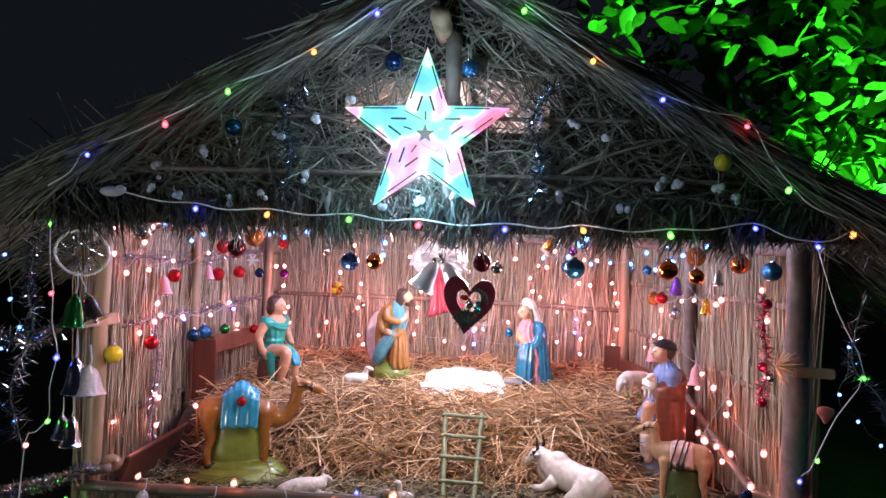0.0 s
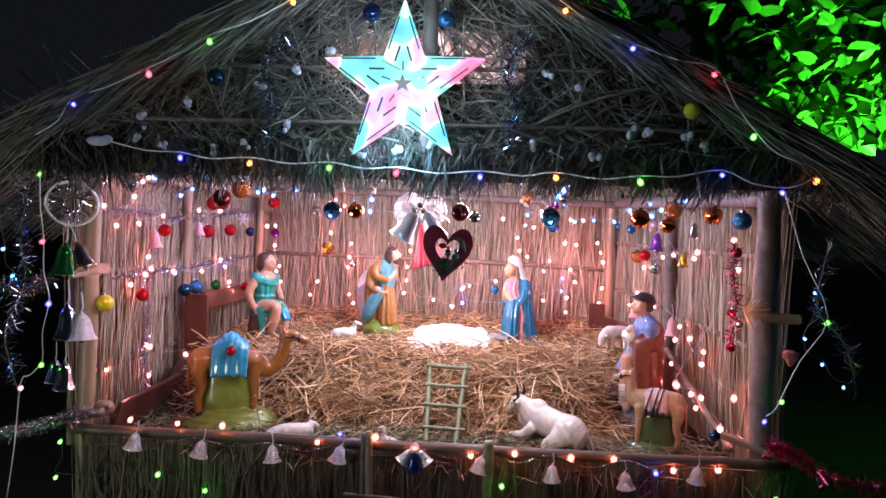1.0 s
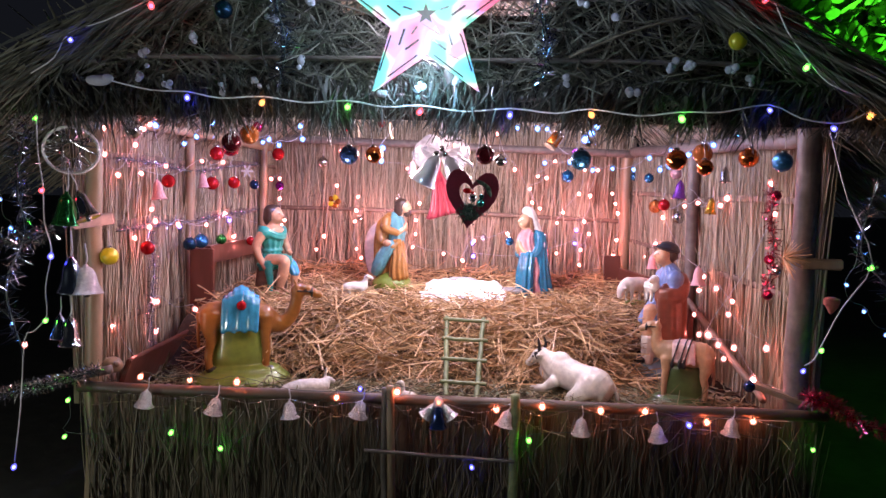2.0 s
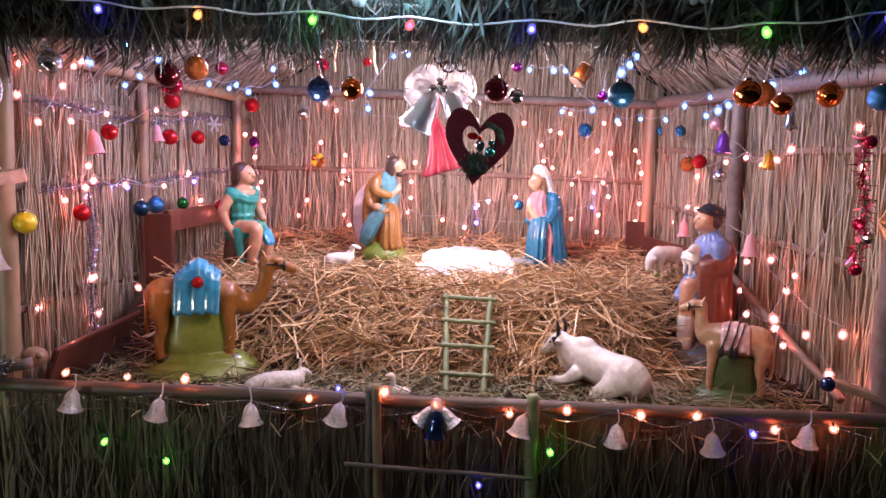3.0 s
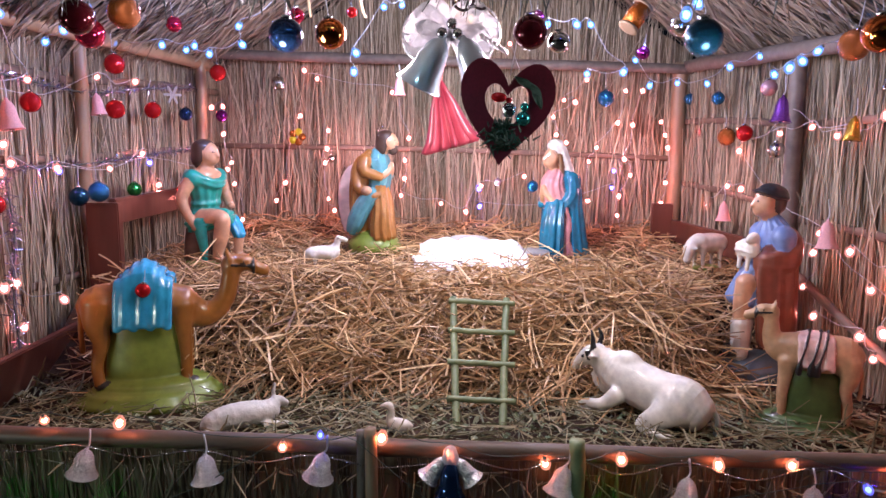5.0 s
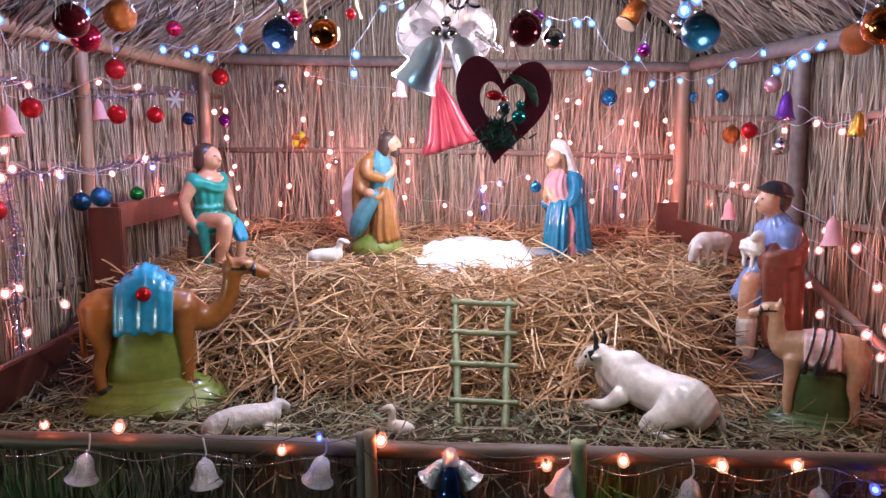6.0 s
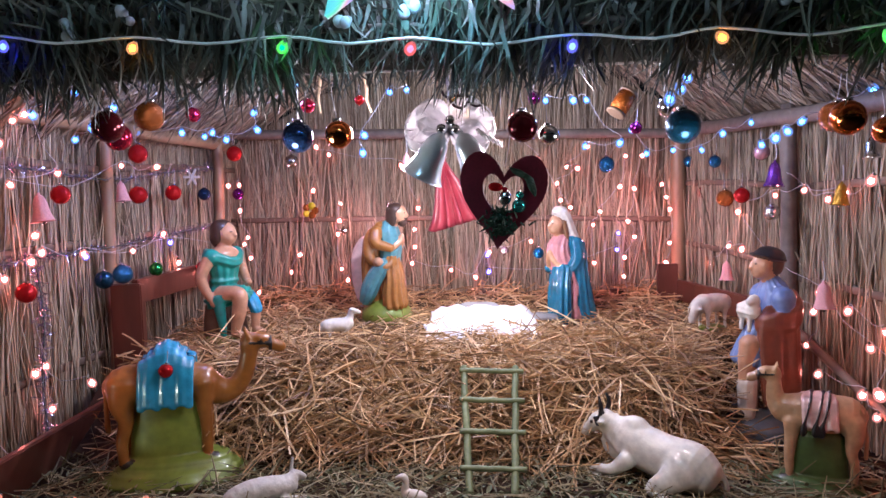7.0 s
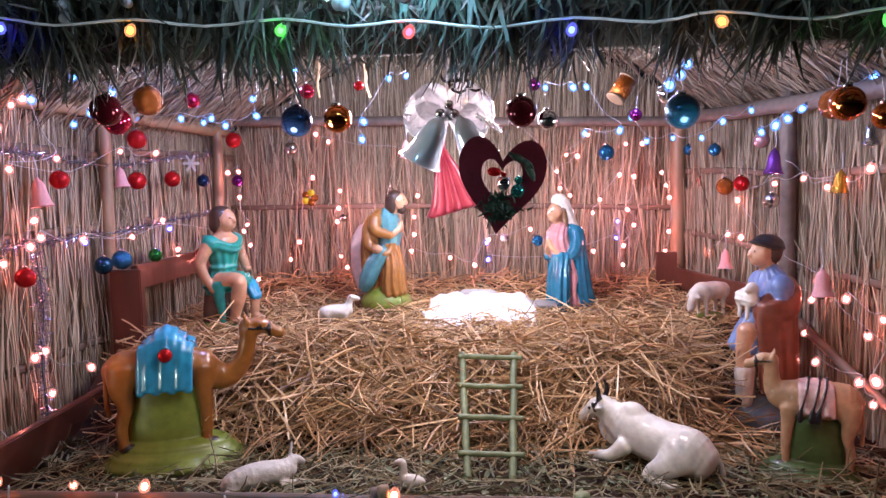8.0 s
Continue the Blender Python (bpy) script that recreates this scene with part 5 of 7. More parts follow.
pole("slanting_pole", (1.20, 3.95, 0.78), (1.25, 2.95, 0.545), 0.016, 0.014, BATTEN, stall)
board = thing("leaning_board", "dark red board leaning low on the reed wall", "board")
part("plank", slab(bmesh.new(), (0.02, 0.66, 0.17), pose(-1.325, 3.25, 0.515, 0, 20, 3)), REDWOOD, board, smooth=False)


# ---- lights on strings ----
bm = bmesh.new()
ball(bm, (0, 0, -0.009), (0.0054, 0.0054, 0.0064), 0, 8)
for f in bm.faces:
    f.material_index = 0
# outer shell for the painted glow halo
lathe(bm, [(0.0042, 0.003), (0.0080, -0.003), (0.0098, -0.010), (0.0080, -0.016), (0.0040, -0.0195), (0.0001, -0.0205)], 10, 1)


def halo_shell(hot):
    """Thin half-clear shell round the bulb, its glow halo painted as emission."""
    m = bpy.data.materials.new(hot.name + "_glass")
    m.use_nodes = True
    nodes, links = m.node_tree.nodes, m.node_tree.links
    b, clear, mix = nodes["Principled BSDF"], nodes.new("ShaderNodeBsdfTransparent"), nodes.new("ShaderNodeMixShader")
    c = hot.node_tree.nodes["Principled BSDF"].inputs["Emission Color"].default_value
    top = max(c[:3])
    b.inputs["Base Color"].default_value, b.inputs["Specular IOR Level"].default_value = (0.01, 0.01, 0.01, 1), 0.0
    b.inputs["Emission Color"].default_value = (*(v / top * 0.85 + 0.15 for v in c[:3]), 1)
    b.inputs["Emission Strength"].default_value, mix.inputs[0].default_value = 1.0, 0.45
    links.new(clear.outputs[0], mix.inputs[1])
    links.new(b.outputs[0], mix.inputs[2])
    links.new(mix.outputs[0], nodes["Material Output"].inputs[0])
    return m


BULB_MESH = {k: link_bm("bulb", bm.copy(), [m, halo_shell(m)]) for k, m in BULB.items()}
bm.free()
SOCKET = link_bm("socket", lathe(bmesh.new(), [(0.0012, 0.006), (0.0032, 0.005), (0.0036, -0.003), (0.002, -0.004)], 6), DARKWIRE)
BIG = ("multi0", "multi1", "multi2", "multi3", "multi4", "multi5", "amber")


def fairy_string(label, colour, wire, points):
    string = thing("light_string", label, "string lights", "strings of fairy lights")
    rows = []
    for a, b in zip(points, points[1:]):
        a, b = Vector(a), Vector(b)
        rows += [a + Vector((0, 0, 0.012)), (a + b) / 2 + Vector((random.uniform(-0.02, 0.02), random.uniform(-0.015, 0.005), -(0.015 if colour in BIG else 0.10) * (b - a).length * random.random()))]
    rows.append(Vector(points[-1]) + Vector((0, 0, 0.012)))
    if len(rows) > 1:
        part("wire", cable(bmesh.new(), [tuple(p) for p in rows], (0.0024 if wire is BRIGHTWIRE else 0.0026 if wire is WIRE else 0.0013) if colour in BIG else 0.0014, 0, 4, 3), wire, string)
    for i, p in enumerate(points):
        kind = ROUNDS[colour][i] if colour in ROUNDS else colour
        if not kind:
            continue
        size = (1.35 if colour == "amber" else 1.0 if colour in BIG else 0.8 if wire is DARKWIRE else 1.42) * random.uniform(0.85, 1.15)
        b = part("bulb", BULB_MESH[kind], None, string, "small glowing " + kind + " bulb")
        b.matrix_basis = pose(*p, random.uniform(-50, 30), random.uniform(-40, 40), 0) @ Matrix.Scale(size, 4)
        s = part("socket", SOCKET, None, b)
    return string


# ---- hanging ornaments ----
def cached(store, key, make):
    if key not in store:
        store[key] = make()
    return store[key]


STORE = {}
THREAD = WIRE


def bauble(where, r, material, label):
    """A ball with cap, ring and thread; its origin is the ball's middle."""
    ob = thing("bauble", label, "bauble", "hanging baubles", at=Matrix.Translation(where) @ pose(0, 0, 0, random.uniform(-9, 9), random.uniform(-9, 9), random.uniform(0, 360)) @ Matrix.Scale(r, 4))
    part("ball", cached(STORE, "b" + material.name, lambda: link_bm("ball", ball(bmesh.new(), (0, 0, 0), 1.0, 0, 28), material)), None, ob)
    part("cap", cached(STORE, "cap", lambda: link_bm("cap", lathe(bmesh.new(), [(0.30, 0.92), (0.31, 1.12), (0.22, 1.17), (0.05, 1.18)], 12, 0, None, 0.04, 6), SILVER)), None, ob, "crimped silver cap")
    part("thread", cached(STORE, "thread", lambda: link_bm("thread", cable(bmesh.new(), [(0, 0, 1.15), (0.12, 0, 1.35), (0.02, 0, 1.9), (0.05, 0.05, 2.9)], 0.035, 0, 5), THREAD)), None, ob)
    return ob


BELL = [(r * 0.8, z) for r, z in [(0.5, 0.0), (0.47, 0.03), (0.40, 0.14), (0.33, 0.34), (0.29, 0.58), (0.25, 0.74), (0.17, 0.87), (0.08, 0.93), (0.06, 1.0), (0.0001, 1.02)]]


def bell(where, h, material, label, tilt):
    ob = thing("bell_ornament", label, "bell ornament", "hanging bells", at=Matrix.Translation(where) @ pose(0, 0, 0, random.uniform(-6, 6), tilt, 0) @ Matrix.Scale(h, 4) @ (Matrix.Diagonal((1.3, 1.3, 0.9, 1)) if material is GLITTER else Matrix()) @ Matrix.Translation((0, 0, -0.5)))
    part("shell", cached(STORE, "bell" + material.name, lambda: link_bm("shell", lathe(bmesh.new(), [(0.30, 0.02), (0.36, 0.01)] + BELL, 20), material)), None, ob)
    part("clapper", cached(STORE, "clapper", lambda: link_bm("clapper", ball(bmesh.new(), (0, 0, -0.02), 0.09, 0, 10), SILVER)), None, ob)
    part("thread", cached(STORE, "bellthread", lambda: link_bm("thread", cable(bmesh.new(), [(0, 0, 1.0), (0.05, 0, 1.2), (0.0, 0.02, 1.7)], 0.025, 0, 5), THREAD)), None, ob)
    return ob


fairy_string("mini light string with glowing warm pink bulbs on reeds", "warm", WIRE, ((-0.897, 4.930, 1.345), (-0.942, 4.930, 1.219), (-0.972, 4.930, 0.997), (-1.032, 4.930, 0.905)))
fairy_string("mini light string with glowing warm pink bulbs on reeds", "warm", WIRE, ((-0.755, 4.930, 1.267), (-0.764, 4.930, 1.177), (-0.770, 4.930, 1.107), (-0.751, 4.930, 0.918), (-0.719, 4.930, 0.857)))
fairy_string("mini light string with glowing warm pink bulbs on reeds", "warm", WIRE, ((-0.348, 4.930, 1.126), (-0.350, 4.930, 1.030), (-0.376, 4.930, 0.945), (-0.165, 4.930, 0.907), (-0.042, 4.930, 0.867), (0.040, 4.930, 1.001), (0.254, 4.930, 1.053)))
fairy_string("mini light string with glowing warm pink bulbs on reeds", "warm", WIRE, ((0.555, 4.930, 1.536), (0.448, 4.930, 1.437), (0.497, 4.930, 1.430), (0.396, 4.930, 1.351), (0.410, 4.930, 1.263), (0.366, 4.930, 1.116)))
fairy_string("mini light string with glowing warm pink bulbs on reeds", "warm", WIRE, ((0.741, 4.930, 1.483), (0.722, 4.930, 1.330), (0.613, 4.930, 1.201), (0.579, 4.930, 1.134), (0.585, 4.930, 0.936)))
fairy_string("mini light string with glowing warm pink bulbs on reeds", "warm", WIRE, ((0.826, 4.930, 1.487), (0.785, 4.930, 1.321), (0.752, 4.930, 1.149), (0.787, 4.930, 1.067), (0.744, 4.930, 0.964), (0.731, 4.930, 0.861)))
fairy_string("mini light string with glowing warm pink bulbs on reeds", "warm", WIRE, ((0.937, 4.950, 1.335), (0.952, 4.950, 1.268), (0.970, 4.950, 1.210), (0.972, 4.950, 1.034), (0.959, 4.950, 0.931)))
fairy_string("mini light string with glowing warm pink bulbs on reeds", "warm", WIRE, ((-1.284, 4.720, 1.371), (-1.230, 4.720, 1.378), (-1.221, 4.720, 1.249), (-1.183, 4.720, 1.104), (-1.214, 4.720, 1.075), (-1.173, 4.720, 1.002), (-1.141, 4.720, 0.826)))
fairy_string("mini light string with glowing warm pink bulbs on reeds", "warm", WIRE, ((-1.370, 3.238, 1.565), (-1.370, 3.306, 1.590), (-1.370, 3.444, 1.410), (-1.370, 3.191, 1.368), (-1.370, 3.861, 1.446), (-1.370, 4.164, 1.451)))
fairy_string("mini light string with glowing warm pink bulbs on reeds", "warm", WIRE, ((-1.370, 3.319, 1.208), (-1.370, 3.269, 1.131), (-1.370, 3.333, 1.153), (-1.370, 3.559, 1.130), (-1.370, 3.897, 1.110), (-1.370, 4.184, 1.163), (-1.370, 4.323, 1.018)))
fairy_string("mini light string with glowing warm pink bulbs on reeds", "warm", WIRE, ((-1.370, 3.244, 1.027), (-1.370, 3.315, 0.785), (-1.370, 3.343, 0.636)))
fairy_string("mini light string with glowing warm pink bulbs on reeds", "warm", WIRE, ((1.190, 5.479, 1.311), (1.190, 5.175, 1.334), (1.190, 4.678, 1.306), (1.190, 4.568, 1.300), (1.190, 4.098, 1.280), (1.190, 3.803, 1.300), (1.190, 3.620, 1.271), (1.190, 3.331, 1.330)))
fairy_string("mini light string with glowing warm pink bulbs on reeds", "warm", WIRE, ((1.130, 5.151, 0.926), (1.130, 5.122, 0.836), (1.130, 4.770, 0.946), (1.130, 4.462, 1.052), (1.130, 4.291, 1.053)))
fairy_string("mini light string with glowing warm pink bulbs on reeds", "warm", WIRE, ((1.200, 4.300, 0.990), (1.200, 3.725, 0.876), (1.200, 3.773, 0.745), (1.200, 3.687, 0.664), (1.200, 3.369, 0.682), (1.200, 3.289, 0.637)))
fairy_string("mini light string with glowing warm pink bulbs on reeds", "warm", WIRE, ((1.220, 3.522, 0.915), (1.220, 3.310, 0.885)))
fairy_string("mini light string with glowing warm pink bulbs on reeds", "warm", WIRE, ((-1.442, 3.050, 1.554), (-1.475, 3.050, 0.630), (-1.418, 3.050, 0.721), (-1.304, 3.050, 0.563), (-1.221, 3.050, 0.830), (-1.061, 3.050, 0.800)))
fairy_string("mini light string with glowing warm pink bulbs on reeds", "warm", WIRE, ((1.225, 2.950, 1.389), (1.252, 2.950, 1.273), (1.026, 2.950, 0.803), (1.126, 2.950, 0.756), (1.207, 2.950, 0.636), (1.273, 2.950, 0.595), (1.369, 2.950, 0.600)))
fairy_string("mini light string with glowing warm pink bulbs on reeds", "warm", WIRE, ((1.237, 3.631, 1.289), (1.197, 4.031, 1.350), (1.156, 4.441, 1.207), (1.225, 3.750, 0.940), (1.254, 3.458, 0.806), (1.293, 3.067, 0.738)))
fairy_string("mini light string with glowing warm pink bulbs on reeds", "warm", WIRE, ((-1.380, 2.938, 1.441), (-1.380, 3.030, 1.358), (-1.380, 3.192, 1.491), (-1.380, 3.160, 1.088)))
fairy_string("mini light string with glowing warm pink bulbs on reeds", "warm", WIRE, ((-0.880, 4.930, 1.573), (-0.807, 4.930, 1.532), (-0.413, 4.930, 1.466), (-0.330, 4.930, 1.240)))
fairy_string("mini light string with glowing warm pink bulbs on reeds", "warm", WIRE, ((0.169, 4.930, 1.710), (0.300, 4.930, 1.480), (0.457, 4.930, 1.225)))
fairy_string("cool blue-white mini light string below the roof", "cool", WIRE, ((-1.357, 3.300, 1.589), (-1.204, 3.300, 1.654), (-1.079, 3.300, 1.602), (-1.162, 3.300, 1.540), (-1.210, 3.300, 1.507)))
fairy_string("cool blue-white mini light string below the roof", "cool", WIRE, ((-1.377, 4.000, 1.589), (-1.186, 4.000, 1.585), (-1.055, 4.000, 1.581), (-1.091, 4.000, 1.566), (-0.997, 4.000, 1.553), (-0.878, 4.000, 1.588), (-0.875, 4.000, 1.655), (-0.709, 4.000, 1.762)))
fairy_string("cool blue-white mini light string below the roof", "cool", WIRE, ((-0.403, 3.800, 1.475), (-0.401, 3.800, 1.537), (-0.296, 3.800, 1.689), (-0.229, 3.800, 1.697)))
fairy_string("cool blue-white mini light string below the roof", "cool", WIRE, ((0.286, 4.000, 1.667), (0.384, 4.000, 1.665), (0.438, 4.000, 1.663), (0.578, 4.000, 1.498), (0.438, 4.000, 1.486)))
fairy_string("cool blue-white mini light string below the roof", "cool", WIRE, ((0.644, 4.200, 1.557), (0.714, 4.200, 1.463), (0.817, 4.200, 1.472), (0.930, 4.200, 1.469), (1.019, 4.200, 1.536), (1.130, 4.200, 1.579)))
fairy_string("cool blue-white mini light string below the roof", "cool", WIRE, ((0.928, 3.500, 1.448), (0.979, 3.500, 1.470), (1.004, 3.500, 1.487), (1.063, 3.500, 1.517), (1.154, 3.500, 1.561), (1.267, 3.500, 1.610)))
fairy_string("cool blue-white mini light string below the roof", "cool", WIRE, ((0.577, 3.000, 1.593), (0.557, 3.000, 1.566), (0.537, 3.000, 1.545)))
fairy_string("cool blue-white mini light string below the roof", "violet", WIRE, ((-1.360, 3.559, 1.115), (-1.360, 4.212, 1.124), (-1.360, 5.509, 1.094)))
fairy_string("cool blue-white mini light string below the roof", "violet", WIRE, ((0.026, 4.930, 0.985), (0.040, 4.930, 0.897), (0.696, 4.930, 1.000), (0.706, 4.930, 1.086), (0.787, 4.930, 0.650)))
fairy_string("warm clear light string along the sill beam", "amber", DARKWIRE, ((-1.150, 2.780, 0.575), (-0.958, 2.780, 0.570), (-0.768, 2.780, 0.575), (-0.375, 2.765, 0.538), (-0.142, 2.765, 0.573), (0.015, 2.765, 0.540), (0.227, 2.765, 0.523), (0.397, 2.765, 0.544), (0.609, 2.765, 0.541), (0.776, 2.765, 0.544), (0.998, 2.765, 0.514), (1.150, 2.765, 0.528)))
fairy_string("coloured light string along the roof verge", "multi0", BRIGHTWIRE, ((-1.271, 2.330, 1.642), (-1.142, 2.330, 1.767), (-0.875, 2.330, 1.874), (-0.668, 2.330, 1.983), (-0.382, 2.330, 2.110), (-0.181, 2.330, 2.238)))
fairy_string("coloured light string along the roof verge", "multi1", BRIGHTWIRE, ((0.283, 2.330, 2.248), (0.500, 2.330, 2.090), (0.714, 2.330, 1.971), (0.966, 2.330, 1.897), (1.092, 2.330, 1.707), (1.244, 2.330, 1.606)))
fairy_string("coloured light string along the front eave", "multi2", BRIGHTWIRE, ((-1.066, 2.420, 1.637), (-0.800, 2.420, 1.604), (-0.548, 2.420, 1.592), (-0.269, 2.420, 1.583), (-0.038, 2.420, 1.572), (0.244, 2.420, 1.567), (0.488, 2.420, 1.569), (0.762, 2.420, 1.565), (1.021, 2.420, 1.591), (1.209, 2.420, 1.539), (1.320, 2.420, 1.583)))
fairy_string("coloured light string hung beside the hut", "multi3", WIRE, ((-1.416, 2.550, 1.609), (-1.405, 2.550, 1.537), (-1.386, 2.550, 1.288), (-1.359, 2.550, 1.059), (-1.381, 2.550, 0.826), (-1.466, 2.550, 0.735), (-1.515, 2.550, 0.281)))
fairy_string("coloured light string over the front apron", "multi4", DARKWIRE, ((-1.423, 2.740, 0.477), (-1.439, 2.740, 0.331), (-1.009, 2.740, 0.373), (-0.823, 2.740, 0.319), (-0.281, 2.740, 0.579), (0.142, 2.740, 0.303), (0.348, 2.740, 0.419), (0.917, 2.740, 0.507), (1.355, 2.740, 0.439)))
fairy_string("coloured light string beside the post", "multi5", WIRE, ((1.327, 2.720, 1.555), (1.500, 2.720, 1.099), (1.353, 2.720, 0.804), (1.300, 2.720, 0.727)))
bauble((-0.755, 2.680, 1.471), 0.0351, MAROON, "dark maroon glossy glass bauble hung under the eave")
bauble((-0.825, 2.850, 1.462), 0.0334, PINKRED, "pink red shiny bauble hung under the roof")
bauble((-0.319, 2.660, 1.435), 0.0339, NAVY, "dark navy blue glossy bauble hung under the eave")
bauble((-0.230, 2.660, 1.438), 0.0301, COPPER, "copper orange mirrored bauble hung under the eave")
bauble((0.160, 2.680, 1.445), 0.0334, MAROON, "dark red glossy glass bauble hung under the eave")
bauble((0.216, 2.680, 1.427), 0.0214, SILVER, "small silver mirrored bauble hung under the eave")
bauble((0.492, 2.680, 1.437), 0.0363, TEAL, "large satin teal blue bauble hung under the eave")
bauble((0.811, 2.660, 1.443), 0.0352, COPPER, "wide copper orange bauble hung under the eave")
bauble((-0.768, 2.900, 1.516), 0.0370, AMBER, "translucent amber bauble hung under the roof")
bauble((-1.247, 3.750, 1.477), 0.0360, RED, "red shiny bauble on a thread by the reed wall")
bauble((-1.047, 3.800, 1.621), 0.0277, PINKRED, "small pink red bauble hung under the roof")
bauble((-1.198, 4.600, 1.519), 0.0388, RED, "small red matt bauble by the corner post")
bauble((-1.187, 4.600, 1.320), 0.0279, PURPLE, "tiny purple bauble by the corner post")
bauble((-0.523, 3.500, 1.604), 0.0243, PINKRED, "small crimson bauble hung under the roof")
bauble((-0.911, 4.600, 1.475), 0.0331, SILVER, "small dark silver ornament ball by the back wall")
bauble((0.226, 3.600, 1.618), 0.0208, PURPLE, "small magenta bauble hung under the roof")
bauble((0.618, 4.700, 1.425), 0.0383, BLUE, "glittery blue bauble before the back wall")
bauble((0.561, 3.600, 1.510), 0.0207, PURPLE, "small purple bauble hung under the roof")
bauble((0.574, 3.200, 1.533), 0.0266, SILVER, "clear pearl bauble hung under the roof")
bauble((-0.369, 3.600, 1.631), 0.0174, RED, "tiny red bauble under the thatch")
bauble((0.931, 2.750, 1.423), 0.0288, COPPER, "orange bauble hung under the eave")
bauble((-1.340, 3.404, 1.328), 0.0317, RED, "red glossy bauble by the reed wall")
bauble((-1.340, 3.913, 1.324), 0.0362, RED, "red glittery bauble by the reed wall")
bauble((-1.330, 4.200, 1.331), 0.0348, RED, "red shiny bauble by the reed wall")
bauble((-1.300, 4.459, 1.323), 0.0295, NAVY, "small dark blue bauble by the reed wall")
bauble((-1.330, 3.745, 1.024), 0.0366, BLUE, "glittery blue bauble above the wooden frame")
bauble((-1.340, 3.633, 1.016), 0.0331, TEAL, "dark teal bauble above the wooden frame")
bauble((-1.320, 3.989, 1.016), 0.0281, GREEN, "small green bauble above the wooden rail")
bauble((-1.280, 4.341, 0.984), 0.0262, RED, "small red bauble above the wooden rail")
bauble((-1.340, 3.201, 1.029), 0.0311, RED, "red bauble low by the reed wall")
bauble((1.120, 4.876, 1.280), 0.0285, RED, "tiny red bauble by the reed wall")
bauble((1.130, 4.533, 1.255), 0.0388, AMBER, "orange glittery bauble by the reed wall")
bauble((1.130, 4.305, 1.269), 0.0337, RED, "red bauble by the reed wall")
bauble((1.150, 4.132, 1.442), 0.0316, PINKPEARL, "pale pink bauble by the reed wall")
bauble((1.130, 3.955, 1.207), 0.0299, SILVER, "silver bauble on a thread by the post")
bauble((1.080, 4.981, 1.441), 0.0292, BLUE, "small blue bauble by the reed wall")
bauble((1.090, 4.563, 1.423), 0.0286, BLUE, "small blue silver bauble by the reed wall")
bauble((-1.322, 2.860, 1.024), 0.0350, YELLOW, "yellow disc bauble by the front post")
bauble((1.210, 2.800, 1.450), 0.0353, BLUE, "blue mirrored bauble by the front post")
bauble((1.063, 3.300, 1.501), 0.0421, AMBER, "orange bauble hung under the roof")
bauble((1.158, 3.000, 1.474), 0.0380, COPPER, "orange copper bauble hung under the roof")
bauble((1.154, 2.830, 0.628), 0.0214, NAVY, "small dark blue bauble on the sill")
bauble((0.925, 2.440, 1.795), 0.0271, YELLOW, "yellow translucent bauble on the gable")
bauble((-1.245, 2.900, 1.528), 0.0397, SILVER, "silver bauble hung under the roof")
bauble((-0.142, 2.420, 2.100), 0.0317, NAVY, "blue mirrored bauble hung on the gable")
bauble((0.111, 2.420, 2.080), 0.0277, BLUE, "blue mirrored bauble hung on the gable")
bauble((-0.680, 2.420, 1.876), 0.0285, TEAL, "dark blue bauble hung on the gable")
bell((-1.330, 3.283, 1.289), 0.0922, PALEPINK, "pink frosted bell ornament by the reed wall", -8)
bell((-1.330, 3.772, 1.339), 0.0774, PALEPINK, "small pink bell ornament by the reed wall", -6)
bell((1.100, 4.403, 0.936), 0.0853, PALEPINK, "pink bell ornament by the reed wall", 0)
bell((1.120, 3.909, 1.354), 0.0963, PURPLEBELL, "purple foil bell ornament by the post", 4)
bell((1.150, 3.258, 1.415), 0.0663, SILVER, "silver blue bell ornament by the reed wall", 0)
bell((1.150, 3.442, 1.281), 0.0728, GOLD, "golden bell ornament by the reed wall", 5)
bell((1.120, 3.474, 0.962), 0.0892, PALEPINK, "pink bell ornament by the red wooden frame", 0)
bell((-0.305, 4.300, 1.446), 0.0767, PALEPINK, "small pale pink bell by the back wall", 0)
bell((-1.118, 2.745, 0.493), 0.0741, GLITTER, "silver glitter bell hung from the sill beam", 10)
bell((-0.843, 2.745, 0.479), 0.0734, GLITTER, "silver glitter bell hung from the sill beam", 12)
bell((-0.551, 2.745, 0.478), 0.0727, GLITTER, "silver glitter bell hung from the sill beam", -4)
bell((-0.282, 2.745, 0.496), 0.0720, GLITTER, "silver glitter bell hung from the sill beam", 14)
bell((0.265, 2.745, 0.488), 0.0707, GLITTER, "silver glitter bell hung from the sill beam", 14)
bell((0.540, 2.745, 0.474), 0.0700, GLITTER, "silver glitter bell hung from the sill beam", 0)
bell((0.813, 2.745, 0.465), 0.0694, GLITTER, "silver glitter bell hung from the sill beam", -6)
bell((1.072, 2.745, 0.502), 0.0687, GLITTER, "silver glitter bell hung from the sill beam", 4)

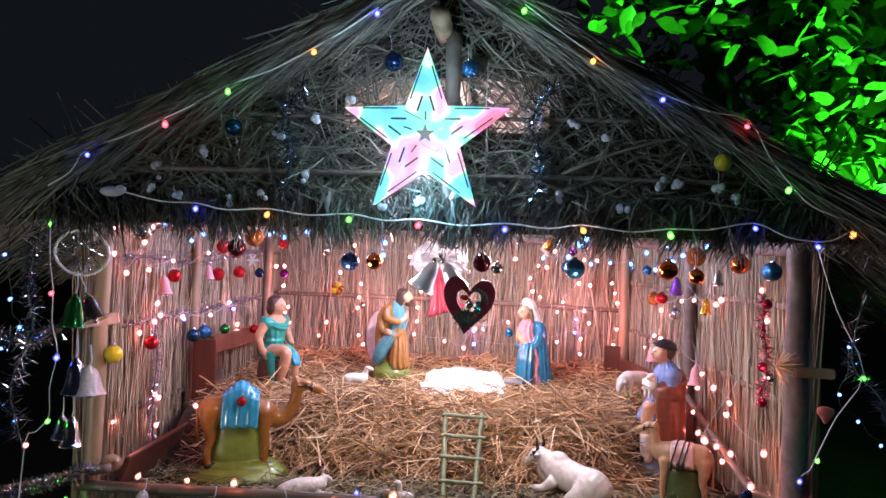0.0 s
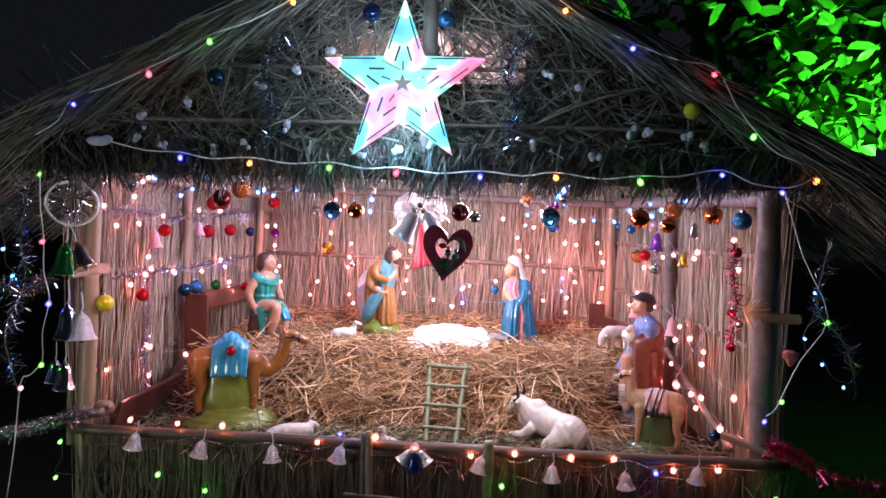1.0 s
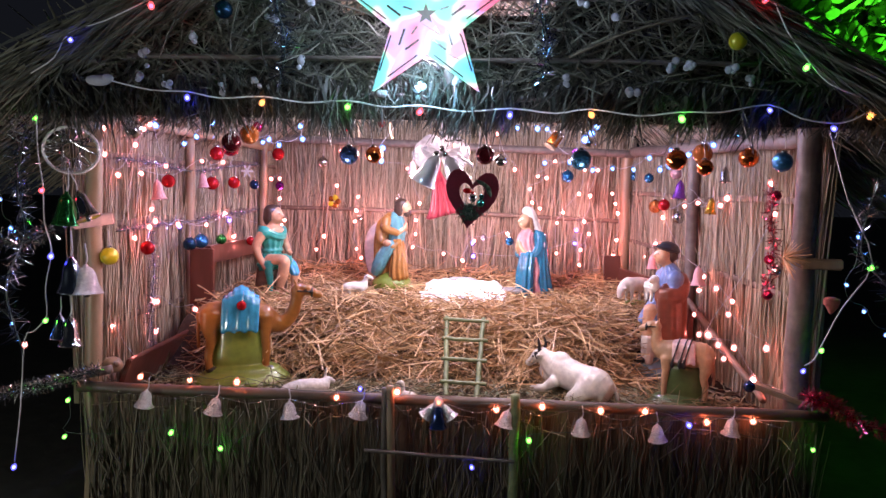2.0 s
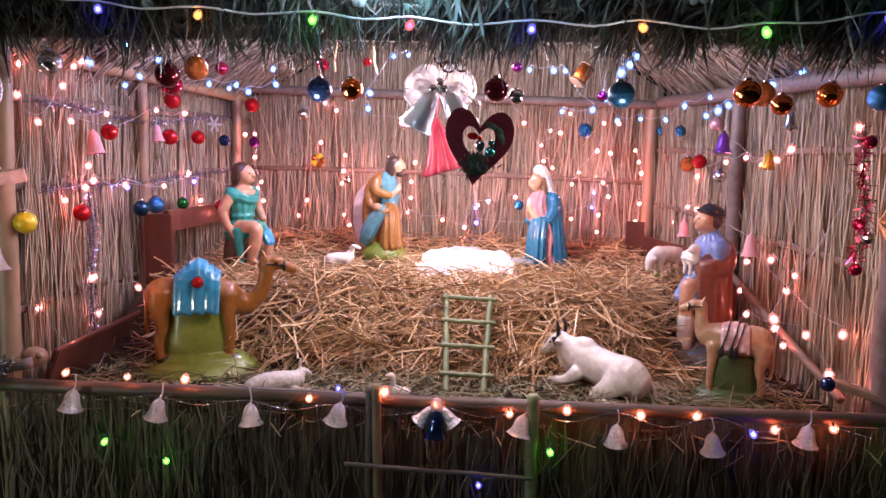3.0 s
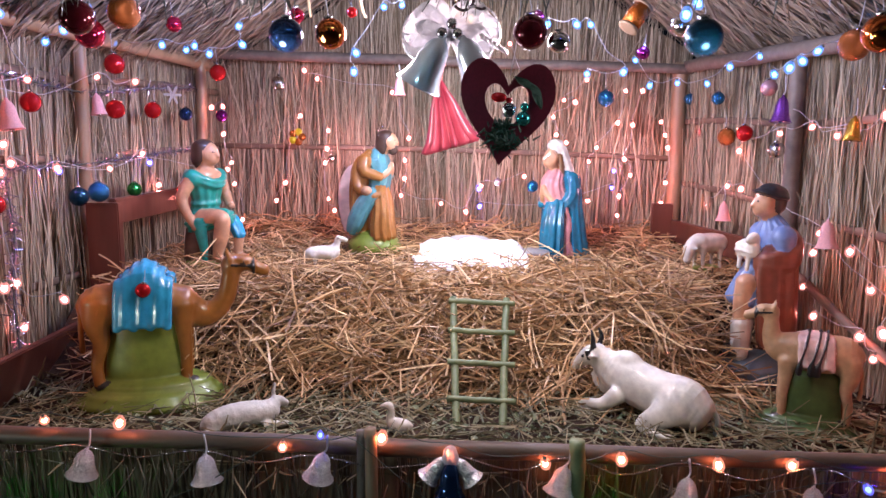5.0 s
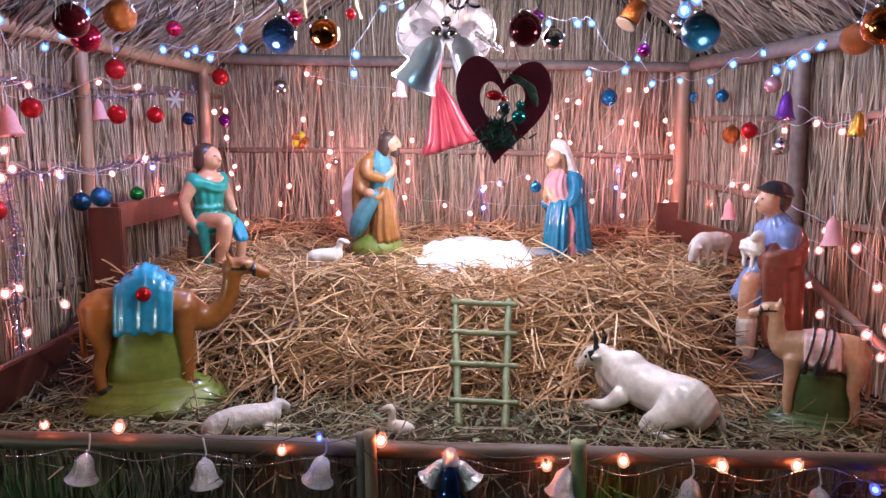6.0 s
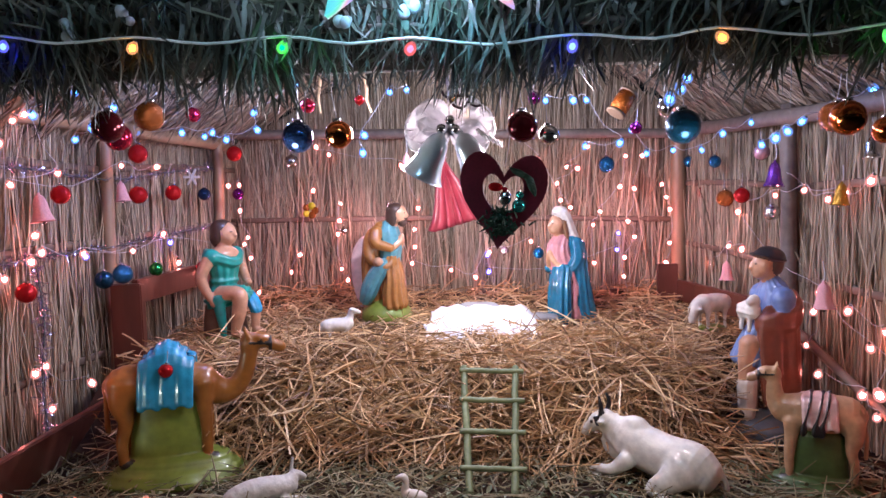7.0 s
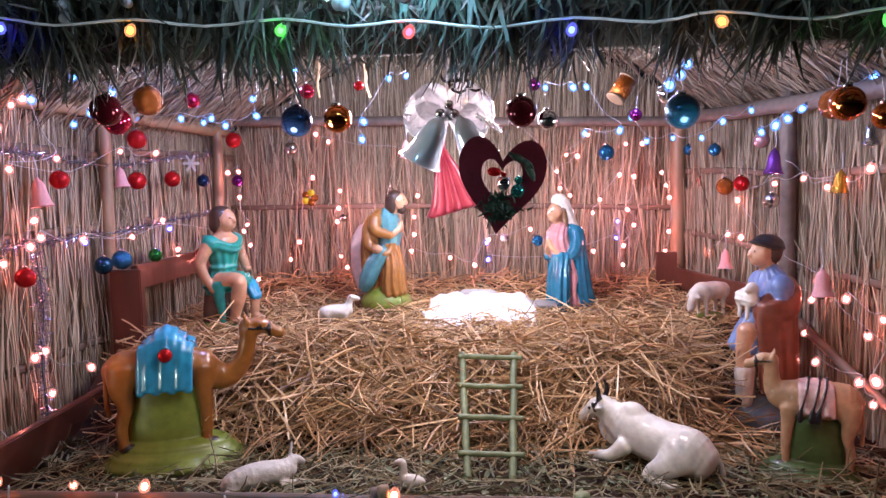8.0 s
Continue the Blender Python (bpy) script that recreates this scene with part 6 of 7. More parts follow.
# glowing bulbs added in place of glints reflected by the tinsel
fairy_string("tiny cool bulbs standing in for tinsel glints beside the hut", "cool", DARKWIRE, ((-1.685, 2.700, 1.418), (-1.668, 2.720, 1.245), (-1.613, 2.700, 1.140), (-1.80, 2.750, 1.110), (-1.690, 2.700, 1.055), (-1.73, 2.700, 0.890), (-1.62, 2.700, 0.775)))
fairy_string("tiny cool bulbs standing in for tinsel glints beside the post", "cool", DARKWIRE, ((1.46, 2.75, 1.20), (1.43, 2.75, 1.03), (1.50, 2.75, 0.94), (1.58, 2.75, 0.86)))
VIOLETTINSEL = surf("violet_silver_tinsel", (0.22, 0.18, 0.34), (0.72, 0.66, 0.85), 0.2, 0.8, island=True)
# red bauble hung on the camel's blanket
bauble((-0.907, 3.195, 0.789), 0.022, RED, "small dark red bauble hung on the camel")


# ---- star lantern ----
def star_points(r, q, turn=0.0):
    return [((r if i % 2 == 0 else q) * math.sin(math.pi * i / 5 + turn), (r if i % 2 == 0 else q) * math.cos(math.pi * i / 5 + turn)) for i in range(10)]


m = bpy.data.materials.new("star_lantern_plastic")
m.use_nodes = True
n, l = m.node_tree.nodes, m.node_tree.links
co, vo, mix = n.new("ShaderNodeTexCoord"), n.new("ShaderNodeTexNoise"), n.new("ShaderNodeValToRGB")
vo.inputs["Scale"].default_value, vo.inputs["Detail"].default_value = 8.0, 1.0
l.new(co.outputs["Object"], vo.inputs["Vector"])
l.new(vo.outputs[0], mix.inputs[0])
ramp = mix.color_ramp
ramp.elements[0].position, ramp.elements[0].color = 0.33, (0.06, 0.55, 1.0, 1)
ramp.elements[1].position, ramp.elements[1].color = 0.68, (1.0, 0.20, 0.36, 1)
for at, c in ((0.42, (0.12, 0.85, 0.80, 1)), (0.48, (0.16, 0.90, 0.52, 1)), (0.525, (0.85, 0.95, 0.92, 1)), (0.57, (1.0, 0.42, 0.58, 1)), (0.62, (0.50, 0.42, 1.0, 1))):
    ramp.elements.new(at).color = c
l.new(mix.outputs[0], n["Principled BSDF"].inputs["Emission Color"])
n["Principled BSDF"].inputs["Base Color"].default_value = (0.10, 0.10, 0.11, 1)
n["Principled BSDF"].inputs["Emission Strength"].default_value = 0.62
STARMAT = m
star = thing("star_lantern", "lit white plastic star lantern with rainbow lights", "star lantern", at=pose(-0.028, 2.42, 1.862, 0, -0.5, 0))
bm = bmesh.new()
out_f = [bm.verts.new((x, 0.0, z)) for x, z in star_points(0.287, 0.118)]
out_b = [bm.verts.new((x, 0.03, z)) for x, z in star_points(0.287, 0.118)]
mid = bm.verts.new((0, -0.012, 0))
midb = bm.verts.new((0, 0.035, 0))
for i in range(10):
    j = (i + 1) % 10
    bm.faces.new((mid, out_f[i], out_f[j]))
    bm.faces.new((midb, out_b[j], out_b[i]))
    bm.faces.new((out_f[i], out_b[i], out_b[j], out_f[j]))
part("star_body", bm, STARMAT, star, smooth=False)
for k in range(5):
    a = 2 * math.pi * k / 5
    for sg in (-1, 1):
        for (u0, w0), (u1, w1), wd in (((0.225, 0.016), (0.115, 0.052), 0.0035), ((0.125, 0.012), (0.075, 0.028), 0.005), ((0.075, 0.0), (0.045, 0.0), 0.004)):
            if w0 == 0 and sg > 0:
                continue
            bm = bmesh.new()
            p, q = Vector((sg * w0, 0, u0)), Vector((sg * w1, 0, u1))
            mid_p, ang = (p + q) / 2, math.atan2(q.x - p.x, q.z - p.z)
            depth = -0.004 - 0.012 * (1 - mid_p.length / 0.29)
            slab(bm, (wd * 1.3, 0.003, (q - p).length), pose(0, 0, 0, 0, math.degrees(a), 0) @ pose(mid_p.x, depth, mid_p.z, 0, math.degrees(ang), 0), 0.001)
            part("slot", bm, BLACK, star, "dark slot in the star", smooth=False)
bm = bmesh.new()
f = [bm.verts.new((x, -0.018, z)) for x, z in star_points(0.032, 0.013)]
g = [bm.verts.new((x, -0.010, z)) for x, z in star_points(0.032, 0.013)]
bm.faces.new(f), bm.faces.new(g[::-1])
for i in range(10):
    bm.faces.new((f[i], g[i], g[(i + 1) % 10], f[(i + 1) % 10]))
part("small_star", bm, GREYWOOD, star, "grey star at the middle", smooth=False)


# ---- heart ornament ----
def heart_point(a, s=1.0):
    x = 16 * math.copysign(abs(math.sin(a)) ** 2.3, math.sin(a))
    z = 13 * math.cos(a) - 5 * math.cos(2 * a) - 2 * math.cos(3 * a) - math.cos(4 * a)
    return x / 16 * 0.093 * s, (z + 2.5) / 14.5 * 0.103 * s


heart = thing("heart_ornament", "dark red velvet heart with a cut-out hung from the eave", "heart ornament", at=pose(0.115, 2.675, 1.288, 0, 6, 0))
bm = bmesh.new()
N = 48
lay = {}
for key, y in (("f", -0.007), ("b", 0.007)):
    lay["o" + key] = [bm.verts.new((heart_point(2 * math.pi * i / N)[0], y, heart_point(2 * math.pi * i / N)[1])) for i in range(N)]
    lay["i" + key] = [bm.verts.new((heart_point(2 * math.pi * i / N, 0.47)[0], y, heart_point(2 * math.pi * i / N, 0.47)[1] + 0.008)) for i in range(N)]
for i in range(N):
    j = (i + 1) % N
    for p, q in (("of", "if"), ("if", "ib"), ("ib", "ob"), ("ob", "of")):
        bm.faces.new((lay[p][i], lay[p][j], lay[q][j], lay[q][i]))
part("velvet_heart", bm, HEARTRED, heart, smooth=False)
k = 260
P = np.stack([np.random.normal(0, 0.014, k), np.random.uniform(-0.012, 0.0, k), np.random.uniform(-0.07, -0.018, k)], 1)
part("fir_sprig", strand_mesh("fir_sprig", P, np.random.normal(0, 1, (k, 3)) * (1, 0.4, 0.8), np.random.uniform(0.010, 0.026, k), np.full(k, 0.0026), np.zeros((k, 3)), FIR), None, heart, "dark green fir sprig")
part("glass_drop", ball(ball(bmesh.new(), (0.036, -0.014, -0.006), 0.015, 0, 14), (0.036, -0.014, 0.017), 0.009, 0, 12), glass("teal_glass", (0.04, 0.32, 0.30), 0.05, 0.8), heart, "small teal glass drop")
part("red_cap", ball(ball(bmesh.new(), (-0.016, -0.012, 0.030), (0.016, 0.008, 0.010), 0, 12), (0.004, -0.012, 0.026), 0.006, 0, 8), RED, heart, "small red and white cap")
for k, (x, z, lean) in enumerate(((0.050, 0.052, 48), (0.030, 0.062, 62), (0.058, 0.036, 30))):
    part("fir_leaf", tube(bmesh.new(), [(0, 0, -0.022, 0.002, 0.001), (0.002, -0.002, -0.006, 0.007, 0.002), (0, -0.001, 0.010, 0.006, 0.002), (0, 0, 0.024, 0.001, 0.001)], 8, 0, (1, 0, 0)), FIR, heart, "dark green fir leaf").matrix_basis = pose(x, -0.010, z, 0, -lean, 0)
part("grey_knob", ball(bmesh.new(), (0.006, -0.012, 0.008), (0.014, 0.01, 0.016), 0, 12), SILVER, heart)
part("thread", cable(bmesh.new(), [(0, 0, 0.075), (0.004, 0.0, 0.14), (0.0, 0.0, 0.29)], 0.0012), THREAD, heart)

# ---- bow with bells ----
bow = thing("bow_with_bells", "white organza bow with two large silver bells", "bow ornament", at=Matrix.Translation((0.0, 2.76, 1.448)))
for sx, lift, length, wide in ((-1, 0.006, 0.098, 0.052), (1, 0.010, 0.098, 0.052), (-1, 0.055, 0.066, 0.038), (1, 0.060, 0.066, 0.038), (-1, -0.03, 0.085, 0.040), (1, -0.03, 0.085, 0.040)):
    bm = bmesh.new()
    tip = Vector((sx * length, 0, lift))
    side = Vector((-lift, 0, sx * length)).normalized()
    rows = []
    for i in range(11):
        s = i / 10
        w = wide * (0.14 + 0.90 * math.sin(math.pi * 0.88 * s ** 0.85))
        row = []
        for j in range(9):
            v = (j - 4) / 4
            p = tip * s + side * (w * v) + Vector((0, -0.022 * math.sin(s * math.pi) + 0.011 * math.sin(9 * v + 4 * s) * (0.4 + s), 0.006 * math.sin(11 * v + sx)))
            row.append(bm.verts.new(p))
        rows.append(row)
    for a, b in zip(rows, rows[1:]):
        for j in range(8):
            bm.faces.new((a[j], a[j + 1], b[j + 1], b[j]))
    bmesh.ops.solidify(bm, geom=bm.faces[:], thickness=0.002)
    part("ribbon_loop", bm, LACE, bow)
    part("beaded_edge", cable(bmesh.new(), [tuple(tip * 0.40 + side * wide * 0.98), tuple(tip * 0.70 + side * wide * 1.0), tuple(tip * 0.94 + side * wide * 0.66), tuple(tip * 1.02 - side * wide * 0.1), tuple(tip * 0.92 - side * wide * 0.68)], 0.0026, 0, 6), GLITTER, bow, "beaded silver edge")
for x, z, tilt, h in ((-0.012, -0.004, 28, 0.112), (0.024, -0.004, -24, 0.108)):
    bm = lathe(bmesh.new(), [(0.36 * h, 0.02 * h), (0.46 * h, 0.0)] + [(r * h * 1.15, q * h) for r, q in BELL], 24, 0, Matrix.Translation((x, -0.032, z)) @ pose(0, 0, 0, 8, tilt, 0) @ Matrix.Translation((0, 0, -h)))
    part("bell", bm, BELLSILVER, bow, "large mirrored silver bell")
for x, z in ((-0.016, 0.002), (0.016, 0.0), (0.004, 0.02)):
    part("bead", ball(bmesh.new(), (x, -0.034, z), 0.012, 0, 14), SILVER, bow, "silver bead")
for turn in (0.0, math.pi):
    part("twisted_cord", cable(bmesh.new(), [(0.062 + 0.055 * k / 16, -0.045 + 0.0035 * math.cos(1.3 * k + turn), -0.004 - 0.034 * k / 16 + 0.0035 * math.sin(1.3 * k + turn)) for k in range(17)], 0.0028, 0, 6, 2), GLITTER, bow, "twisted silver cord")
part("thread", cable(bmesh.new(), [(0, 0, 0.0), (0.0, 0.0, 0.12), (0.01, 0.0, 0.20)], 0.0015), THREAD, bow)


def ornament(name, build, mats, m, label, category):
    bm = bmesh.new()
    build(bm)
    ob = new(name, link_bm(name, bm, mats))
    ob.matrix_basis = m
    return tagged(ob, label, category)


# ---- pink doll behind the bow: one plain mesh ----
def doll(b):
    lathe(b, [(0.072, -0.102), (0.084, -0.092), (0.066, -0.065), (0.050, -0.02), (0.036, 0.03), (0.020, 0.07), (0.010, 0.10)], 112, 0, pose(0, 0, 0, 0, -14, 0), 0.30, 14)
    tube(b, [(-0.022, 0, 0.10, 0.010, 0.010), (-0.018, 0, 0.115, 0.006, 0.006), (0.0, 0, 0.30, 0.0012, 0.0012)], 10, 1)


ornament("angel_doll", doll, [PINKSATIN, PINKSATIN], Matrix.Translation((-0.050, 3.40, 1.305)) @ Matrix.Diagonal((0.86, 0.80, 1.0, 1)), "doll in pleated pink satin skirt hung inside", "doll")


# ---- triple bell on the sill ----
trio = thing("triple_bell_ornament", "dark blue bell between two silver glitter bells", "bell ornament", at=Matrix.Translation((0.015, 2.735, 0.500)))
for x, z, tilt, h, mt in ((-0.035, -0.005, 38, 0.066, GLITTER), (0.036, -0.008, -38, 0.066, GLITTER), (0.0, -0.012, 0, 0.085, NAVY)):
    bm = lathe(bmesh.new(), [(r * h * 1.05, q * h) for r, q in BELL], 20, 0, pose(x * 0.3, -0.012 if mt is NAVY else 0, 0.035 + z * 0.3, 0, tilt, 0) @ Matrix.Translation((0, 0, -h)))
    part("bell", bm, mt, trio)
part("lamp_cap", lathe(bmesh.new(), [(0.016, 0.015), (0.02, 0.03), (0.012, 0.055), (0.003, 0.06)], 12), LACE, trio, "clear frosted lamp cap")

# ---- garlands ----


def bead_chain(points, label):
    chain = thing("bead_garland", label, "bead garland")
    bm = bmesh.new()
    path = smooth_path([p for p in points], 26)
    for p in path:
        ball(bm, p, 0.0024, 0, 5)
    tagged(part("beading", bm, SILVER, chain), kind="stuff")


sill = [-1.30, -1.02, -0.87, -0.72, -0.57, -0.43, -0.30, -0.15, 0.015]
bead_chain([(x, 2.755, 0.515 if i % 2 == 0 else 0.492) for i, x in enumerate(sill)], "silver bead chain looped along the sill beam")
bead_chain([(x, 2.755, 0.535 if i % 2 == 0 else 0.500) for i, x in enumerate((0.015, 0.16, 0.28, 0.40, 0.54, 0.68, 0.82, 0.95, 1.09, 1.25))], "silver bead chain looped along the sill beam")


def tinsel(points, r, count, material, label):
    ob = thing("tinsel_garland", label, "tinsel")
    path = smooth_path(points, 12)
    pick = np.random.randint(0, len(path) - 1, count)
    t = np.random.random(count)[:, None]
    P = path[pick] * (1 - t) + path[pick + 1] * t
    k = count
    tagged(part("tinsel_sheen", strand_mesh("tinsel", P, np.random.normal(0, 1, (k, 3)), np.random.uniform(0.4, 1.0, k) * r, np.full(k, 0.0014), np.random.normal(0, 0.006, (k, 3)), material, 0.9), None, ob), kind="stuff")
    part("core_wire", cable(bmesh.new(), [tuple(p) for p in points], 0.003), DARKWIRE, ob)
    return ob


TINSEL = surf("silver_tinsel", (0.5, 0.5, 0.55), (0.85, 0.87, 0.9), 0.12, 1.0, island=True)
BLUETINSEL = surf("blue_silver_tinsel", (0.10, 0.16, 0.35), (0.7, 0.8, 0.9), 0.15, 1.0, island=True)
REDTINSEL = surf("red_tinsel", (0.45, 0.02, 0.08), (0.8, 0.1, 0.2), 0.15, 0.9, island=True)
tinsel([(-1.95, 2.50, 0.46), (-1.64, 2.60, 0.515), (-1.48, 2.66, 0.55), (-1.31, 2.76, 0.595)], 0.045, 900, TINSEL, "silver tinsel wound round a jutting pole")
pole("side_pole", (-1.98, 2.50, 0.45), (-1.28, 2.80, 0.585), 0.018, 0.018, GREYWOOD, frame_hut)
tinsel([(1.33, 2.76, 0.62), (1.40, 2.74, 0.60), (1.55, 2.70, 0.53), (1.80, 2.70, 0.50)], 0.05, 700, REDTINSEL, "red tinsel trailing from the sill end")
tinsel([(-1.52, 2.66, 1.52), (-1.56, 2.66, 1.30), (-1.52, 2.64, 1.12), (-1.60, 2.64, 0.92), (-1.56, 2.66, 0.70)], 0.075, 420, BLUETINSEL, "blue silver tinsel hanging beside the hut")
tinsel([(-1.75, 2.7, 1.12), (-1.58, 2.68, 1.08), (-1.42, 2.66, 1.14)], 0.06, 260, TINSEL, "silver tinsel hanging beside the hut")
tinsel([(1.50, 2.72, 1.40), (1.46, 2.72, 1.15), (1.56, 2.72, 1.02), (1.62, 2.74, 0.85)], 0.06, 240, BLUETINSEL, "blue silver tinsel hanging beside the post")
tinsel([(-1.395, 3.05, 1.42), (-1.41, 3.40, 1.41), (-1.43, 3.87, 1.385), (-1.40, 4.30, 1.425), (-1.36, 4.70, 1.455)], 0.028, 520, VIOLETTINSEL, "thin violet silver tinsel along the wall batten")
tinsel([(-1.395, 3.05, 1.11), (-1.41, 3.38, 1.125), (-1.43, 3.87, 1.12), (-1.40, 4.30, 1.145), (-1.36, 4.68, 1.165)], 0.028, 520, VIOLETTINSEL, "thin violet silver tinsel along the wall batten")
tinsel([(-1.385, 3.32, 1.12), (-1.375, 3.33, 0.92), (-1.38, 3.31, 0.74), (-1.365, 3.30, 0.56)], 0.034, 300, VIOLETTINSEL, "violet silver tinsel hanging down the reed wall")
for x in (-0.50, 0.33):
    tinsel([(x, 2.44, 1.66), (x + 0.02, 2.43, 1.78), (x - 0.01, 2.43, 1.92), (x + 0.06, 2.43, 2.03)], 0.06, 260, BLUETINSEL, "blue silver tinsel hung beside the star")
tinsel([(1.205, 2.86, 1.38), (1.20, 2.84, 1.25), (1.215, 2.84, 1.12), (1.20, 2.84, 0.98)], 0.035, 320, REDTINSEL, "red tinsel with beads down the post")
for z in (1.33, 1.10, 1.06, 0.97):
    bauble((1.205 + random.uniform(-0.02, 0.02), 2.825, z), 0.018, PINKRED if z != 1.06 else SILVER, "small ornament ball on the red tinsel")

# ---- ornaments by the front posts ----
wheel = thing("wheel_ornament", "round silver filigree disc ornament by the post", "disc ornament", at=pose(-1.374, 2.70, 1.431, 6, 0, 10))
bm = bmesh.new()
tube(bm, [(0.10 * math.cos(a * math.pi / 8), 0, 0.086 * math.sin(a * math.pi / 8), 0.006, 0.006) for a in range(17)], 8, 0, (0, 1, 0), 3)
part("rim", bm, GLITTER, wheel)
for i in range(22):
    a = random.uniform(0, 6.28)
    b = a + random.uniform(0.6, 2.6)
    part("scroll", cable(bmesh.new(), [(0.095 * math.cos(a), random.uniform(-0.006, 0.006), 0.08 * math.sin(a)), (0.03 * math.cos((a + b) / 2), 0, 0.03 * math.sin((a + b) / 2)), (0.09 * math.cos(b), 0, 0.078 * math.sin(b))], 0.003, 0, 5, 5), SILVER, wheel)
for where, h, mt, tilt in (((-1.270, 2.60, 1.235), 0.11, SILVER, -25), ((-1.335, 2.60, 1.22), 0.12, GREEN, 4), ((-1.305, 2.58, 0.985), 0.13, BLUESILVER, 2), ((-1.262, 2.60, 0.965), 0.12, GLITTER, -5), ((-1.365, 2.60, 0.79), 0.09, BLUESILVER, 3), ((-1.325, 2.60, 0.775), 0.11, SILVER, 0)):
    bell(where, h, mt, "tall foil bell ornament hanging by the post", tilt)
plate = thing("wooden_slip", "short pale wooden slip tied to the post", "wood slip")
part("slip", slab(bmesh.new(), (0.16, 0.012, 0.045), pose(-1.345, 2.79, 1.166, 0, -10, 12), 0.006), PINKWHITE, plate, smooth=False)
plate = thing("wooden_slip", "short pale wooden slip nailed to the dark post", "wood slip")
part("slip", slab(bmesh.new(), (0.14, 0.012, 0.04), pose(1.365, 2.79, 1.092, 0, 0, -8), 0.006), BAMBOO, plate, smooth=False)
plate = thing("sill_board", "pale board end lying on the sill", "board")
part("plank", slab(bmesh.new(), (0.20, 0.05, 0.02), pose(1.28, 2.86, 0.595, 0, 14, -20), 0.004), BAMBOO, plate, smooth=False)
ornament("coconut_shell", lambda b: ball(ball(b, (0, 0, 0), (0.042, 0.035, 0.034), 0, 16), (0.03, -0.02, 0.01), (0.014, 0.012, 0.012), 0, 10), [BAMBOO], Matrix.Translation((-1.325, 2.88, 0.58)), "pale brown round shell on the sill corner", "shell")
ornament("felt_heart", lambda b: tube(b, [(0, 0, -0.03, 0.004, 0.004), (0.004, 0, 0.0, 0.012, 0.026), (0, 0, 0.02, 0.012, 0.028), (0, 0, 0.03, 0.006, 0.014)], 12, 0), [paint("dull_pink_felt", (0.45, 0.12, 0.10), 0.8, 0.0)], Matrix.Translation((1.383, 2.74, 0.953)), "small dull pink felt heart by the post", "heart ornament")

flower = thing("straw_flower", "fan of dry straw lit by bulbs on the post", "straw ornament")
k = 60
ang = np.random.uniform(-1.5, 1.5, k)
part("straw_fan", strand_mesh("straw_fan", np.tile((1.225, 2.78, 1.113), (k, 1)), np.stack([np.cos(ang), np.random.normal(-0.3, 0.2, k), np.sin(ang) * 0.8], 1), np.random.uniform(0.04, 0.10, k), np.full(k, 0.0022), np.zeros((k, 3)), STRAW), None, flower)

for where, r, mt, text in (((0.268, 4.30, 1.035), 0.024, BLUE, "glittery blue bauble beside the kneeling lady"), ((-0.719, 4.85, 1.118), 0.02, SILVER, "small dark silver capsule ornament on the back wall"), ((0.12, 4.30, 1.05), 0.017, PINKPEARL, "small pink bauble before the back wall")):
    bauble(where, r, mt, text)
for x, y, z, h, lean in ((-0.357, 3.0, 1.56, 0.075, 2), (-0.229, 3.0, 1.555, 0.07, -8)):
    strip = thing("dry_strip", "pale dry palm strip hanging from the roof", "palm strip", "hanging palm strips", at=pose(x, y, z, 0, lean, 15))
    part("blade", tube(bmesh.new(), [(0, 0, h / 2 + 0.12, 0.003, 0.0015), (0.002, 0, h / 2, 0.0045, 0.002), (-0.002, 0.003, 0, 0.004, 0.002), (0.004, 0, -h / 2, 0.003, 0.001)], 8, 0, (1, 0, 0)), PALM, strip)
snow = thing("snowflake_ornament", "white snowflake ornament hung by the reed wall", "snowflake", at=pose(-1.30, 4.33, 1.402, 0, 0, 50))
for i in range(3):
    part("arm", slab(bmesh.new(), (0.085, 0.006, 0.011), pose(0, 0, 0, 0, 60 * i, 0), 0.003), LACE, snow, smooth=False)
flower = thing("yellow_flower", "yellow orange fabric flower on the back wall", "flower", at=Matrix.Translation((-0.90, 4.87, 1.226)))
for i in range(5):
    a = 2 * math.pi * i / 5
    part("petal", ball(bmesh.new(), (0.026 * math.cos(a), 0, 0.026 * math.sin(a)), (0.02, 0.012, 0.02), 0, 10), YELLOW if i % 2 else AMBER, flower)
latch = thing("twig_loop", "dark twisted twig loop hung above the white bow", "twig ornament", at=Matrix.Translation((0.026, 2.735, 1.512)))
part("loop", cable(bmesh.new(), [(0.022 * math.cos(a), 0, 0.013 * math.sin(a) + 0.004 * math.cos(2 * a)) for a in np.linspace(0, 2 * math.pi, 10)], 0.0032, 0, 7), BARK, latch)
part("tail", cable(bmesh.new(), [(0.018, 0, -0.006), (0.034, 0, -0.014), (0.045, 0.004, -0.012)], 0.003, 0, 7), BARK, latch)
part("tail", cable(bmesh.new(), [(-0.02, 0, 0.004), (-0.034, 0, 0.010), (-0.04, 0.004, 0.022)], 0.003, 0, 7), BARK, latch)
part("thread", cable(bmesh.new(), [(0, 0, 0.013), (0.002, 0, 0.05), (0, 0, 0.085)], 0.0012), THREAD, latch)
lantern = thing("gold_lantern_ornament", "small gold foil lantern hung behind the white bow", "lantern ornament", at=Matrix.Translation((0.018, 2.80, 1.497)))
part("lantern_body", lathe(bmesh.new(), [(0.014, -0.03), (0.024, -0.022), (0.026, 0.0), (0.023, 0.020), (0.010, 0.028)], 8), GOLD, lantern)
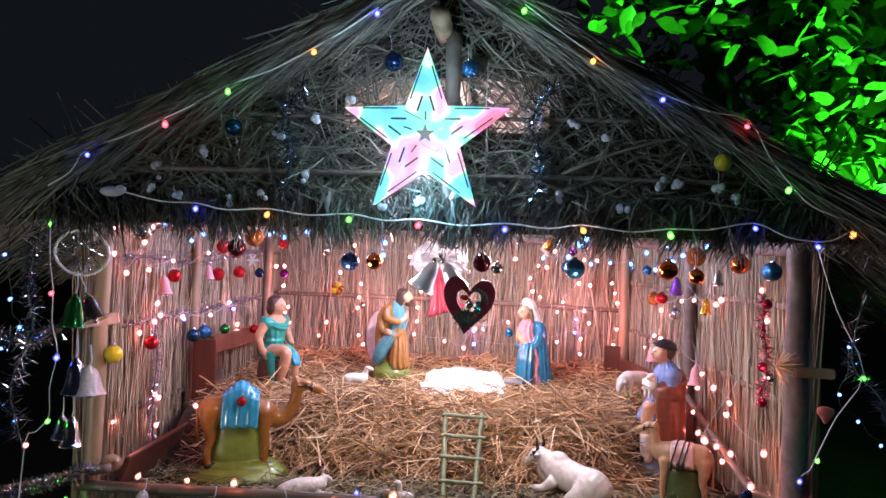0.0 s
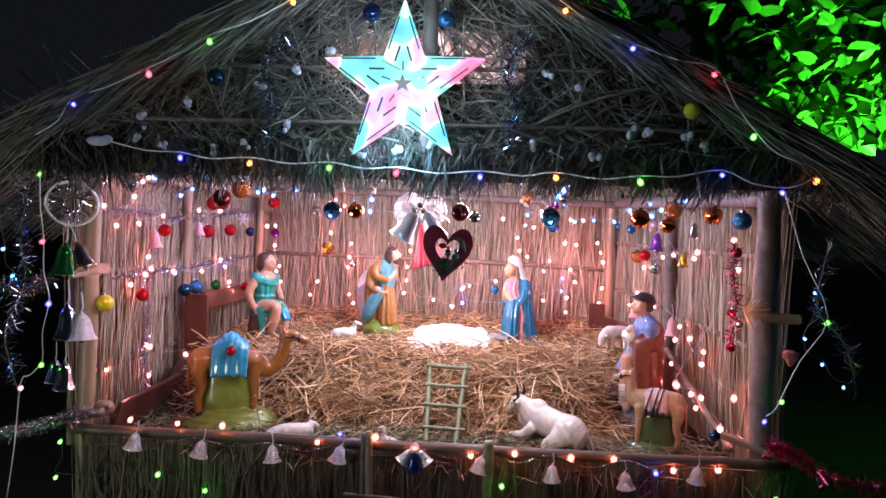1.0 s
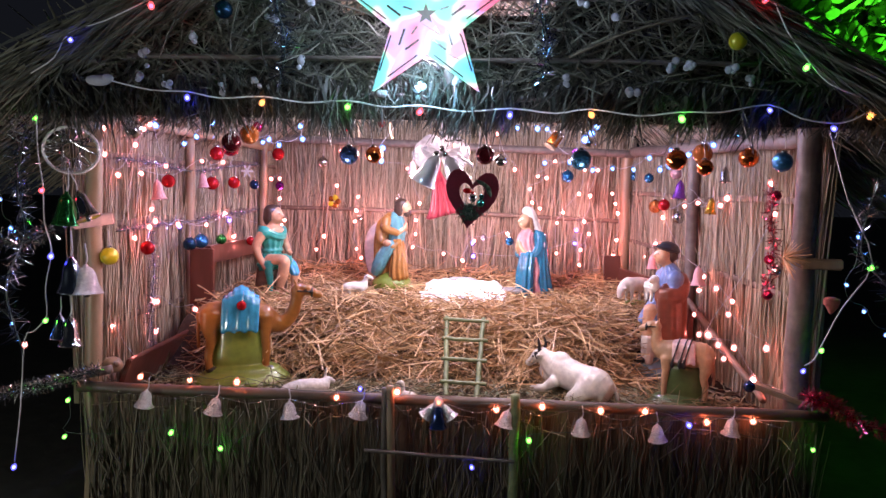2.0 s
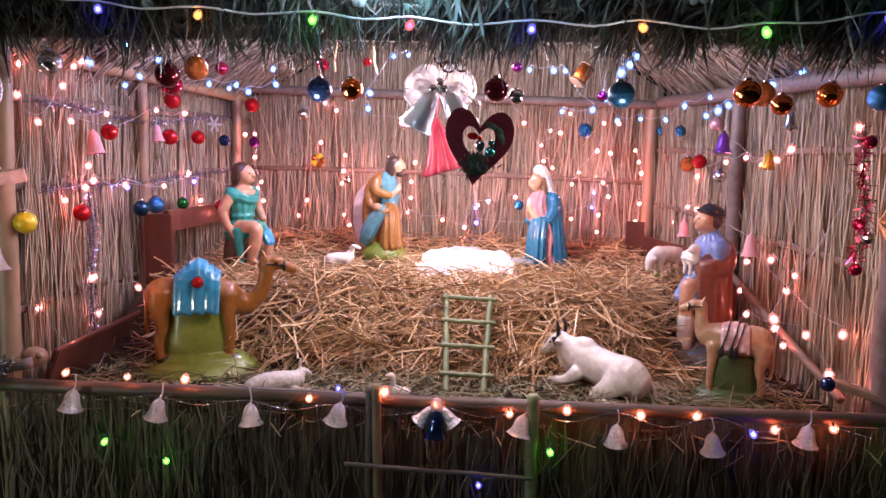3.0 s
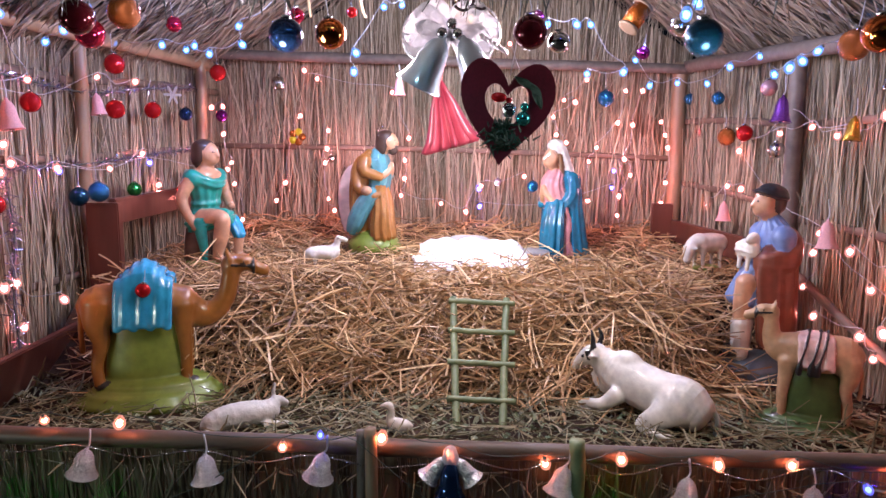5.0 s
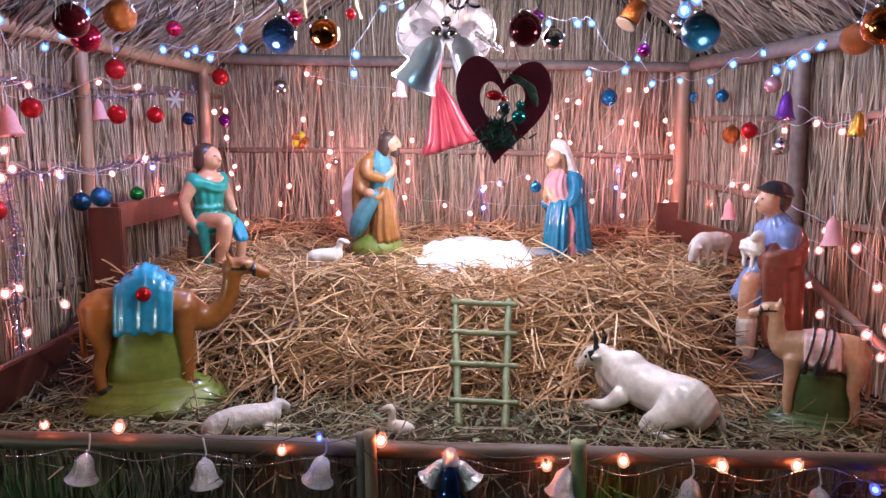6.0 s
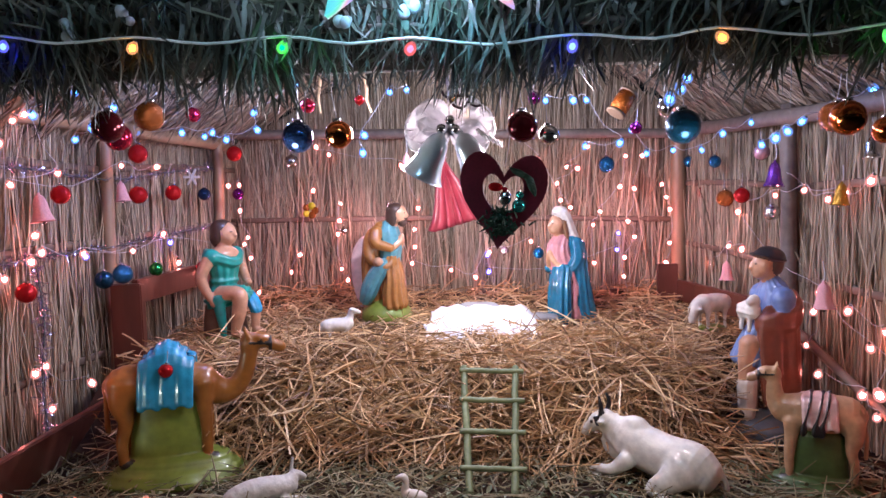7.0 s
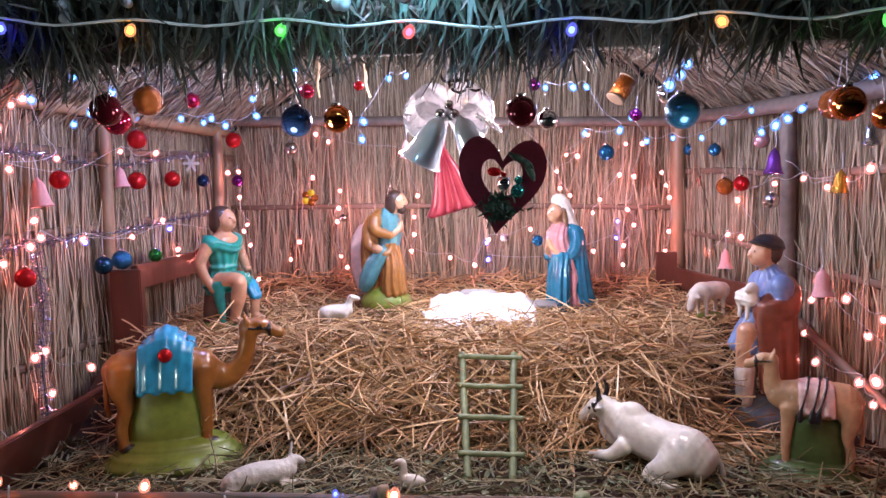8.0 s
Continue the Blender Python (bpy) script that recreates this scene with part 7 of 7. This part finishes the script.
part("cap", lathe(bmesh.new(), [(0.010, 0.028), (0.012, 0.032), (0.006, 0.040), (0.002, 0.042)], 8), SILVER, lantern)
part("thread", cable(bmesh.new(), [(0, 0, 0.040), (0.002, 0, 0.07), (0, 0, 0.11)], 0.0012), THREAD, lantern)
drum = thing("drum_ornament", "small amber and brown drum ornament under the roof", "drum ornament", at=pose(0.42, 3.0, 1.525, 0, 35, 20) @ Matrix.Scale(0.85, 4))
part("drum_body", lathe(bmesh.new(), [(0.026, -0.034), (0.028, 0.0), (0.026, 0.034)], 18), AMBER, drum)
for z in (-0.036, 0.036):
    part("drum_rim", lathe(bmesh.new(), [(0.022, z - 0.004), (0.029, z - 0.004), (0.029, z + 0.004), (0.022, z + 0.004)], 18), BATTEN, drum)

# tufts of white fluff caught on the gable
fluff = paint("white_fluff", (0.46, 0.47, 0.52), 0.9, 0.0)
for i in range(26):
    x = -1.05 + 2.05 * (i + random.random()) / 26
    z = 1.63 + random.random() ** 1.4 * (min(1.98, roof_z(x) - 0.12) - 1.63)
    if abs(x) < 0.28 and z > 1.72:
        continue
    def tuft(b):
        for _ in range(4):
            ball(b, (random.gauss(0, 0.007), random.gauss(0, 0.004), random.gauss(0, 0.008)), random.uniform(0.007, 0.014), 0, 7)
    ornament("cotton_tuft", tuft, [fluff], Matrix.Translation((x, 2.455, z)), "tuft of white cotton wool caught in the thatch", "cotton tuft")["group"] = "cotton tufts on the gable"
ornament("cotton_tuft", lambda b: ball(ball(b, (0, 0, 0), (0.045, 0.02, 0.018), 0, 12), (0.03, 0, 0.006), (0.02, 0.018, 0.016), 0, 10), [fluff], Matrix.Translation((-1.10, 2.42, 1.648)), "large tuft of white cotton wool on the eave", "cotton tuft")

# ---- front apron stakes ----
pole("stake", (-0.150, 2.755, 0.0), (-0.170, 2.755, 0.585), 0.016, 0.014, BAMBOO, frame_hut)
pole("stake", (-0.185, 2.765, 0.0), (-0.192, 2.765, 0.575), 0.014, 0.012, GREYWOOD, frame_hut)
pole("stake", (0.300, 2.755, 0.0), (0.296, 2.755, 0.575), 0.019, 0.018, GREENWOOD, frame_hut)
pole("cross_stick", (-0.26, 2.735, 0.340), (0.30, 2.735, 0.328), 0.007, 0.006, GREYWOOD, frame_hut)

# ---- tree ----
tree = thing("tree", "tall broad-leaved tree lit green by a flood lamp", "tree")
bm = bmesh.new()
tube(bm, [(2.1, 5.3, 0.0, 0.14, 0.14), (1.98, 5.2, 1.4, 0.11, 0.11), (1.70, 5.05, 2.45, 0.09, 0.09), (1.43, 5.0, 3.25, 0.075, 0.075), (1.25, 5.0, 4.3, 0.05, 0.05)], 14, 0)
part("trunk", bm, BARK, tree)
for a, b in (((1.66, 5.05, 2.6), (2.6, 4.6, 3.4)), ((1.55, 5.0, 3.0), (0.8, 4.7, 3.6)), ((1.9, 5.15, 1.9), (2.9, 4.8, 2.4)), ((1.4, 5.0, 3.4), (2.2, 4.9, 4.2))):
    pole("limb", a, b, 0.04, 0.015, BARK, tree)
verts, faces = [], []
for _ in range(5600):
    x = random.uniform(0.7, 3.6)
    y = random.uniform(4.35, 5.6)
    z = random.uniform(2.1, 4.0)
    if x < 1.9 and z < 2.85 + 0.35 * random.random() - 0.35 * (x - 0.9):
        continue
    if x < 1.75 and random.random() < 0.6:
        continue
    if noise.noise((x * 2.2, y * 2.2, z * 2.2)) < -0.38:
        continue
    size = random.uniform(0.05, 0.13)
    turn = Euler((random.uniform(-1.2, 0.9), random.uniform(-0.7, 0.7), random.uniform(0, 6.28))).to_matrix()
    o = len(verts)
    for p in ((0, 0, 0), (0.42, 0.42, 0.07), (0.55, 0.9, 0.05), (0.36, 1.4, -0.03), (0, 1.8, -0.16), (-0.36, 1.4, -0.03), (-0.55, 0.9, 0.05), (-0.42, 0.42, 0.07), (0, 0.45, -0.04), (0, 0.9, -0.06), (0, 1.4, -0.1)):
        verts.append(tuple(turn @ (Vector(p) * size) + Vector((x, y, z))))
    for q in ((0, 1, 8), (8, 1, 2, 9), (9, 2, 3, 10), (10, 3, 4), (0, 8, 7), (8, 9, 6, 7), (9, 10, 5, 6), (10, 4, 5)):
        faces.append(tuple(o + c for c in q))
me = bpy.data.meshes.new("leaves")
me.from_pydata(verts, [], faces)
me.materials.append(LEAF)
for p in me.polygons:
    p.use_smooth = True
tagged(part("leaves", me, None, tree, "large ovate leaves"), kind="stuff")


# ---- single reeds tied on the walls ----
REEDS = []
for k in range(6):
    bm = bmesh.new()
    tube(bm, [(0, 0, 0, 0.0036, 0.002), (random.gauss(0, 0.012), 0.002, 0.25, 0.0042, 0.002), (random.gauss(0, 0.016), -0.001, 0.5, 0.004, 0.002), (random.gauss(0, 0.020), 0.002, 0.75, 0.003, 0.002), (random.gauss(0, 0.028), 0.004, 1.0, 0.0012, 0.001)], 5, 0, (1, 0, 0), 1)
    REEDS.append(link_bm("reed", bm, REED_PIECE))


# same reeds in the shaded colour for the front apron
SHADED_REEDS = []
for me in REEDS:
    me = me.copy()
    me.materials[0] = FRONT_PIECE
    SHADED_REEDS.append(me)


def tie_reeds(wall, a, b, inward, z0, z1, count, kinds=REEDS):
    a, b = Vector((*a, 0)), Vector((*b, 0))
    turn = math.degrees(math.atan2((b - a).y, (b - a).x))
    for i in range(count):
        p = a.lerp(b, (i + random.random()) / count) + Vector((*inward, 0)) * random.uniform(0.002, 0.009)
        h = random.uniform(0.45, 0.95) * (z1 - z0)
        z = z0 + random.choice((0.0, 1.0, random.random())) * (z1 - z0 - h)
        ob = part("reed", random.choice(kinds), None, wall)
        ob.matrix_basis = pose(p.x, p.y, z, 0, 0, turn) @ pose(0, 0, 0, 0, random.gauss(0, 5), 0) @ Matrix.Diagonal((random.uniform(0.7, 1.3), 1, h, 1))


for name, a, b, inward, count in (("wall_north", (-1.34, 4.985), (1.02, 5.03), (0, -1), 170), ("wall_west", (-1.40, 2.92), (-1.46, 3.84), (1, 0.06), 70),
                                  ("wall_west_2", (-1.46, 3.90), (-1.36, 4.9), (1, -0.1), 70), ("wall_east", (1.35, 2.95), (1.255, 4.0), (-1, -0.1), 70), ("wall_east_2", (1.25, 4.08), (1.08, 4.95), (-1, -0.2), 60)):
    tie_reeds(bpy.data.objects[name], a, b, inward, FLOOR + 0.02, 1.56, count)
tie_reeds(bpy.data.objects["wall_south"], (-1.36, 2.785), (1.36, 2.785), (0, -1), 0.02, 0.49, 120, SHADED_REEDS)
